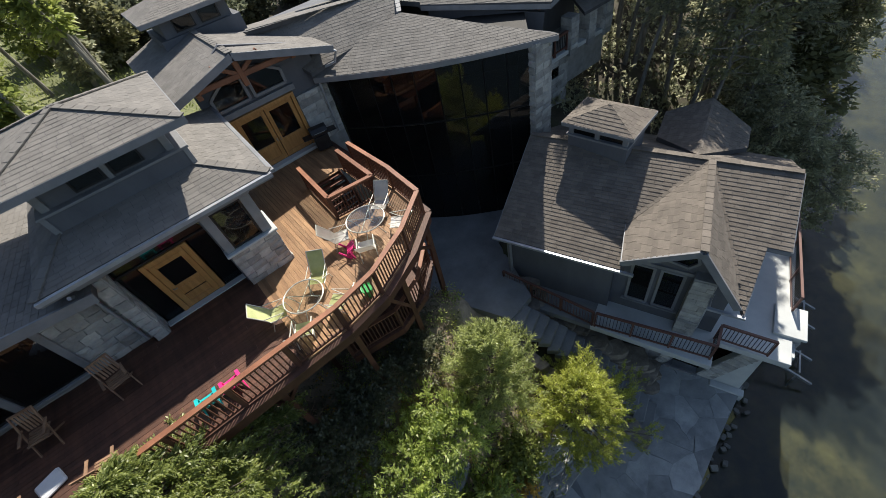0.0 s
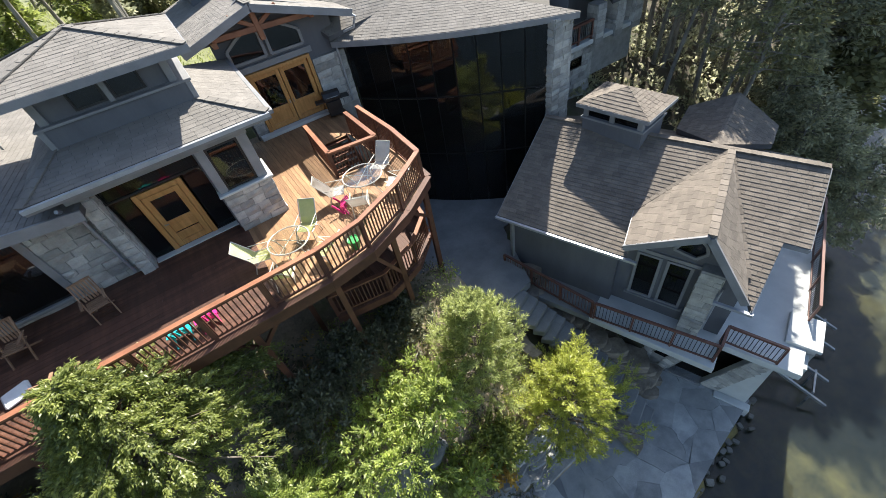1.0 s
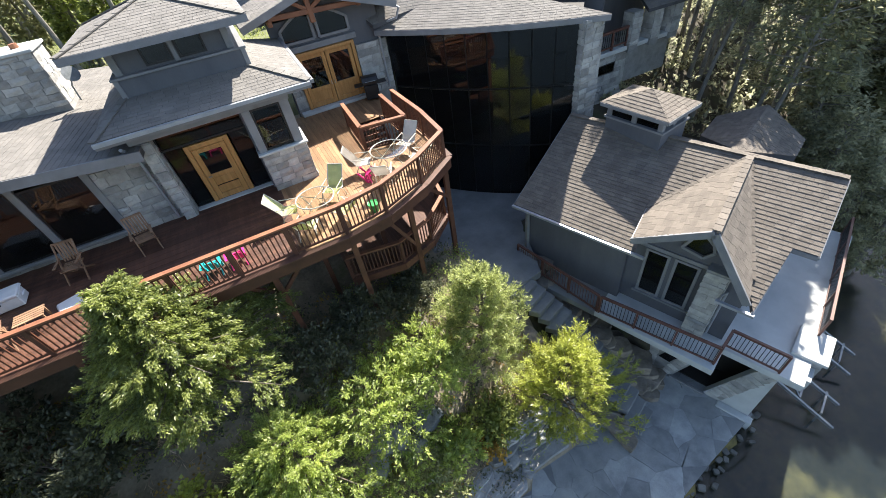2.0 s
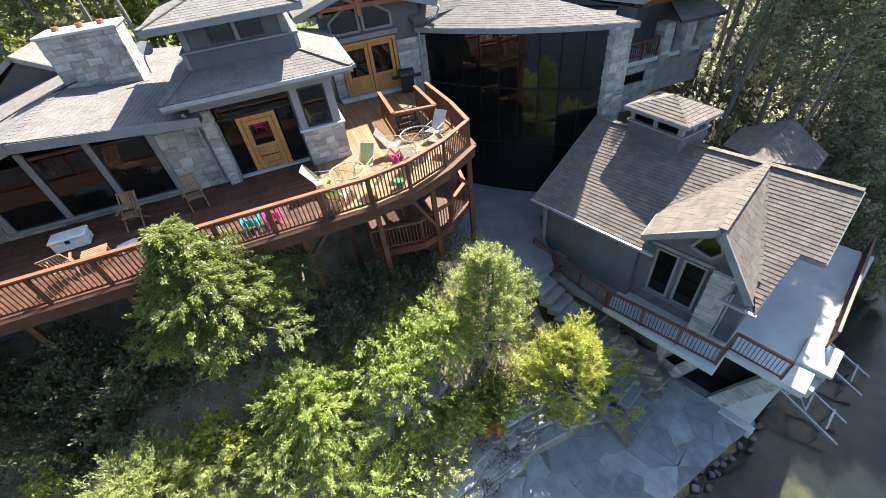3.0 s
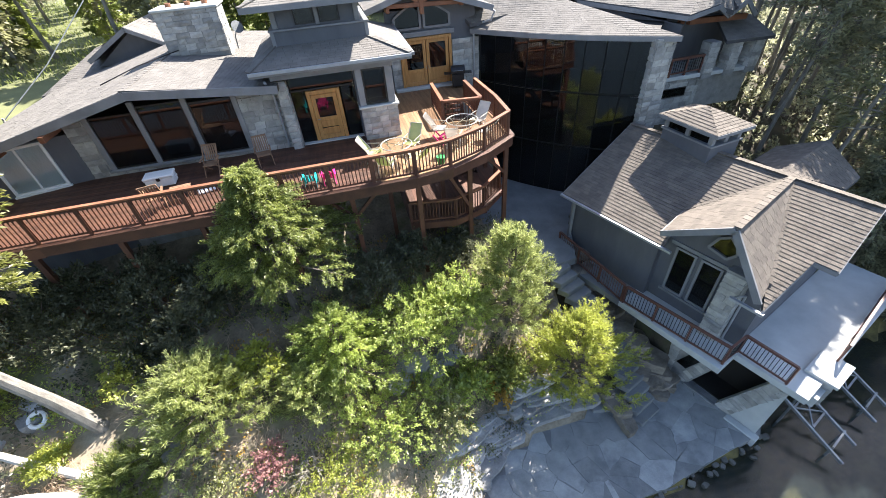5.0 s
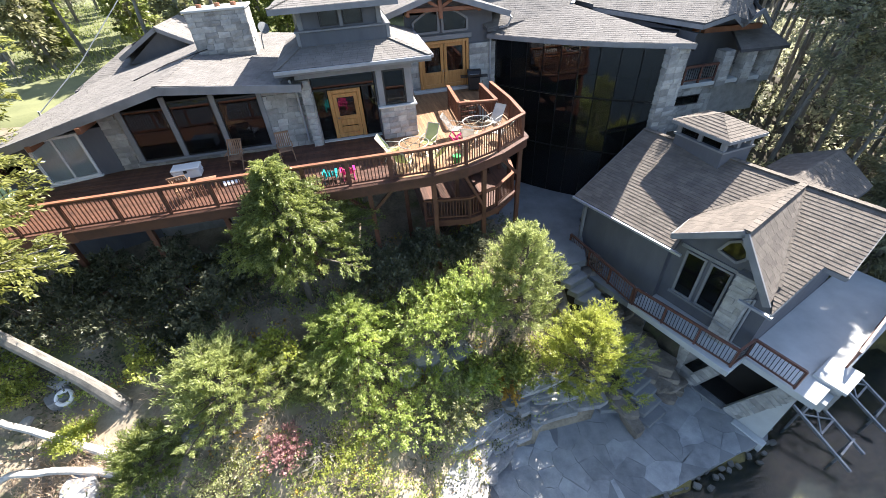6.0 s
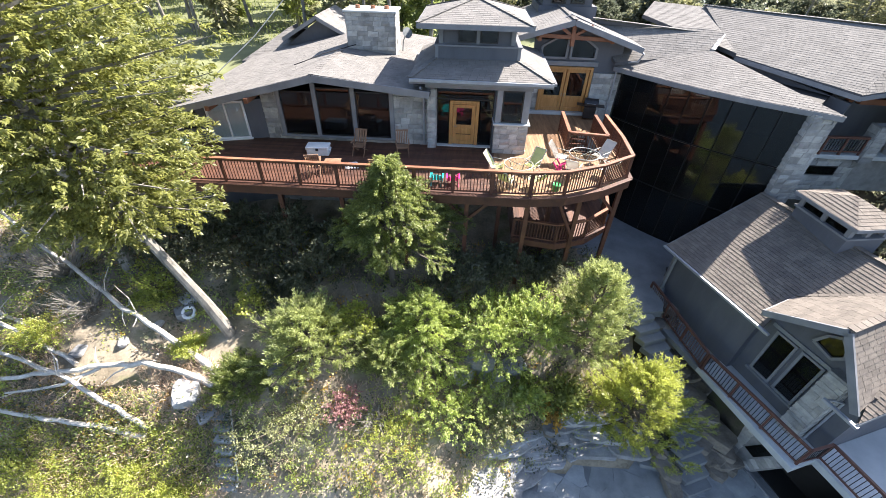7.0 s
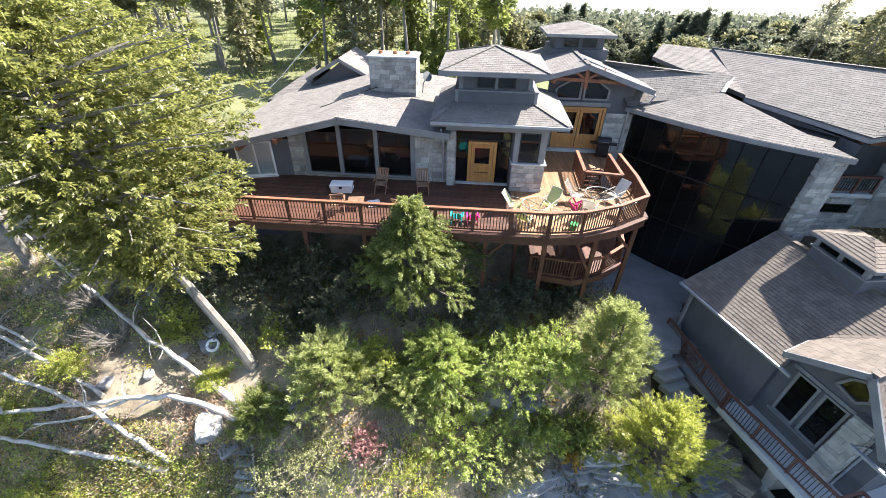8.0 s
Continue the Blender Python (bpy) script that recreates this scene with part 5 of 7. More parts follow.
# ---- the boathouse, turned along the shore ----
boat = thing("boathouse", "grey boathouse with brown shingle roof, stone base and concrete terrace", "boathouse")
EZ, RZ, RV = -3.42, -1.15, 4.45
zv = lambda v: EZ + (RZ - EZ) * v / RV
# main slope toward the house, in pieces round the dormer
DL, DR, DP, DV, DZ = 5.22, 9.0, 7.45, 4.35, -1.12
DLZ, DRZ = -2.52, -3.3
VL = 1.617
roof_plane(boat, [bh(0, 0, EZ), bh(5.35, 0, EZ), bh(4.95, VL, zv(VL)), bh(0, VL, zv(VL))], SHINGLE)
roof_plane(boat, [bh(0, VL, zv(VL)), bh(4.95, VL, zv(VL)), bh(7.1, DV, zv(DV)), bh(7.1, RV, RZ), bh(0, RV, RZ)], SHINGLE)
roof_plane(boat, [bh(7.1, DV, zv(DV)), bh(8.75, 0.5, zv(0.5)), bh(9.22, -0.35, zv(-0.35)), bh(9.55, RV, RZ), bh(7.1, RV, RZ)], SHINGLE)
roof_plane(boat, [bh(9.37, 1.85, zv(1.85)), bh(10.05, 1.85, zv(1.85)), bh(9.85, RV, RZ), bh(9.55, RV, RZ)], SHINGLE)
roof_plane(boat, [bh(0, RV, RZ), bh(7.1, RV, RZ), bh(7.1, 9.3, -3.6), bh(0, 9.3, -3.6)], SHINGLE)
roof_plane(boat, [bh(7.1, RV, RZ), bh(9.85, RV, RZ), bh(10.0, 7.6, -2.9), bh(7.1, 8.6, -3.3)], SHINGLE)
hip_cap(boat, bh(0, RV, RZ), bh(9.8, RV, RZ), SHINGLE)
# rear cross gable
roof_plane(boat, [bh(4.9, 6.9, -2.1), bh(6.6, 4.7, -1.22), bh(6.6, 9.0, -1.22), bh(4.9, 9.0, -2.1)], SHINGLE)
roof_plane(boat, [bh(8.3, 6.9, -2.1), bh(6.6, 4.7, -1.22), bh(6.6, 9.0, -1.22), bh(8.3, 8.4, -2.1)], SHINGLE)
# dormer
roof_plane(boat, [bh(DL, -0.35, DLZ), bh(DP, -0.35, DZ), bh(7.1, DV, DZ), bh(4.93, VL, zv(VL) + 0.02)], SHINGLE, single=True, expo=0.19, tab=0.4)
roof_plane(boat, [bh(DR, -0.35, DRZ), bh(DP, -0.35, DZ), bh(7.1, DV, DZ), bh(8.85, 0.5, zv(0.5) + 0.03)], SHINGLE, expo=0.19, tab=0.4)
hip_cap(boat, bh(DP, -0.35, DZ), bh(7.1, DV, DZ), SHINGLE)
hip_cap(boat, bh(4.93, VL, zv(VL) + 0.04), bh(7.1, DV, DZ), SHINGLE, 0.14)
hip_cap(boat, bh(8.85, 0.5, zv(0.5) + 0.05), bh(7.1, DV, DZ), SHINGLE, 0.14)
trim_line(boat, [bh(4.93, VL, zv(VL)), bh(DL, -0.35, DLZ), bh(DP, -0.35, DZ), bh(DR, -0.35, DRZ)], 0.08, 0.24)
trim_line(boat, [bh(0, 0, EZ), bh(5.5, 0, EZ)], 0.05, 0.16, drop=0.1)
trim_line(boat, [bh(0, RV, RZ), bh(0, 0, EZ)], 0.06, 0.18, drop=0.1)
trim_line(boat, [bh(10.05, 1.85, zv(1.85)), bh(9.85, RV, RZ)], 0.06, 0.18, drop=0.1)
trim_line(boat, [bh(9.22, -0.35, zv(-0.35)), bh(9.35, 1.85, zv(1.85)), bh(10.05, 1.85, zv(1.85))], 0.06, 0.16, drop=0.1)
for a, b in ((bh(-0.05, -0.07, EZ - 0.06), bh(5.7, -0.07, EZ - 0.06)), (bh(8.2, -0.4, zv(-0.4) - 0.1), bh(9.3, -0.4, zv(-0.4) - 0.1))):
    one_beam("gutter", a, b, 0.11, 0.1, GUTTER, boat)
# roof lantern
lant = thing("roof_lantern", "small roof lantern with white posts and shingled hip roof", "lantern")
LM = BM @ Matrix.Translation((3.1, 4.75, 0)) @ Matrix.Rotation(radians(-11), 4, "Z")
one_box("curb", (-1.25, -0.75, -2.0), (1.25, 0.95, -0.78), SIDING, lant, m=LM)
one_box("ledge", (-1.32, -0.82, -0.78), (1.32, 1.02, -0.7), TRIM, lant, m=LM)
# near-black core paints in the dark inside of the lantern
one_box("core", (-1.0, -0.5, -0.7), (1.0, 0.75, -0.2), INSIDE, lant, m=LM)
for u, v in ((-1.24, -0.76), (-0.1, -0.76), (1.04, -0.76), (1.04, 0.76), (-1.24, 0.76), (1.04, 0.0)):
    one_box("post", (u, v, -0.7), (u + 0.2, v + 0.2, -0.16), TRIM, lant, m=LM, bevel=0.01)
for u in (-1.04, 0.1):
    one_box("pane", (u, -0.68, -0.68), (u + 0.94, -0.66, -0.18), GLASS, lant, m=LM)
lc = [LM @ Vector(p) for p in ((-1.45, -0.98, -0.12), (1.5, -0.98, -0.12), (1.5, 1.18, -0.12), (-1.45, 1.18, -0.12))]
for i in range(4):
    roof_plane(lant, [lc[i], lc[(i + 1) % 4], LM @ Vector((0.02, 0.1, 0.42))], SHINGLE, 0.1)
trim_line(lant, lc + [lc[0]], 0.06, 0.14, drop=0.07)
# walls
one_box("wall", (0.5, 0.5, -10.8), (4.95, 8.8, -3.4), SIDING, boat, m=BM)
one_box("wall", (4.952, 0.8, -7.0), (8.95, 7.6, -3.3), SIDING, boat, m=BM)
bm = bmesh.new()
slab(bm, [bh(5.0, 0.7, -3.5), bh(8.85, 0.7, -3.5), bh(8.85, 0.7, -3.25), bh(DP, 0.7, DZ - 0.22), bh(5.3, 0.7, -2.6)], 0.2, -BV)
part("gable_wall", bm, SIDING, boat)
for u0, u1 in ((5.52, 6.4), (6.55, 7.42)):
    window(boat, bh(u0, 0.8, -5.95), BU, u1 - u0, 2.3, frame=0.1, material=TRIM, depth=0.09)
# six-sided window in the gable
hexa = [(6.62, -2.9), (6.86, -2.35), (7.2, -2.12), (7.5, -2.4), (7.6, -2.7), (7.33, -3.05)]
bm = bmesh.new()
slab(bm, [bh(u, 0.64, z) for u, z in hexa], 0.03, -BV)
hw = part("window", bm, GLASS, boat)
bm = bmesh.new()
for (u0, z0), (u1, z1) in zip(hexa, hexa[1:] + hexa[:1]):
    beam(bm, bh(u0, 0.62, z0), bh(u1, 0.62, z1), 0.14, 0.1)
part("frame", bm, TRIM, hw)
one_beam("trim_board", bh(5.3, 0.67, -3.45), bh(8.6, 0.67, -3.45), 0.08, 0.16, TRIM, boat)
one_beam("trim_board", bh(5.4, 0.74, -6.02), bh(7.55, 0.74, -6.02), 0.1, 0.12, TRIM, boat)
sw = one_box("pier", (7.6, 0.3, -6.7), (8.3, 0.85, -3.2), MORTAR, boat, m=BM)
stone_face(sw, bh(7.6, 0.3, -6.7), BU, 0.7, 3.4, length=(0.3, 0.6))
stone_face(sw, bh(8.3, 0.3, -6.7), BV, 0.5, 3.4, length=(0.3, 0.5))
bm = bmesh.new()
path_tube(bm, [bh(8.25, -0.35, zv(-0.4) - 0.16), bh(8.3, 0.2, zv(-0.4) - 0.35), bh(8.4, 0.72, zv(-0.4) - 0.6), bh(8.4, 0.74, -6.65)], [0.045] * 4, 8)
part("downspout", bm, GUTTER, boat)
one_beam("post", bh(0.55, 0.25, -6.3), bh(0.55, 0.25, -3.5), 0.14, 0.14, TRIM, boat)
# terrace slabs
one_box("terrace", (4.6, -0.75, -7.0), (9.15, 0.82, -6.7), CONCRETE, boat, m=BM, bevel=0.015)
one_box("terrace", (8.95, 0.42, -7.02), (11.6, 9.8, -6.704), CONCRETE, boat, m=BM, bevel=0.015)
one_box("terrace_edge", (10.7, 1.0, -7.5), (11.8, 2.3, -7.02), CONCRETE, boat, m=BM, bevel=0.015)
blk = one_box("corner_pier", (11.1, 1.7, -7.9), (11.92, 3.0, -6.72), MORTAR, boat, m=BM)
stone_face(blk, bh(11.1, 1.7, -7.9), BU, 0.82, 1.15, length=(0.3, 0.5))
one_box("pier_cap", (10.95, 1.6, -6.72), (12.02, 3.1, -6.58), CONCRETE, boat, m=BM, bevel=0.02)
# lower storey: dark boat slip, stone piers and sloping buttress
lean = BU * 0.35 + Vector((0, 0, 1))
across = BU - Vector((0, 0, 0.35))
bm = bmesh.new()
slab(bm, [bh(4.97, 1.1, -11.3), bh(7.83, 1.1, -11.3), bh(9.3, 1.1, -7.03), bh(4.97, 1.1, -7.03)], 0.35, -BV)
low = part("wall", bm, MORTAR, boat)
stone_face(low, bh(7.5, 1.1, -10.75), across, 0.42, 3.3, up=lean, length=(0.3, 0.5))
stone_face(low, bh(4.99, 1.1, -10.75), BU, 2.2, 3.6, course=(0.28, 0.45), length=(0.5, 1.1))
bm = bmesh.new()
slab(bm, [bh(7.24, 1.06, -9.85), bh(7.72, 1.06, -9.9), bh(8.1, 1.06, -8.95), bh(7.62, 1.06, -8.9)], 0.03, -BV)
part("window", bm, GLASS, boat, "small dark window beside the boat slip")
# near-black panels put the shade of the open slip into the colour
one_box("slip_door", (5.0, 2.6, -11.3), (11.05, 2.75, -7.03), INSIDE, boat, "near-black back panel standing in for the dark boat slip", m=BM)
# unseen side panel, added to keep daylight out of the slip
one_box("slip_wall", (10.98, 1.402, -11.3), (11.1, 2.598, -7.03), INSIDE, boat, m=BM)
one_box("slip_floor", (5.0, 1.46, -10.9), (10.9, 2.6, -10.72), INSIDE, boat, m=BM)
bm = bmesh.new()
quad_box(bm, [bh(9.14, 1.1, -11.4), bh(11.1, 1.1, -11.4), bh(11.1, 1.4, -11.4), bh(9.14, 1.4, -11.4), bh(10.7, 1.1, -7.03), bh(11.1, 1.1, -7.03), bh(11.1, 1.4, -7.03), bh(10.7, 1.4, -7.03)])
butt = part("buttress", bm, CONCRETE, boat)
stone_face(butt, bh(9.4, 1.1, -10.75), across, 0.6, 3.6, up=lean, length=(0.3, 0.6))
one_beam("sill_beam", bh(7.95, 1.0, -10.72), bh(9.4, 1.0, -10.72), 0.12, 0.1, TRIM, boat)
one_box("footing", (9.95, 0.75, -11.6), (11.3, 1.098, -10.72), CONCRETE, boat, m=BM, bevel=0.03)
# terrace railings
def bh_rail(label, line, metal=BLACKMETAL):
    r = thing("terrace_railing", label, "railing", "terrace railings")
    railing(r, [tuple(bh(u, v, z)) for u, v, z in line], 1.05, 0.0, 1.7, (RAILMETAL, metal), spacing=0.12, cap=(0.09, 0.04), post=0.07, bal=0.02)
    return r
bh_rail("reddish brown railing with thin balusters along the terrace walk", [(4.75, -0.7, -6.7), (9.05, -0.45, -6.7)])
bh_rail("reddish brown railing stepping back on the terrace", [(9.05, -0.45, -6.7), (9.1, 0.55, -6.7)])
bh_rail("reddish brown railing with thin balusters along the terrace front", [(9.1, 0.55, -6.7), (10.85, 0.5, -6.7)])
bh_rail("reddish brown railing facing the open lake", [(11.5, 2.9, -6.7), (11.2, 9.6, -6.7)])
bh_rail("weathered railing beside the stone steps", [(0.35, -0.2, -6.5), (4.65, -0.7, -6.7)], RAILMETAL)
one_box("terrace", (0.2, -0.75, -7.0), (4.6, 0.6, -6.72), PATIO, boat, m=BM)
# boat lifts in the water
for u0, v0 in ((11.1, 2.8), (11.2, 5.9)):
    lift = thing("boat_lift", "galvanised boat lift frame standing in the water", "boat lift", "boat lifts")
    for dv in (0.0, 1.25):
        one_beam("rail", bh(u0 - 0.2, v0 + dv, -9.6), bh(u0 + 2.6, v0 + dv - 0.25, -10.75), 0.09, 0.12, GALV, lift)
    for k in range(3):
        u = u0 + 0.4 + k * 0.85
        one_beam("cross_bar", bh(u, v0, -9.85 - k * 0.34), bh(u, v0 + 1.2, -9.85 - k * 0.34), 0.07, 0.09, GALV, lift)
    one_beam("brace", bh(u0 + 0.4, v0, -9.85), bh(u0 + 1.25, v0 + 1.15, -10.2), 0.05, 0.06, GALV, lift)
    one_beam("brace", bh(u0 + 0.4, v0 + 1.15, -9.85), bh(u0 + 1.25, v0, -10.2), 0.05, 0.06, GALV, lift)
    for du, dv in ((0.3, 0.0), (2.1, 0.0), (0.3, 1.2), (2.1, 1.1)):
        one_beam("leg", bh(u0 + du, v0 + dv, -13.0), bh(u0 + du, v0 + dv, -9.8 - du * 0.35), 0.07, 0.07, GALV, lift)


# ---- foliage builders ----
def quads_mesh(name, verts, material):
    """A mesh of loose quads from an array of corners, n x 4 x 3."""
    n = len(verts)
    me = bpy.data.meshes.new(name)
    me.vertices.add(4 * n)
    me.vertices.foreach_set("co", np.ascontiguousarray(verts, dtype=np.float32).ravel())
    me.loops.add(4 * n)
    me.loops.foreach_set("vertex_index", np.arange(4 * n, dtype=np.int32))
    me.polygons.add(n)
    me.polygons.foreach_set("loop_start", np.arange(0, 4 * n, 4, dtype=np.int32))
    me.polygons.foreach_set("loop_total", np.full(n, 4, dtype=np.int32))
    me.update(calc_edges=True)
    me.materials.append(material)
    return me


def unit(a):
    return a / (np.linalg.norm(a, axis=-1, keepdims=True) + 1e-9)


def leaf_quads(gen, points, ways, count, length, width, spread=0.6, droop=0.1, jitter=0.08, curl=0.25, run=0.0):
    """Leaves: count of them at each point, fanning out round its way, strung along it as far as run."""
    p = np.repeat(points, count, axis=0)
    d = np.repeat(ways, count, axis=0) + gen.normal(0, spread, (len(p), 3))
    d[:, 2] -= droop
    d = unit(d)
    p = p + gen.normal(0, jitter, p.shape) + np.repeat(ways, count, axis=0) * gen.uniform(-0.3, 1.0, (len(p), 1)) * run
    face = gen.normal(0, 0.55, p.shape) + np.array([0.25, 0.15, 0.9])
    s = unit(np.cross(d, face))
    up = np.cross(s, d)
    size = gen.uniform(0.6, 1.3, (len(p), 1))
    L, Wd = length * size, width * size
    mid = p + d * L * 0.45 + up * L * curl * 0.3
    return np.stack([p, mid + s * Wd, p + d * L, mid - s * Wd], 1)


def trunk_mesh(height, r0, r1, lean, gen, seg=9, bend=0.15, limbs=()):
    bm = bmesh.new()
    pts, radii = [], []
    off = np.zeros(2)
    for k in range(8):
        f = k / 7
        off = off + gen.normal(0, bend * 0.25, 2) * (k > 0)
        pts.append((lean[0] * f * height + off[0], lean[1] * f * height + off[1], f * height - (0.4 if k == 0 else 0)))
        radii.append(r0 * (1.25 if k == 0 else 1 - f) + r1 * f)
    path_tube(bm, pts, radii, seg)
    for a, b, r in limbs:
        mid = (np.array(a) + np.array(b)) / 2 + gen.normal(0, 0.06, 3)
        path_tube(bm, [a, tuple(mid), b], [r, r * 0.6, r * 0.15], 4)
    return bm, np.array(pts)


def conifer(name, label, base, height, radius, leaf, seed, lean=(0, 0), bark=None, low=0.1, limbs=90, clumps=9, leaves=12, length=0.2, width=0.05, shape=0.85, droop=0.25, slope=0.1, trunk_r=None, category="tree", group="", side=(0, 0), round_top=False, inner=0.25, spread=0.55, wide=0.24, rise=0.5, run=0.0, lift=0.0):
    gen = np.random.default_rng(seed)
    t = thing(name, label, category, group, Matrix.Translation(base))
    tr = trunk_r or 0.018 * height + 0.03
    pts, ways, arms = [], [], []
    for i in range(limbs):
        f = low + (1 - low) * ((i + gen.random()) / limbs) ** 1.05
        az = i * 2.39996 + gen.normal(0, 0.35)
        prof = (math.sin(math.pi * (0.12 + 0.86 * (f - low) / (1 - low))) ** 0.6) if round_top else (1 - (f - low) / (1 - low)) ** shape
        ln = radius * max(0.06, prof) * gen.uniform(0.6, 1.12) * (1 + 0.3 * (math.cos(az) * side[0] + math.sin(az) * side[1]))
        start = np.array([lean[0] * f * height, lean[1] * f * height, f * height])
        d = np.array([math.cos(az), math.sin(az), slope + rise * f - 0.1])
        end = start + d / np.linalg.norm(d) * ln
        end[2] -= droop * ln * 0.3
        arms.append((tuple(start), tuple(end), 0.012 + 0.012 * ln))
        k = max(3, int(clumps * (0.35 + ln / radius)))
        for j in range(k):
            s = inner + (1 - inner) * (j + gen.random()) / k
            across = np.array([-d[1], d[0], 0.0])
            w = gen.normal(0, wide) * ln * (1.15 - s)
            p = start + (end - start) * s + across * w + np.array([0, 0, gen.normal(0, 0.05 + 0.03 * ln) - droop * 0.25 * abs(w)])
            pts.append(p)
            ways.append(unit(d * 0.8 + across * np.sign(w) * 0.5 + np.array([0, 0, lift - droop * 0.6])))
    bm, _ = trunk_mesh(height, tr, tr * 0.15, lean, gen)
    part("trunk", bm, bark or BARK, t)
    bm = bmesh.new()
    for a, b, r in arms:
        mid = (np.array(a) + np.array(b)) / 2 + gen.normal(0, 0.06, 3)
        path_tube(bm, [a, tuple(mid), b], [r, r * 0.6, r * 0.15], 4)
    part("branchwork", bm, bark or BARK, t)["kind"] = "stuff"
    q = leaf_quads(gen, np.array(pts), np.array(ways), leaves, length, width, spread=spread, droop=droop * 0.4, jitter=0.035 if run else min(0.11, 0.5 * length), run=run)
    crown = new("crown", quads_mesh("crown", q, leaf))
    crown.parent = t
    return t


def bush(name, label, base, height, radius, leaf, seed, clumps=260, leaves=12, length=0.16, width=0.055, category="bush", group="", hollow=0.55, droop=0.15, stems=7, run=0.22):
    gen = np.random.default_rng(seed)
    t = thing(name, label, category, group, Matrix.Translation(base))
    bm = bmesh.new()
    tips = []
    for k in range(stems):
        az = 2 * math.pi * k / stems + gen.normal(0, 0.4)
        e = np.array([math.cos(az) * radius * gen.uniform(0.2, 0.75), math.sin(az) * radius * gen.uniform(0.2, 0.75), height * gen.uniform(0.55, 0.95)])
        tips.append(e)
        m = e * 0.5 + gen.normal(0, 0.1, 3)
        path_tube(bm, [(0, 0, -0.3), tuple(m), tuple(e)], [0.035, 0.025, 0.008], 5)
    part("stem", bm, BARK, t)
    lobes = [np.array([e[0], e[1], e[2] * 0.8]) for e in tips]
    pts, ways = [], []
    while len(pts) < clumps:
        c = lobes[int(gen.integers(len(lobes)))]
        v = unit(gen.normal(0, 1, 3))
        v[2] = abs(v[2]) * 1.1 - 0.35
        r = radius * 0.5 * gen.uniform(hollow, 1.0)
        p = c + v * np.array([r, r, height * 0.36 * gen.uniform(hollow, 1)])
        if p[2] > 0.02:
            pts.append(p)
            ways.append(unit(v + np.array([0, 0, 0.25])))
    q = leaf_quads(gen, np.array(pts), np.array(ways), leaves, length, width, spread=0.6, droop=droop, jitter=0.04, run=run)
    crown = new("foliage", quads_mesh("foliage", q, leaf))
    crown.parent = t
    return t


def at(x, y, dz=0.0):
    return (x, y, ground_z(x, y) + dz)


# plants on the slope before the deck
PINE = dict(low=0.08, leaves=46, width=0.0135, inner=0.42, spread=0.62, wide=0.34, droop=0.0, rise=0.7, run=0.3, lift=0.45)
SPRAY = dict(leaves=60, length=0.1, width=0.017, wide=0.42, inner=0.3, run=0.32, spread=0.5)
conifer("cedar_tree", "bushy young cedar rising to the deck railing", (-2.2, -5.3, -4.9), 6.5, 3.15, LEAF_CEDAR, 11, slope=0.1, rise=0.35, low=0.42, limbs=90, clumps=22, shape=0.95, droop=0.3, side=(0.7, -0.1), **SPRAY)
conifer("pine_tree", "soft grey-green young pine below the deck corner", (6.6, -6.8, -7.3), 5.3, 2.5, LEAF_PINE, 12, limbs=80, clumps=11, length=0.15, shape=0.55, slope=0.55, **PINE)
conifer("pine_tree", "yellow-green young pine leaning over the rock ledge", (8.6, -9.2, -9.3), 4.0, 2.95, LEAF_YELLOW, 13, limbs=76, clumps=13, length=0.13, shape=0.5, slope=0.5, side=(0.35, -0.1), **PINE)
conifer("pine_tree", "pale green bushy pine beside the dirt path", (-5.1, -9.0, -5.9), 2.9, 2.4, LEAF_PINE, 14, limbs=66, clumps=10, length=0.14, shape=0.5, slope=0.4, **PINE)
conifer("cedar_tree", "light green spreading young cedar on the slope", (-0.6, -7.7, -6.6), 3.2, 2.6, LEAF_BUSH, 15, low=0.1, limbs=54, clumps=14, shape=0.55, droop=0.15, slope=0.3, **SPRAY)
conifer("pine_tree", "small grey-green pine under the spreading cedar", (-1.8, -8.9, -6.6), 1.9, 1.6, LEAF_PINE, 16, limbs=44, clumps=8, length=0.12, shape=0.5, slope=0.4, **PINE)
conifer("pine_tree", "small dark green pine beside the stone slab", (-7.6, -10.3, -6.5), 1.4, 1.5, LEAF_CEDAR, 17, limbs=44, clumps=8, length=0.12, shape=0.5, slope=0.35, **PINE)
bush("sumac_bush", "bright green sumac bush below the deck", at(2.8, -7.4), 3.7, 2.3, LEAF_BUSH, 21, clumps=330, leaves=30, length=0.15, width=0.024, stems=13, run=0.36)
bush("sumac_bush", "bright green sumac bush beside the pine", at(4.3, -6.7), 3.6, 1.6, LEAF_BUSH, 22, clumps=150, leaves=30, length=0.15, width=0.028, run=0.36)
bush("leafy_bush", "yellow-green leafy bush near the path", at(-3.6, -8.3), 1.9, 1.2, LEAF_YELLOW, 23, clumps=170, leaves=10, length=0.13, width=0.05)
bush("leafy_bush", "green and yellow bush above the boulders", at(0.9, -9.9), 1.9, 2.3, LEAF_BUSH, 24, clumps=260, leaves=24, length=0.11, width=0.026)
bush("leafy_bush", "pale sage green bush above the boulders", at(2.6, -9.7), 2.0, 1.6, LEAF_SAGE, 25, clumps=170, leaves=22, length=0.13, width=0.026)
bush("leafy_bush", "dark green bush under the pine", at(5.9, -8.7), 1.2, 1.1, LEAF_CEDAR, 26, clumps=230, leaves=12, length=0.14, width=0.045)
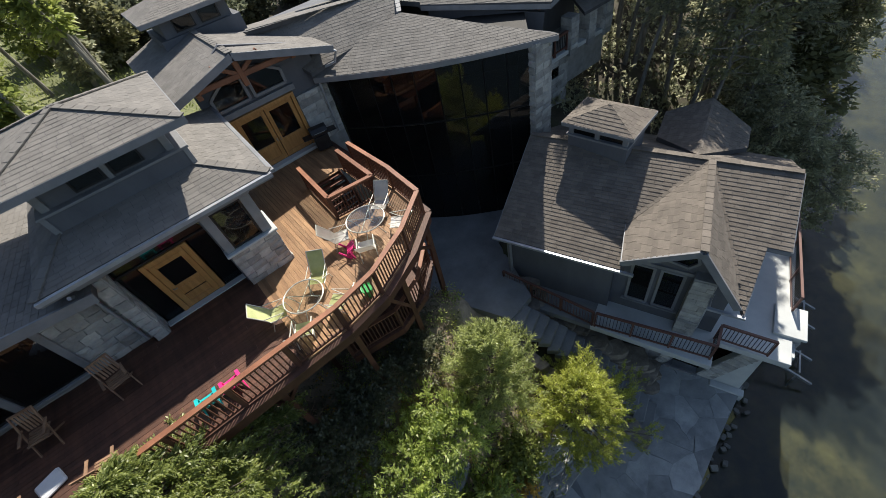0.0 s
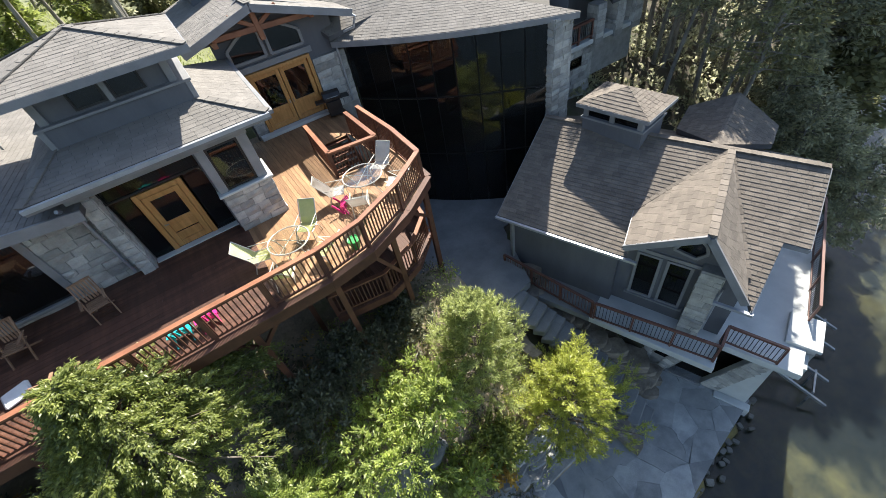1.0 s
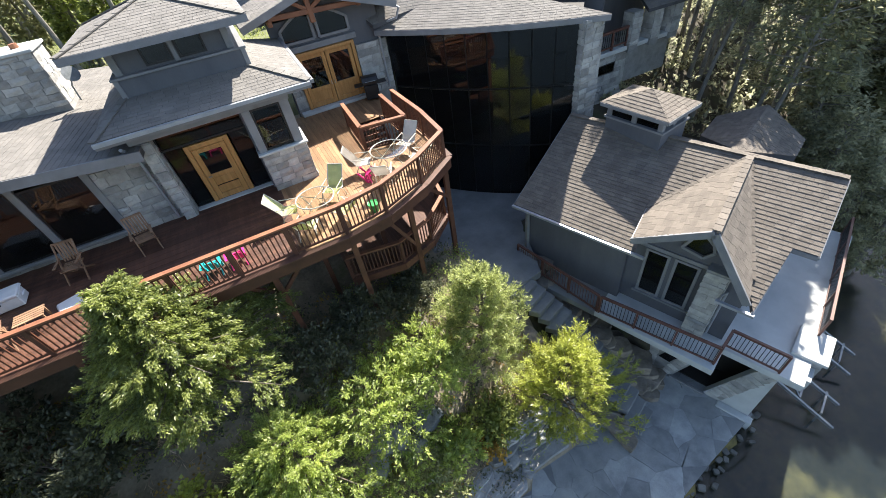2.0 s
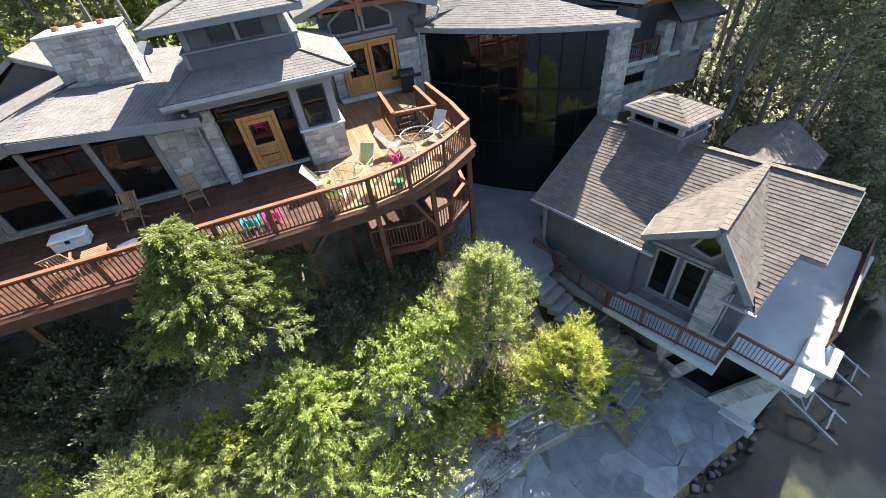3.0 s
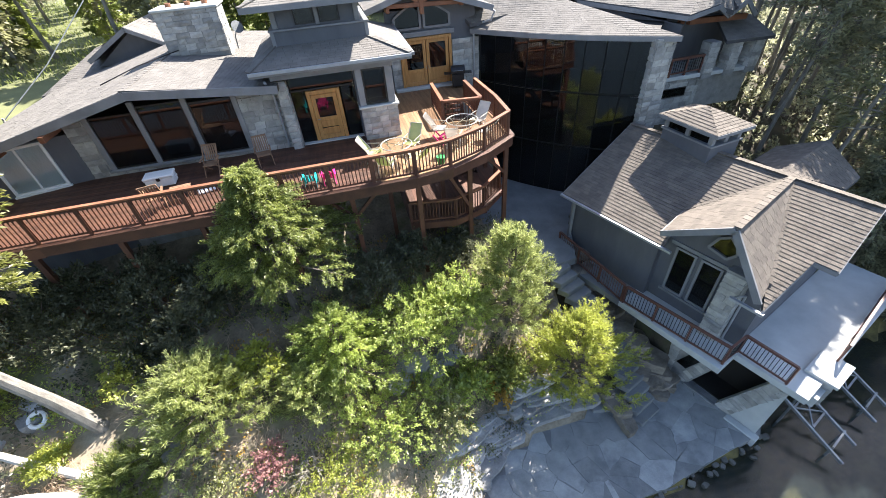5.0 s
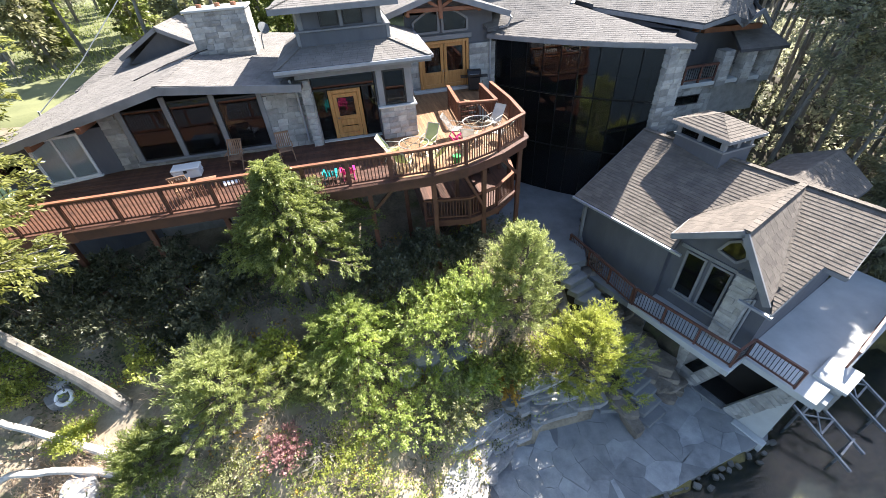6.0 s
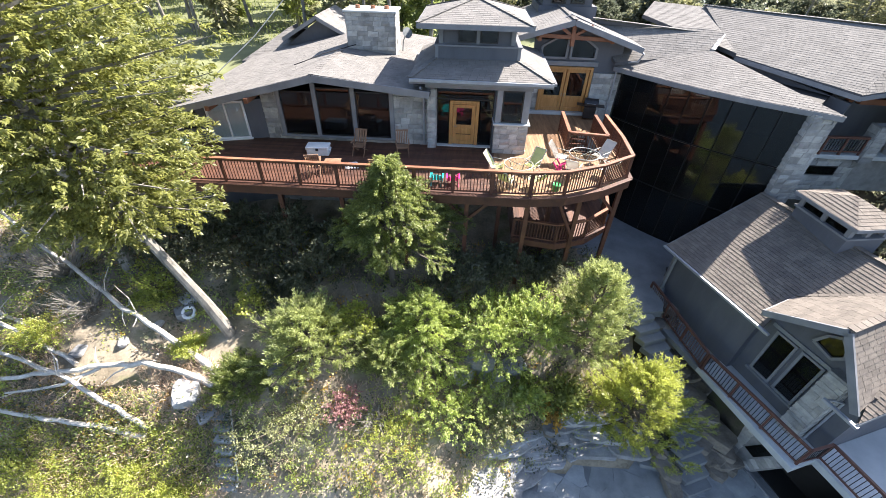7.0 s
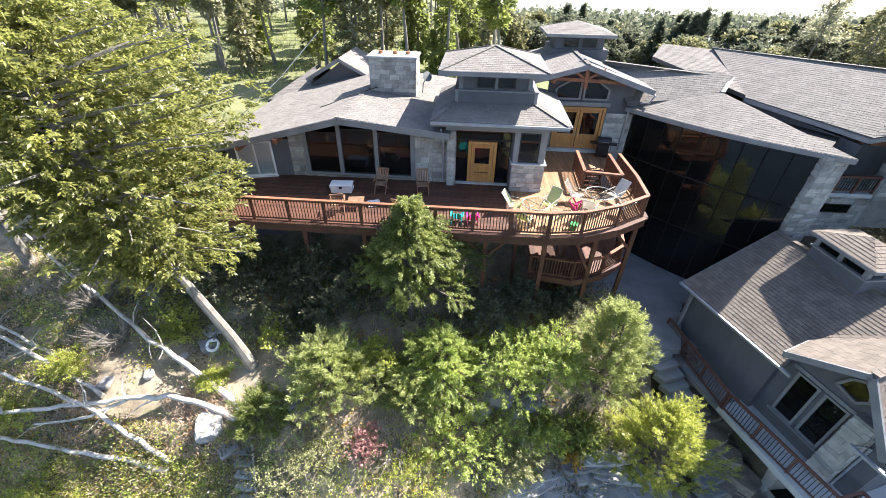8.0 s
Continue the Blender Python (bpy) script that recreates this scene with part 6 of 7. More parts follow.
bush("leafy_bush", "golden autumn bush by the ledge", at(5.3, -9.2, 0.1), 1.0, 0.7, LEAF_GOLD, 27, clumps=110, leaves=10, length=0.11, width=0.045)
bush("leafy_bush", "bright green fern bush by the ledge", at(3.9, -8.7), 1.3, 1.2, LEAF_BUSH, 28, clumps=170, leaves=11, length=0.2, width=0.05)
bush("leafy_bush", "red autumn bush on the lower slope", at(-3.3, -10.8), 1.2, 0.75, LEAF_RED, 29, clumps=90, leaves=11, length=0.1, width=0.035)
bush("leafy_bush", "yellow-green bush on the lower slope", at(-1.5, -11.6), 1.2, 2.0, LEAF_YELLOW, 30, clumps=260, leaves=14, length=0.08, width=0.022)
bush("leafy_bush", "yellow and green bush on the lower slope", at(-5.4, -11.5), 1.2, 2.1, LEAF_SAGE, 31, clumps=260, leaves=14, length=0.08, width=0.022)
bush("leafy_bush", "yellow-green bush beside the leaning trunk", at(-8.0, -7.0), 1.2, 0.9, LEAF_YELLOW, 32, clumps=130, leaves=10, length=0.11, width=0.04)
bush("leafy_bush", "yellow-green bush behind the dead trunks", at(-12.8, -6.3), 1.1, 1.2, LEAF_YELLOW, 33, clumps=150, leaves=10, length=0.1, width=0.034)
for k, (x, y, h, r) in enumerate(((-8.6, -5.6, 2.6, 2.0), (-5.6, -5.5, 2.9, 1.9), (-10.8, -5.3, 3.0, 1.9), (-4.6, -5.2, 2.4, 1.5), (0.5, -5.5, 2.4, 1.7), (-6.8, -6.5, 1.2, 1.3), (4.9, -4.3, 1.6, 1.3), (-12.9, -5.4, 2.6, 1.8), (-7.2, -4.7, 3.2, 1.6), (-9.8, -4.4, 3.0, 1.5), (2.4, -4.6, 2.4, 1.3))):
    bush("shade_bush", "green bush below the deck, leaves darkened for the shade", at(x, y), h, r, LEAF_DARK, 40 + k, clumps=300, leaves=16, length=0.13, width=0.03, group="bushes below the deck")
for k, (x, y, h, r) in enumerate(((-11.2, -13.0, 0.5, 1.4), (-13.6, -13.6, 0.5, 1.6), (-15.8, -13.0, 0.6, 1.6), (-9.4, -13.5, 0.5, 1.2), (-18.2, -11.0, 0.8, 1.5), (-16.6, -9.0, 0.6, 1.0), (-12.6, -7.2, 0.6, 0.9), (-10.3, -9.1, 0.5, 0.6))):
    bush("sunny_bush", "sunlit yellow-green low bush beside the dead trunks", at(x, y), h, r, LEAF_YELLOW, 60 + k, clumps=280, leaves=15, length=0.075, width=0.02, group="low bushes on the bank")

# the big cedars at the deck's left end
BIG = dict(length=0.16, width=0.03, droop=0.45, wide=0.32, inner=0.2, run=0.3, spread=0.5)
conifer("cedar_tree", "old yellow-green cedar with a leaning bare lower trunk", (-8.7, -8.25, -5.5), 14.0, 3.9, LEAF_BIGCEDAR, 71, lean=(-0.3, -0.02), bark=BARKGREY, low=0.43, limbs=165, clumps=19, leaves=32, shape=0.5, trunk_r=0.23, side=(1.5, 0.1), round_top=True, **BIG)
conifer("cedar_tree", "old yellow-green cedar growing behind the dead trunks", (-14.6, -5.6, -4.9), 14.0, 4.2, LEAF_BIGCEDAR, 72, lean=(-0.03, 0.0), bark=BARKGREY, low=0.46, limbs=130, clumps=16, leaves=26, shape=0.6, round_top=True, **BIG)
conifer("cedar_tree", "old cedar beside the house corner", (-14.8, -1.5, -3.6), 10.8, 3.2, LEAF_BIGCEDAR, 73, low=0.15, limbs=150, clumps=14, leaves=18, shape=0.6, round_top=True, **BIG)
conifer("cedar_tree", "old cedar on the bank by the lake", (-22.5, -4.0, -4.9), 14.0, 4.2, LEAF_BIGCEDAR, 74, bark=BARKGREY, low=0.42, limbs=140, clumps=14, leaves=18, shape=0.6, round_top=True, **{**BIG, "length": 0.26, "width": 0.06})
conifer("cedar_tree", "tall cedar at the wood's edge", (-20.5, 2.5, -3.2), 11.5, 3.4, LEAF_CEDAR, 75, low=0.2, limbs=120, clumps=13, leaves=16, shape=0.6, round_top=True, **{**BIG, "length": 0.26, "width": 0.06})


# ---- woods round the place ----
wg = np.random.default_rng(5)
# forest between the boathouse and the right wing
k = 0
while k < 74:
    x, y = (wg.uniform(18.5, 58), wg.uniform(-9, 30)) if k > 22 else (wg.uniform(23, 33), wg.uniform(-8, 5))
    rel = Vector((x, y, 0)) - B0
    if y < shore_y(x) + 0.8 or (x < 25.5 and y > -0.5) or (x < 33 and y > 9) or (rel.dot(BV) < 10.6 and -1 < rel.dot(BU) < 11.6) or (rel.dot(BV) < 14.5 and rel.dot(BU) > 6.5):
        continue
    h = wg.uniform(10.5, 14) if x < 34 else wg.uniform(7.5, 11)
    conifer("forest_conifer", "tall dark conifer with a bare lower trunk in the wood", at(float(x), float(y)), float(h), float(wg.uniform(1.7, 2.6)), LEAF_FOREST if k % 3 else LEAF_FAR, 100 + k, lean=(float(wg.normal(0, 0.05)), float(wg.normal(-0.03, 0.05))), bark=BARKGREY, low=0.46, limbs=46, clumps=8, leaves=10, length=0.28, width=0.052, shape=0.55, droop=0.35, trunk_r=0.13, group="conifers behind the boathouse", round_top=k % 2 == 0)
    k += 1
# small trees on the shore beyond the terrace
for k, (u, v, h) in enumerate(((9.5, 11.8, 6.5), (11.2, 12.4, 6.0), (12.8, 13.0, 6.5), (8.2, 13.0, 7.0))):
    p = bh(u, v, 0)
    conifer("shore_tree", "small leafy conifer on the shore beyond the terrace", at(p.x, p.y), h, 2.0, LEAF_FOREST, 180 + k, bark=BARKGREY, low=0.15, limbs=60, clumps=9, leaves=14, length=0.22, width=0.045, shape=0.6, droop=0.3, group="trees at the water", round_top=True)
# sunlit trees at the water's edge
for k, (x, y, h) in enumerate(((36, -5.5, 8), (42, -3.5, 8), (47, -1.5, 8), (30, -6.5, 6.5), (53, 0.5, 8))):
    conifer("shore_tree", "leafy sunlit tree at the water's edge", at(x, y), h, 3.0, LEAF_FAR, 160 + k, low=0.15, limbs=90, clumps=9, leaves=10, length=0.4, width=0.12, shape=0.6, droop=0.2, group="trees at the water", round_top=True)
# open wood behind the house
k = 0
while k < 112:
    x, y = wg.uniform(-46, 4), 17 + 40 * wg.random() ** 1.5
    if k < 8:
        x, y = wg.uniform(-46, -24), wg.uniform(0, 19)
    h = wg.uniform(8.5, 11.5) if k % 4 else wg.uniform(5, 7)
    conifer("woodland_tree", "slim tree with a tall bare trunk on the lawn", at(float(x), float(y)), float(h), float(wg.uniform(1.4, 2.4)), (LEAF_FAR, LEAF_FOREST, LEAF_CEDAR)[k % 3], 200 + k, lean=(float(wg.normal(0, 0.06)), 0.0), bark=BARKGREY, low=0.5 if k % 4 else 0.12, limbs=40, clumps=7, leaves=8, length=0.42, width=0.1, shape=0.5, droop=0.3, trunk_r=0.17, group="trees behind the house", round_top=k % 3 != 1)
    k += 1
for k in range(90):
    x, y = wg.uniform(0, 64), wg.uniform(27, 46)
    spiky = k % 4 == 0
    h = wg.uniform(5.2, 7.2) if spiky else wg.uniform(3.4, 5.2)
    conifer("woodland_tree", "dark spruce in the wood behind the roofs" if spiky else "full leafy tree in the wood behind the roofs", at(float(x), float(y)), float(h), float(wg.uniform(1.6, 2.2) if spiky else wg.uniform(2.2, 3.2)), LEAF_SPRUCE if spiky else (LEAF_FAR, LEAF_SPRUCE, LEAF_SPRUCE)[k % 3], 300 + k, low=0.1, limbs=56, clumps=7, leaves=12, length=0.36, width=0.1, shape=0.9 if spiky else 0.5, droop=0.25, trunk_r=0.14, group="trees behind the roofs", round_top=not spiky)
# deep wood behind: leaves of many far trees
pts = np.stack([wg.uniform(-90, 110, 5200), wg.uniform(62, 84, 5200), wg.uniform(0.2, 1.2, 5200)], 1)
pts2 = np.stack([wg.uniform(-72, -48, 2600), wg.uniform(-4, 64, 2600), wg.uniform(-3, 8, 2600)], 1)
allp = np.concatenate([pts, pts2])
q = leaf_quads(wg, allp, unit(wg.normal(0, 1, allp.shape)), 7, 0.9, 0.35, spread=0.8, jitter=0.6)
tagged(new("far_wood", quads_mesh("far_wood", q, LEAF_SPRUCE)), "dense far wood closing the view behind the lawn", "wood", kind="stuff")

# undergrowth on the slope, one scatter per plant kind
def scatter(name, label, mat, n, seed, keep, leaves, length, width, height, area=(-24, 11.5, -13.2, -2.2)):
    g = np.random.default_rng(seed)
    pts = []
    while len(pts) < n:
        x, y = float(g.uniform(area[0], area[1])), float(g.uniform(area[2], area[3]))
        if inside(LOW_PATIO, x, y) or inside(HIGH_PATIO, x, y) or y < shore_y(x) + 0.1:
            continue
        rel = Vector((x, y, 0)) - B0
        if rel.dot(BV) > -3.3 and rel.dot(BU) > -0.5 and x < 19:
            continue
        v = noise.noise((x * 0.55 + seed, y * 0.55, 0.0)) + 0.35 * noise.noise((x * 1.9, y * 1.9, seed))
        path = -15.5 < x < -6.3 and -10.6 < y < -7.6
        if v < keep + (0.42 if path else 0.0):
            continue
        pts.append((x, y, ground_z(x, y) + float(g.uniform(0.02, height))))
    pts = np.array(pts)
    up = np.tile([[0, 0, 0.7]], (len(pts), 1)) + g.normal(0, 0.3, (len(pts), 3))
    ob = new(name, quads_mesh(name, leaf_quads(g, pts, unit(up), leaves, length, width, spread=0.6, droop=0.1, jitter=0.1), mat))
    tagged(ob, label, "undergrowth", kind="stuff")


scatter("undergrowth", "low green plants covering the slope", LEAF_BUSH, 3000, 1, -0.05, 10, 0.11, 0.032, 0.4)
scatter("undergrowth", "green ground plants with leaves darkened for shade", LEAF_DARK, 2600, 2, -0.05, 9, 0.12, 0.035, 0.5)
scatter("undergrowth", "yellow-green low plants on the sunny bank", LEAF_YELLOW, 2400, 3, 0.0, 10, 0.09, 0.024, 0.35)
scatter("undergrowth", "dry tan stems and grass on the slope", DRY, 1800, 4, 0.0, 8, 0.28, 0.012, 0.15)
scatter("undergrowth", "thick sunlit yellow-green plants at the bank's foot", LEAF_YELLOW, 4600, 6, -0.35, 11, 0.075, 0.02, 0.3, (-24, -8.6, -15.4, -11.6))
scatter("undergrowth", "pale dry grass over the sunny bank", DRY, 4200, 8, -0.3, 8, 0.2, 0.014, 0.12, (-24, -7.5, -15.4, -9.0))
scatter("undergrowth", "golden autumn leaves on low plants", LEAF_GOLD, 700, 5, 0.1, 8, 0.1, 0.04, 0.3)
scatter("undergrowth", "grey-green shrubs on the forest floor", LEAF_FOREST, 3400, 9, -0.25, 9, 0.26, 0.07, 0.9, (19.5, 40, -8, 20))
# grass on the lawn behind the house
gp = np.stack([wg.uniform(-40, 6, 9000), wg.uniform(15, 58, 9000)], 1)
gp = np.array([(x, y, ground_z(float(x), float(y))) for x, y in gp])
tagged(new("grass", quads_mesh("grass", leaf_quads(wg, gp, np.tile([[0, 0, 1.0]], (len(gp), 1)), 5, 0.25, 0.03, spread=0.4, jitter=0.25), LEAF_CEDAR)), "tufts of mown lawn grass behind the house", "grass", kind="stuff")

# ---- rocks, steps and dead wood ----
def rock(name, label, loc, size, seed, turn=0.0, flat=0.6, group="", mat=None):
    bm = bmesh.new()
    bmesh.ops.create_icosphere(bm, subdivisions=3, radius=1.0)
    for v in bm.verts:
        c = v.co
        f = 1 + 0.34 * noise.noise(c * 1.1 + Vector((seed * 3.1, 0, 0))) + 0.12 * noise.noise(c * 3.3 + Vector((0, seed * 2.7, 0)))
        c *= f
        c.x, c.y, c.z = (max(-0.78, min(0.78, c.x)), max(-0.8, min(0.8, c.y)), max(-0.6, min(flat, c.z)))
    me = bpy.data.meshes.new(name)
    bm.to_mesh(me)
    bm.free()
    me.materials.append(mat or ROCK)
    ob = new(name, me)
    ob.matrix_world = Matrix.Translation(loc) @ Matrix.Rotation(turn, 4, "Z") @ Matrix.Diagonal((*size, 1))
    return tagged(ob, label, "rock", group)


rr = random.Random(3)
EDGE = [(2.95, -13.4), (3.1, -12.4), (3.9, -11.3), (4.9, -10.7), (7.1, -10.0), (8.6, -9.9), (9.7, -9.8)]
n = 0


def ledge_stone(x, y, z, along, across, thick, turn, mat=None, label="flat grey split ledge stone above the patio", group="ledge stones"):
    """A flat, split ledge stone with a broken outline."""
    bm = bmesh.new()
    ring = []
    for k in range(9):
        a = 2 * math.pi * k / 9
        f = rr.uniform(0.8, 1.12)
        cx, cy = (math.copysign(abs(math.cos(a)) ** 0.6, math.cos(a)) * along * f, math.copysign(abs(math.sin(a)) ** 0.6, math.sin(a)) * across * f)
        ring.append((x + cx * math.cos(turn) - cy * math.sin(turn), y + cx * math.sin(turn) + cy * math.cos(turn), z + rr.uniform(-0.03, 0.03)))
    slab(bm, ring, thick)
    me = bpy.data.meshes.new("ledge_stone")
    bevelled(bm, 0.025).to_mesh(me)
    me.materials.append(mat or ROCK)
    tagged(new("ledge_stone", me), label, "rock", group)


for (x0, y0), (x1, y1) in zip(EDGE, EDGE[1:]):
    length = math.hypot(x1 - x0, y1 - y0)
    turn = math.atan2(y1 - y0, x1 - x0)
    for row in range(6):
        f = rr.uniform(-0.1, 0.25)
        while f < 1:
            half = rr.uniform(0.5, 1.25)
            back = 0.24 * row + rr.uniform(-0.08, 0.1)
            px, py = x0 + (x1 - x0) * f - math.sin(turn) * back, y0 + (y1 - y0) * f + math.cos(turn) * back
            ledge_stone(px, py, max(-10.62 + row * 0.2, ground_z(px, py) + 0.08) + rr.uniform(-0.04, 0.04), half, rr.uniform(0.3, 0.5), rr.uniform(0.18, 0.3), turn + rr.uniform(-0.14, 0.14))
            f += half * 1.6 / length
for x, y, s in ((3.0, -11.5, 0.72), (2.5, -12.5, 0.85), (3.5, -10.8, 0.6), (2.2, -11.7, 0.6), (2.1, -13.3, 0.8), (3.0, -12.9, 0.5), (1.6, -12.5, 0.6), (4.3, -10.1, 0.6), (2.7, -10.7, 0.55)):
    rock("boulder", "pale sunlit boulder beside the patio", (x, y, -10.3), (s, s * 0.8, s * 0.7), n, rr.random() * 3, 0.55, "pale boulders", BOULDER)
    n += 1
for x, y, s in ((2.0, -7.7, 0.9), (1.3, -8.3, 0.7), (2.6, -8.1, 0.75), (3.5, -7.6, 0.8), (-9.7, -10.6, 0.85), (-8.7, -11.3, 0.45), (-6.3, -9.6, 0.32), (-6.6, -9.75, 0.25), (-11.4, -6.8, 0.5), (-13.2, -8.9, 0.35), (-14.8, -9.4, 0.4), (-16.2, -7.4, 0.45), (-12.2, -8.0, 0.3), (-10.9, -7.6, 0.25), (-15.3, -6.9, 0.4)):
    rock("rock", "weathered pale rock lying on the slope", (x, y, ground_z(x, y) + 0.12 * s), (s, s * 0.7, s * 0.45), n, rr.random() * 3, 0.5, "rocks on the slope")
    n += 1
for k in range(26):
    x = 10.2 + k * 0.24
    rock("shore_stone", "dark wet stone along the waterline", (x, shore_y(x) + rr.uniform(-0.5, 0.25), -11.05), (rr.uniform(0.1, 0.24), rr.uniform(0.09, 0.18), rr.uniform(0.08, 0.15)), n, rr.random() * 3, 0.55, "stones at the waterline", WETROCK)
    n += 1
# paving
bm = bmesh.new()
slab(bm, [(x, y, -10.8) for x, y in LOW_PATIO], 0.6)
low_pave = setting("pavement", bm, PATIO, "flagstone patio beside the lake, bluish grey in shade", category="patio")
seeds = []
tries = 0
while len(seeds) < 52 and tries < 4000:
    tries += 1
    p = (rr.uniform(2.6, 16.6), rr.uniform(-14.0, -8.8))
    if inside(LOW_PATIO, *p) and all(math.hypot(p[0] - q2[0], p[1] - q2[1]) > (0.55 if tries % 3 else 1.25) for q2 in seeds):
        seeds.append(p)
for cx, cy in seeds:
    cell = [(cx - 1.6, cy - 1.6), (cx + 1.6, cy - 1.6), (cx + 1.6, cy + 1.6), (cx - 1.6, cy + 1.6)]
    for qx, qy in seeds:
        dx, dy = qx - cx, qy - cy
        if 0 < math.hypot(dx, dy) < 4:
            dd = math.hypot(dx, dy)
            mx, my = cx + dx / 2 - dx / dd * 0.006, cy + dy / 2 - dy / dd * 0.006
            ux, uy = -dy / dd, dx / dd
            far = [(mx - ux * 9, my - uy * 9), (mx + ux * 9, my + uy * 9), (mx + ux * 9 - dx / dd * 9, my + uy * 9 - dy / dd * 9), (mx - ux * 9 - dx / dd * 9, my - uy * 9 - dy / dd * 9)]
            cell = clip_poly(cell, far)
    ring = []
    for x, y in cell:
        for _ in range(40):
            if inside(LOW_PATIO, x, y):
                break
            x, y = cx + (x - cx) * 0.95, cy + (y - cy) * 0.95
        ring.append((x, y))
    rough_ring = []
    for p, q2 in zip(ring, ring[1:] + ring[:1]):
        rough_ring.append(p)
        for g in (0.33, 0.67):
            rough_ring.append((p[0] + (q2[0] - p[0]) * g + rr.uniform(-0.04, 0.04), p[1] + (q2[1] - p[1]) * g + rr.uniform(-0.04, 0.04)))
    z = -10.785 + rr.uniform(-0.006, 0.006)
    bm = bmesh.new()
    slab(bm, [(x, y, z) for x, y in rough_ring], 0.06)
    part("flagstone", bm, FLAG, low_pave)
bm = bmesh.new()
slab(bm, [(x, y, -5.86) for x, y in HIGH_PATIO], 0.4)
setting("pavement", bm, PATIO, "dark paved court before the bowed glass front", category="patio")
steps = thing("stone_steps", "rough stone steps going down beside the boathouse", "steps")
for k in range(16):
    f = k / 15
    u, v, z = 1.6 + 6.0 * f, -1.75 + 0.5 * math.sin(f * 3), -6.0 - 4.6 * f
    bm = bmesh.new()
    w = rr.uniform(0.75, 1.0)
    slab(bm, [bh(u + rr.uniform(-0.05, 0.05), v - w, z), bh(u + 0.52, v - w * 0.8, z), bh(u + 0.5, v + 0.5, z), bh(u, v + 0.55, z)], 0.34)
    part("step", bevelled(bm, 0.03), PATIO, steps)
for k in range(40):
    f = k / 39
    p = bh(1.0 + 6.6 * f, (-0.75, -0.25, 0.2, -2.95)[k % 4] + rr.uniform(-0.15, 0.15), -6.15 - 4.3 * f + rr.uniform(-0.1, 0.15))
    ledge_stone(p.x, p.y, p.z, rr.uniform(0.35, 0.75), rr.uniform(0.25, 0.45), rr.uniform(0.3, 0.5), rr.uniform(-0.5, 0.5) - 1.2, BROWNROCK, "rough brown-grey ledge rock bordering the stone steps", "rocks by the steps")
for x, y, z, r in ((13.0, -8.9, -9.3, 0.9), (12.7, -9.6, -10.1, 0.75), (12.6, -8.3, -8.8, 0.7), (13.3, -9.5, -9.9, 0.6), (12.9, -10.1, -10.45, 0.6), (13.5, -9.9, -10.4, 0.5), (12.2, -7.7, -8.4, 0.6), (13.6, -8.9, -9.7, 0.5)):
    ledge_stone(x, y, z, r, r * 0.62, 0.55, rr.uniform(-0.9, -0.4), BROWNROCK, "broad brown ledge rock beside the boathouse wall", "rocks by the steps")
broad = thing("stone_steps", "broad flat stone steps between the ledge and the boathouse", "steps")
for k in range(6):
    bm = bmesh.new()
    y = -10.2 + k * 0.44
    ring = [(9.6 + k * 0.12, y), (10.6, y - 0.16 + rr.uniform(-0.05, 0.05)), (11.9, y - 0.1 + rr.uniform(-0.05, 0.05)), (12.7 - k * 0.1, y), (12.7 - k * 0.1, y + 0.6), (9.6 + k * 0.12, y + 0.6)]
    slab(bm, [(x, yy, -10.55 + k * 0.2) for x, yy in ring], 0.3)
    part("step", bevelled(bm, 0.03), FLAG, broad)
stair = thing("stone_steps", "narrow pale stone steps on the bank", "steps")
for k in range(7):
    bm = bmesh.new()
    x, y = -8.1 + k * 0.1, -11.3 - k * 0.3
    slab(bm, [(x - 0.35, y - 0.15, ground_z(x, y) + 0.16), (x + 0.35, y - 0.15, ground_z(x, y) + 0.16), (x + 0.33, y + 0.13, ground_z(x, y) + 0.16), (x - 0.33, y + 0.13, ground_z(x, y) + 0.16)], 0.2)
    part("step", bevelled(bm, 0.02), FLAG, stair)

def log(label, pts, r0, r1, twigs=0, seed=0):
    g = np.random.default_rng(seed)
    t = thing("fallen_tree", label, "dead tree", "dead trees")
    bm = bmesh.new()
    P = [Vector(p) for p in pts]
    fine = []
    for a, b in zip(P, P[1:]):
        for k in range(4):
            fine.append(a.lerp(b, k / 4) + Vector(g.normal(0, 0.03, 3)))
    fine.append(P[-1])
    nn = len(fine) - 1
    path_tube(bm, fine, [r0 + (r1 - r0) * k / nn for k in range(nn + 1)], 8)
    part("trunk", bm, DEADWOOD, t)
    for k in range(twigs):
        f = g.uniform(0.3, 1.0)
        i = int(f * nn)
        a = fine[i]
        d = Vector(unit(g.normal(0, 1, 3) + np.array([0, 0, 0.6])))
        ln = g.uniform(0.5, 1.6)
        bm = bmesh.new()
        path_tube(bm, [a, a + d * ln * 0.5 + Vector(g.normal(0, 0.1, 3)), a + d * ln], [r1 * 0.6, r1 * 0.4, 0.008], 5)
        part("branch", bm, DEADWOOD, t)


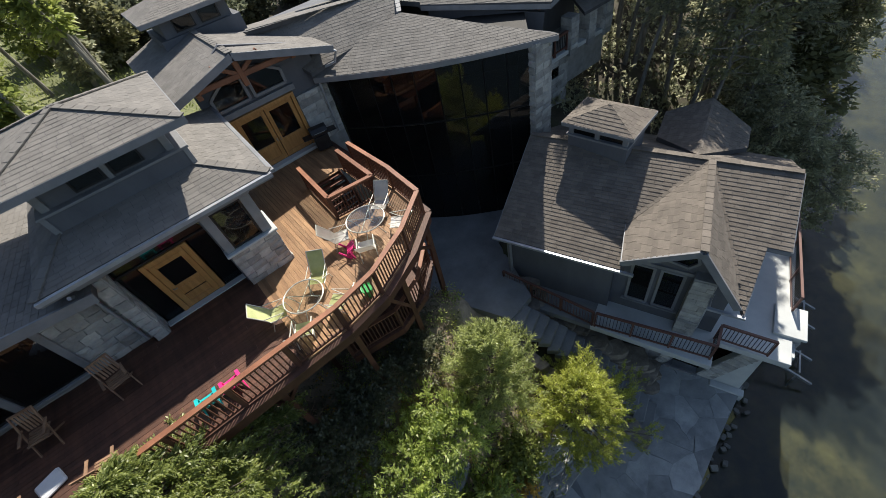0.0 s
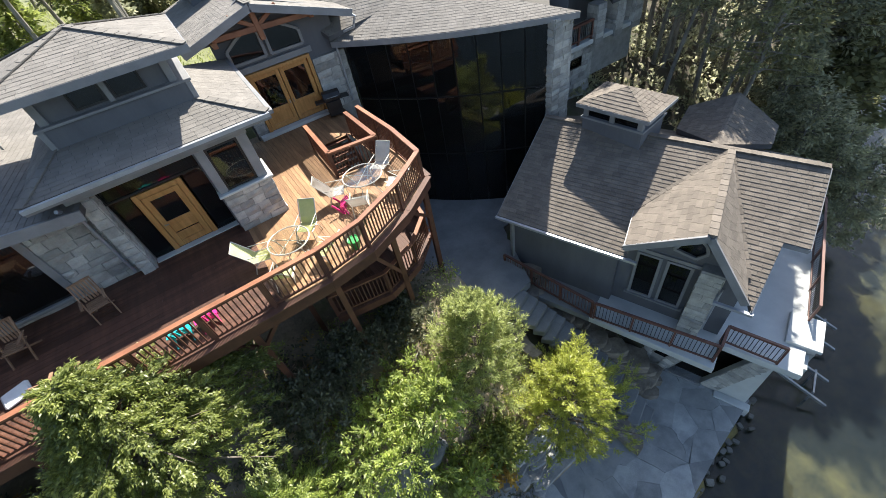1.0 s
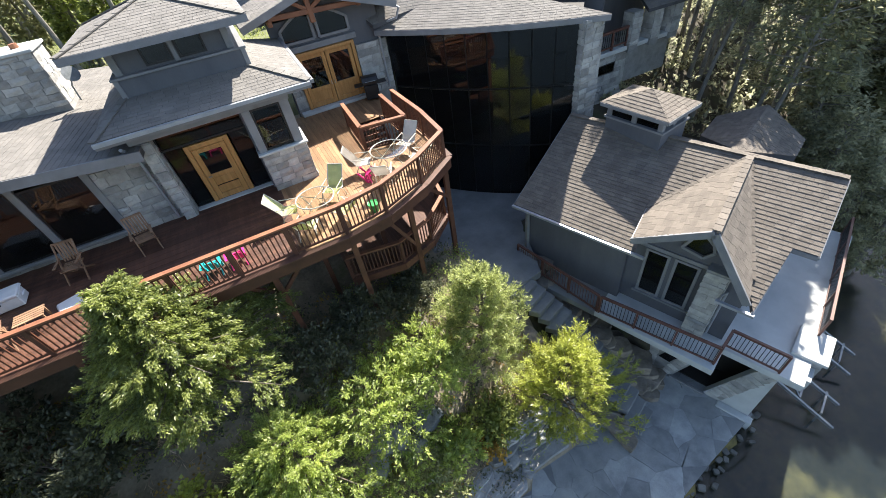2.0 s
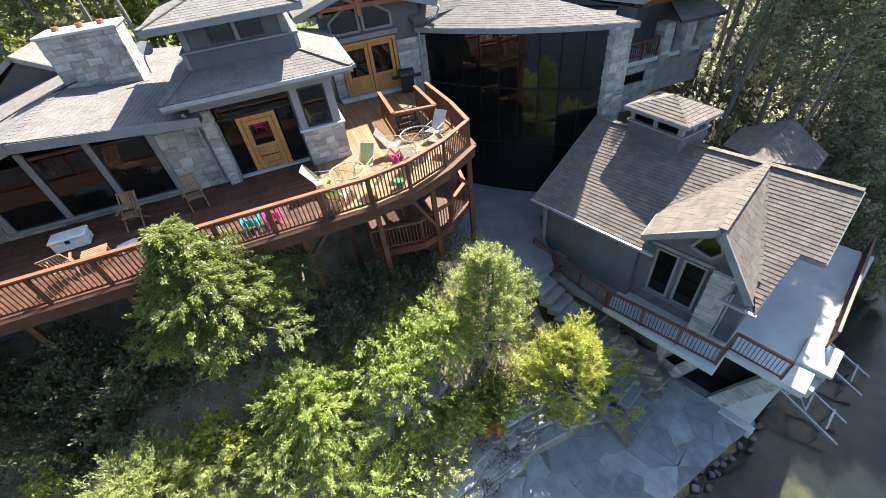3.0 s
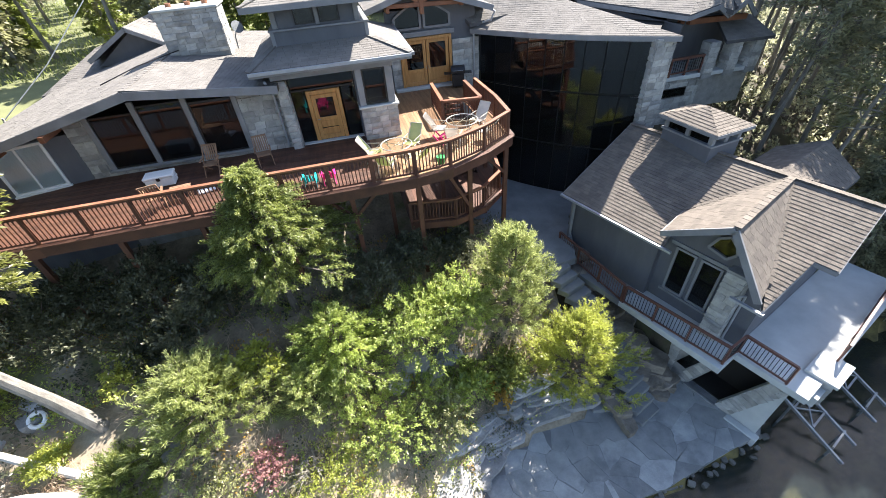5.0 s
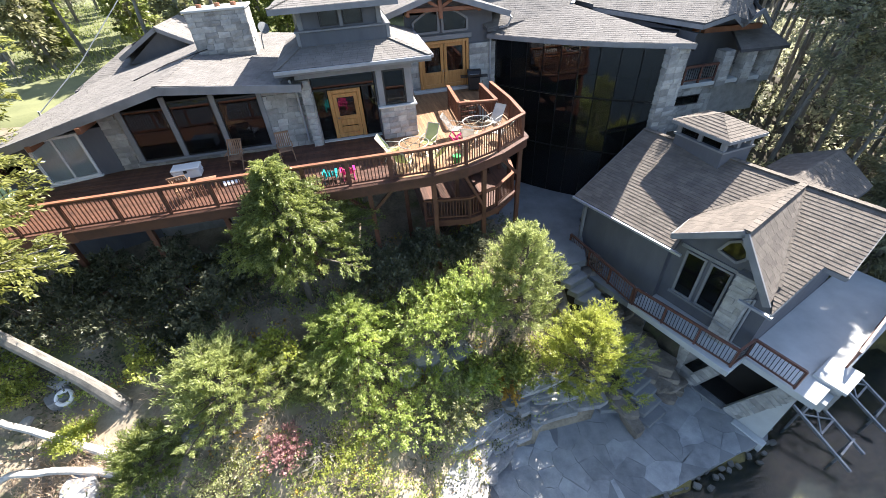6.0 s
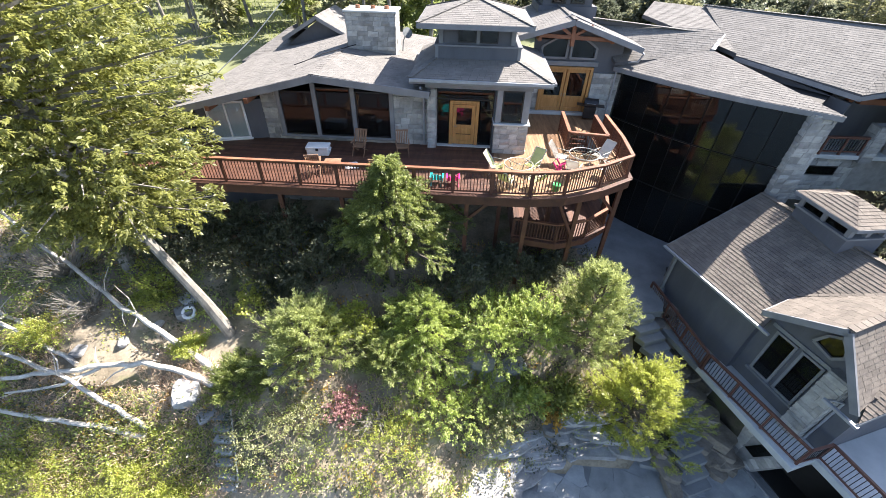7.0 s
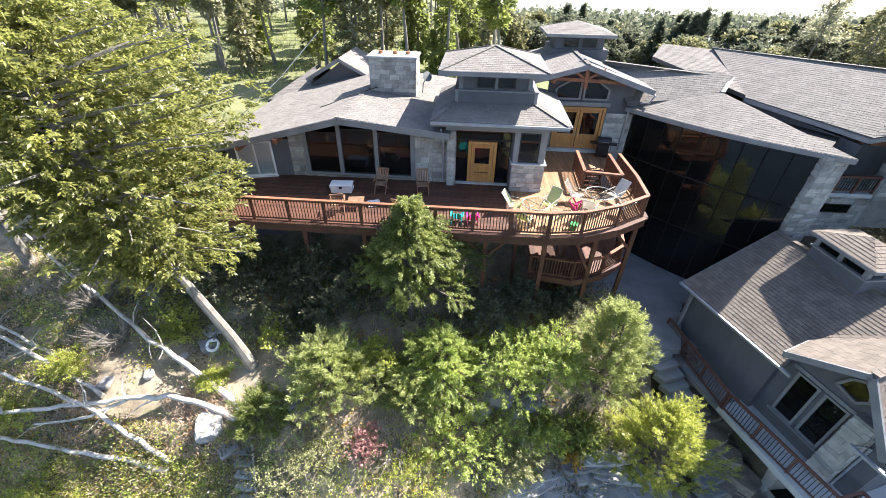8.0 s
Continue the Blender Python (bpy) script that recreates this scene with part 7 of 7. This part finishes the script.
log("long bleached dead trunk leaning up the bank", [(-8.63, -9.89, ground_z(-8.63, -9.89) + 0.08), (-10.94, -8.87, -5.33), (-13.38, -7.87, -4.64), (-17.9, -5.74, -3.49), (-23.13, -2.98, -2.69)], 0.15, 0.05, 9, 1)
log("curved bleached dead trunk with forked end", [(-8.73, -10.33, ground_z(-8.73, -10.33) + 0.08), (-10.33, -9.97, -5.76), (-11.63, -9.93, -5.55), (-13.31, -10.16, -5.56), (-14.61, -10.49, -5.69), (-16.67, -10.86, -5.74), (-18.85, -11.2, -5.85)], 0.13, 0.07, 7, 2)
log("bleached dead trunk crossing the curved one", [(-11.01, -11.68, ground_z(-11.01, -11.68) + 0.08), (-12.77, -11.2, -6.36), (-14.69, -10.58, -5.72), (-16.68, -10.15, -5.37), (-19.3, -9.72, -5.11)], 0.1, 0.06, 6, 3)
log("straight bleached dead trunk near the bank's foot", [(-10.96, -11.98, ground_z(-10.96, -11.98) + 0.08), (-13.02, -11.82, -7.02), (-14.85, -11.77, -6.86), (-17.25, -11.7, -6.58), (-18.65, -11.67, -6.56)], 0.11, 0.07, 3, 4)
log("brown-grey dead trunk on the bank", [(-14.62, -9.88, ground_z(-14.62, -9.88) + 0.08), (-17.13, -9.13, -5.24), (-19.63, -8.44, -4.63), (-21.95, -7.8, -4.25)], 0.1, 0.06, 4, 5)
log("thin grey dead trunk on the upper bank", [(-17.54, -8.6, ground_z(-17.54, -8.6) + 0.08), (-19.1, -8.18, -5.07), (-21.69, -7.38, -4.67)], 0.09, 0.05, 10, 6)
log("forked dead limb lying across the bank", [(-13.35, -10.15, -5.7), (-14.45, -10.8, -5.95), (-16.45, -11.3, -6.05)], 0.08, 0.04, 3, 7)


def dead_shrub(label, base, height, radius, seed, twigs=70):
    g = np.random.default_rng(seed)
    t = thing("dead_shrub", label, "shrub", "", Matrix.Translation(base))
    bm = bmesh.new()
    for k in range(twigs):
        az = g.uniform(0, 6.28)
        e = np.array([math.cos(az) * radius * g.uniform(0.3, 1), math.sin(az) * radius * g.uniform(0.3, 1), height * g.uniform(0.4, 1)])
        m = e * 0.45 + g.normal(0, 0.12, 3)
        path_tube(bm, [tuple(g.normal(0, 0.08, 3)), tuple(m), tuple(e)], [0.018, 0.012, 0.004], 4)
        f = e + g.normal(0, 0.25, 3)
        path_tube(bm, [tuple(m), tuple((m + f) / 2), tuple(f)], [0.01, 0.007, 0.003], 4)
    part("twig_mass", bm, BARKGREY, t)


dead_shrub("bare grey shrub in the shade below the deck", at(1.9, -5.2), 2.0, 0.9, 9)
dead_shrub("tangle of bare grey branches on the bank", at(-17.5, -6.0), 2.6, 2.2, 10, 130)
dead_shrub("tangle of bare branches behind the dead trunks", at(-15.2, -7.6), 1.6, 1.6, 12, 90)
dead_shrub("bare grey twigs beside the red bush", at(-2.3, -10.9), 0.8, 0.7, 13, 50)

# cable and pole beside the house end
line = thing("guy_cable", "pale guy cable with a short post behind the house corner", "cable")
bm = bmesh.new()
tube(bm, (-14.6, 5.2, -2.2), (-14.2, 5.2, 1.4), 0.06, 0.05, 8)
part("post", bm, DEADWOOD, line)
bm = bmesh.new()
path_tube(bm, [(-14.2, 5.2, 1.3), (-12.4, 7.6, 3.0), (-10.4, 10.4, 5.4)], [0.025] * 3, 6)
part("cable", bm, GALV, line)
# small things lying on the bank
ring = thing("life_ring", "weathered white ring lying beside the leaning trunk", "ring", m=pose(-10.9, -7.6, ground_z(-10.9, -7.6) + 0.35, 35, 10, 0))
bm = bmesh.new()
pts = [(0.24 * math.cos(a), 0.24 * math.sin(a), 0.0) for a in [2 * math.pi * k / 16 for k in range(17)]]
path_tube(bm, pts, [0.07] * 17, 8)
part("ring_body", bm, WHITEPLASTIC, ring)
rock("rock", "grey stump of rock under the white ring", (-11.2, -7.4, ground_z(-11.2, -7.4) + 0.1), (0.5, 0.42, 0.4), n, 0.7, 0.55, "rocks on the slope")
pole = thing("handrail_pole", "thin grey pole lying beside the narrow steps", "pole")
bm = bmesh.new()
tube(bm, (-7.75, -11.1, ground_z(-7.75, -11.1) + 0.3), (-7.1, -13.0, ground_z(-7.1, -13.0) + 0.35), 0.035, 0.03, 6)
part("pole_body", bm, DEADWOOD, pole)
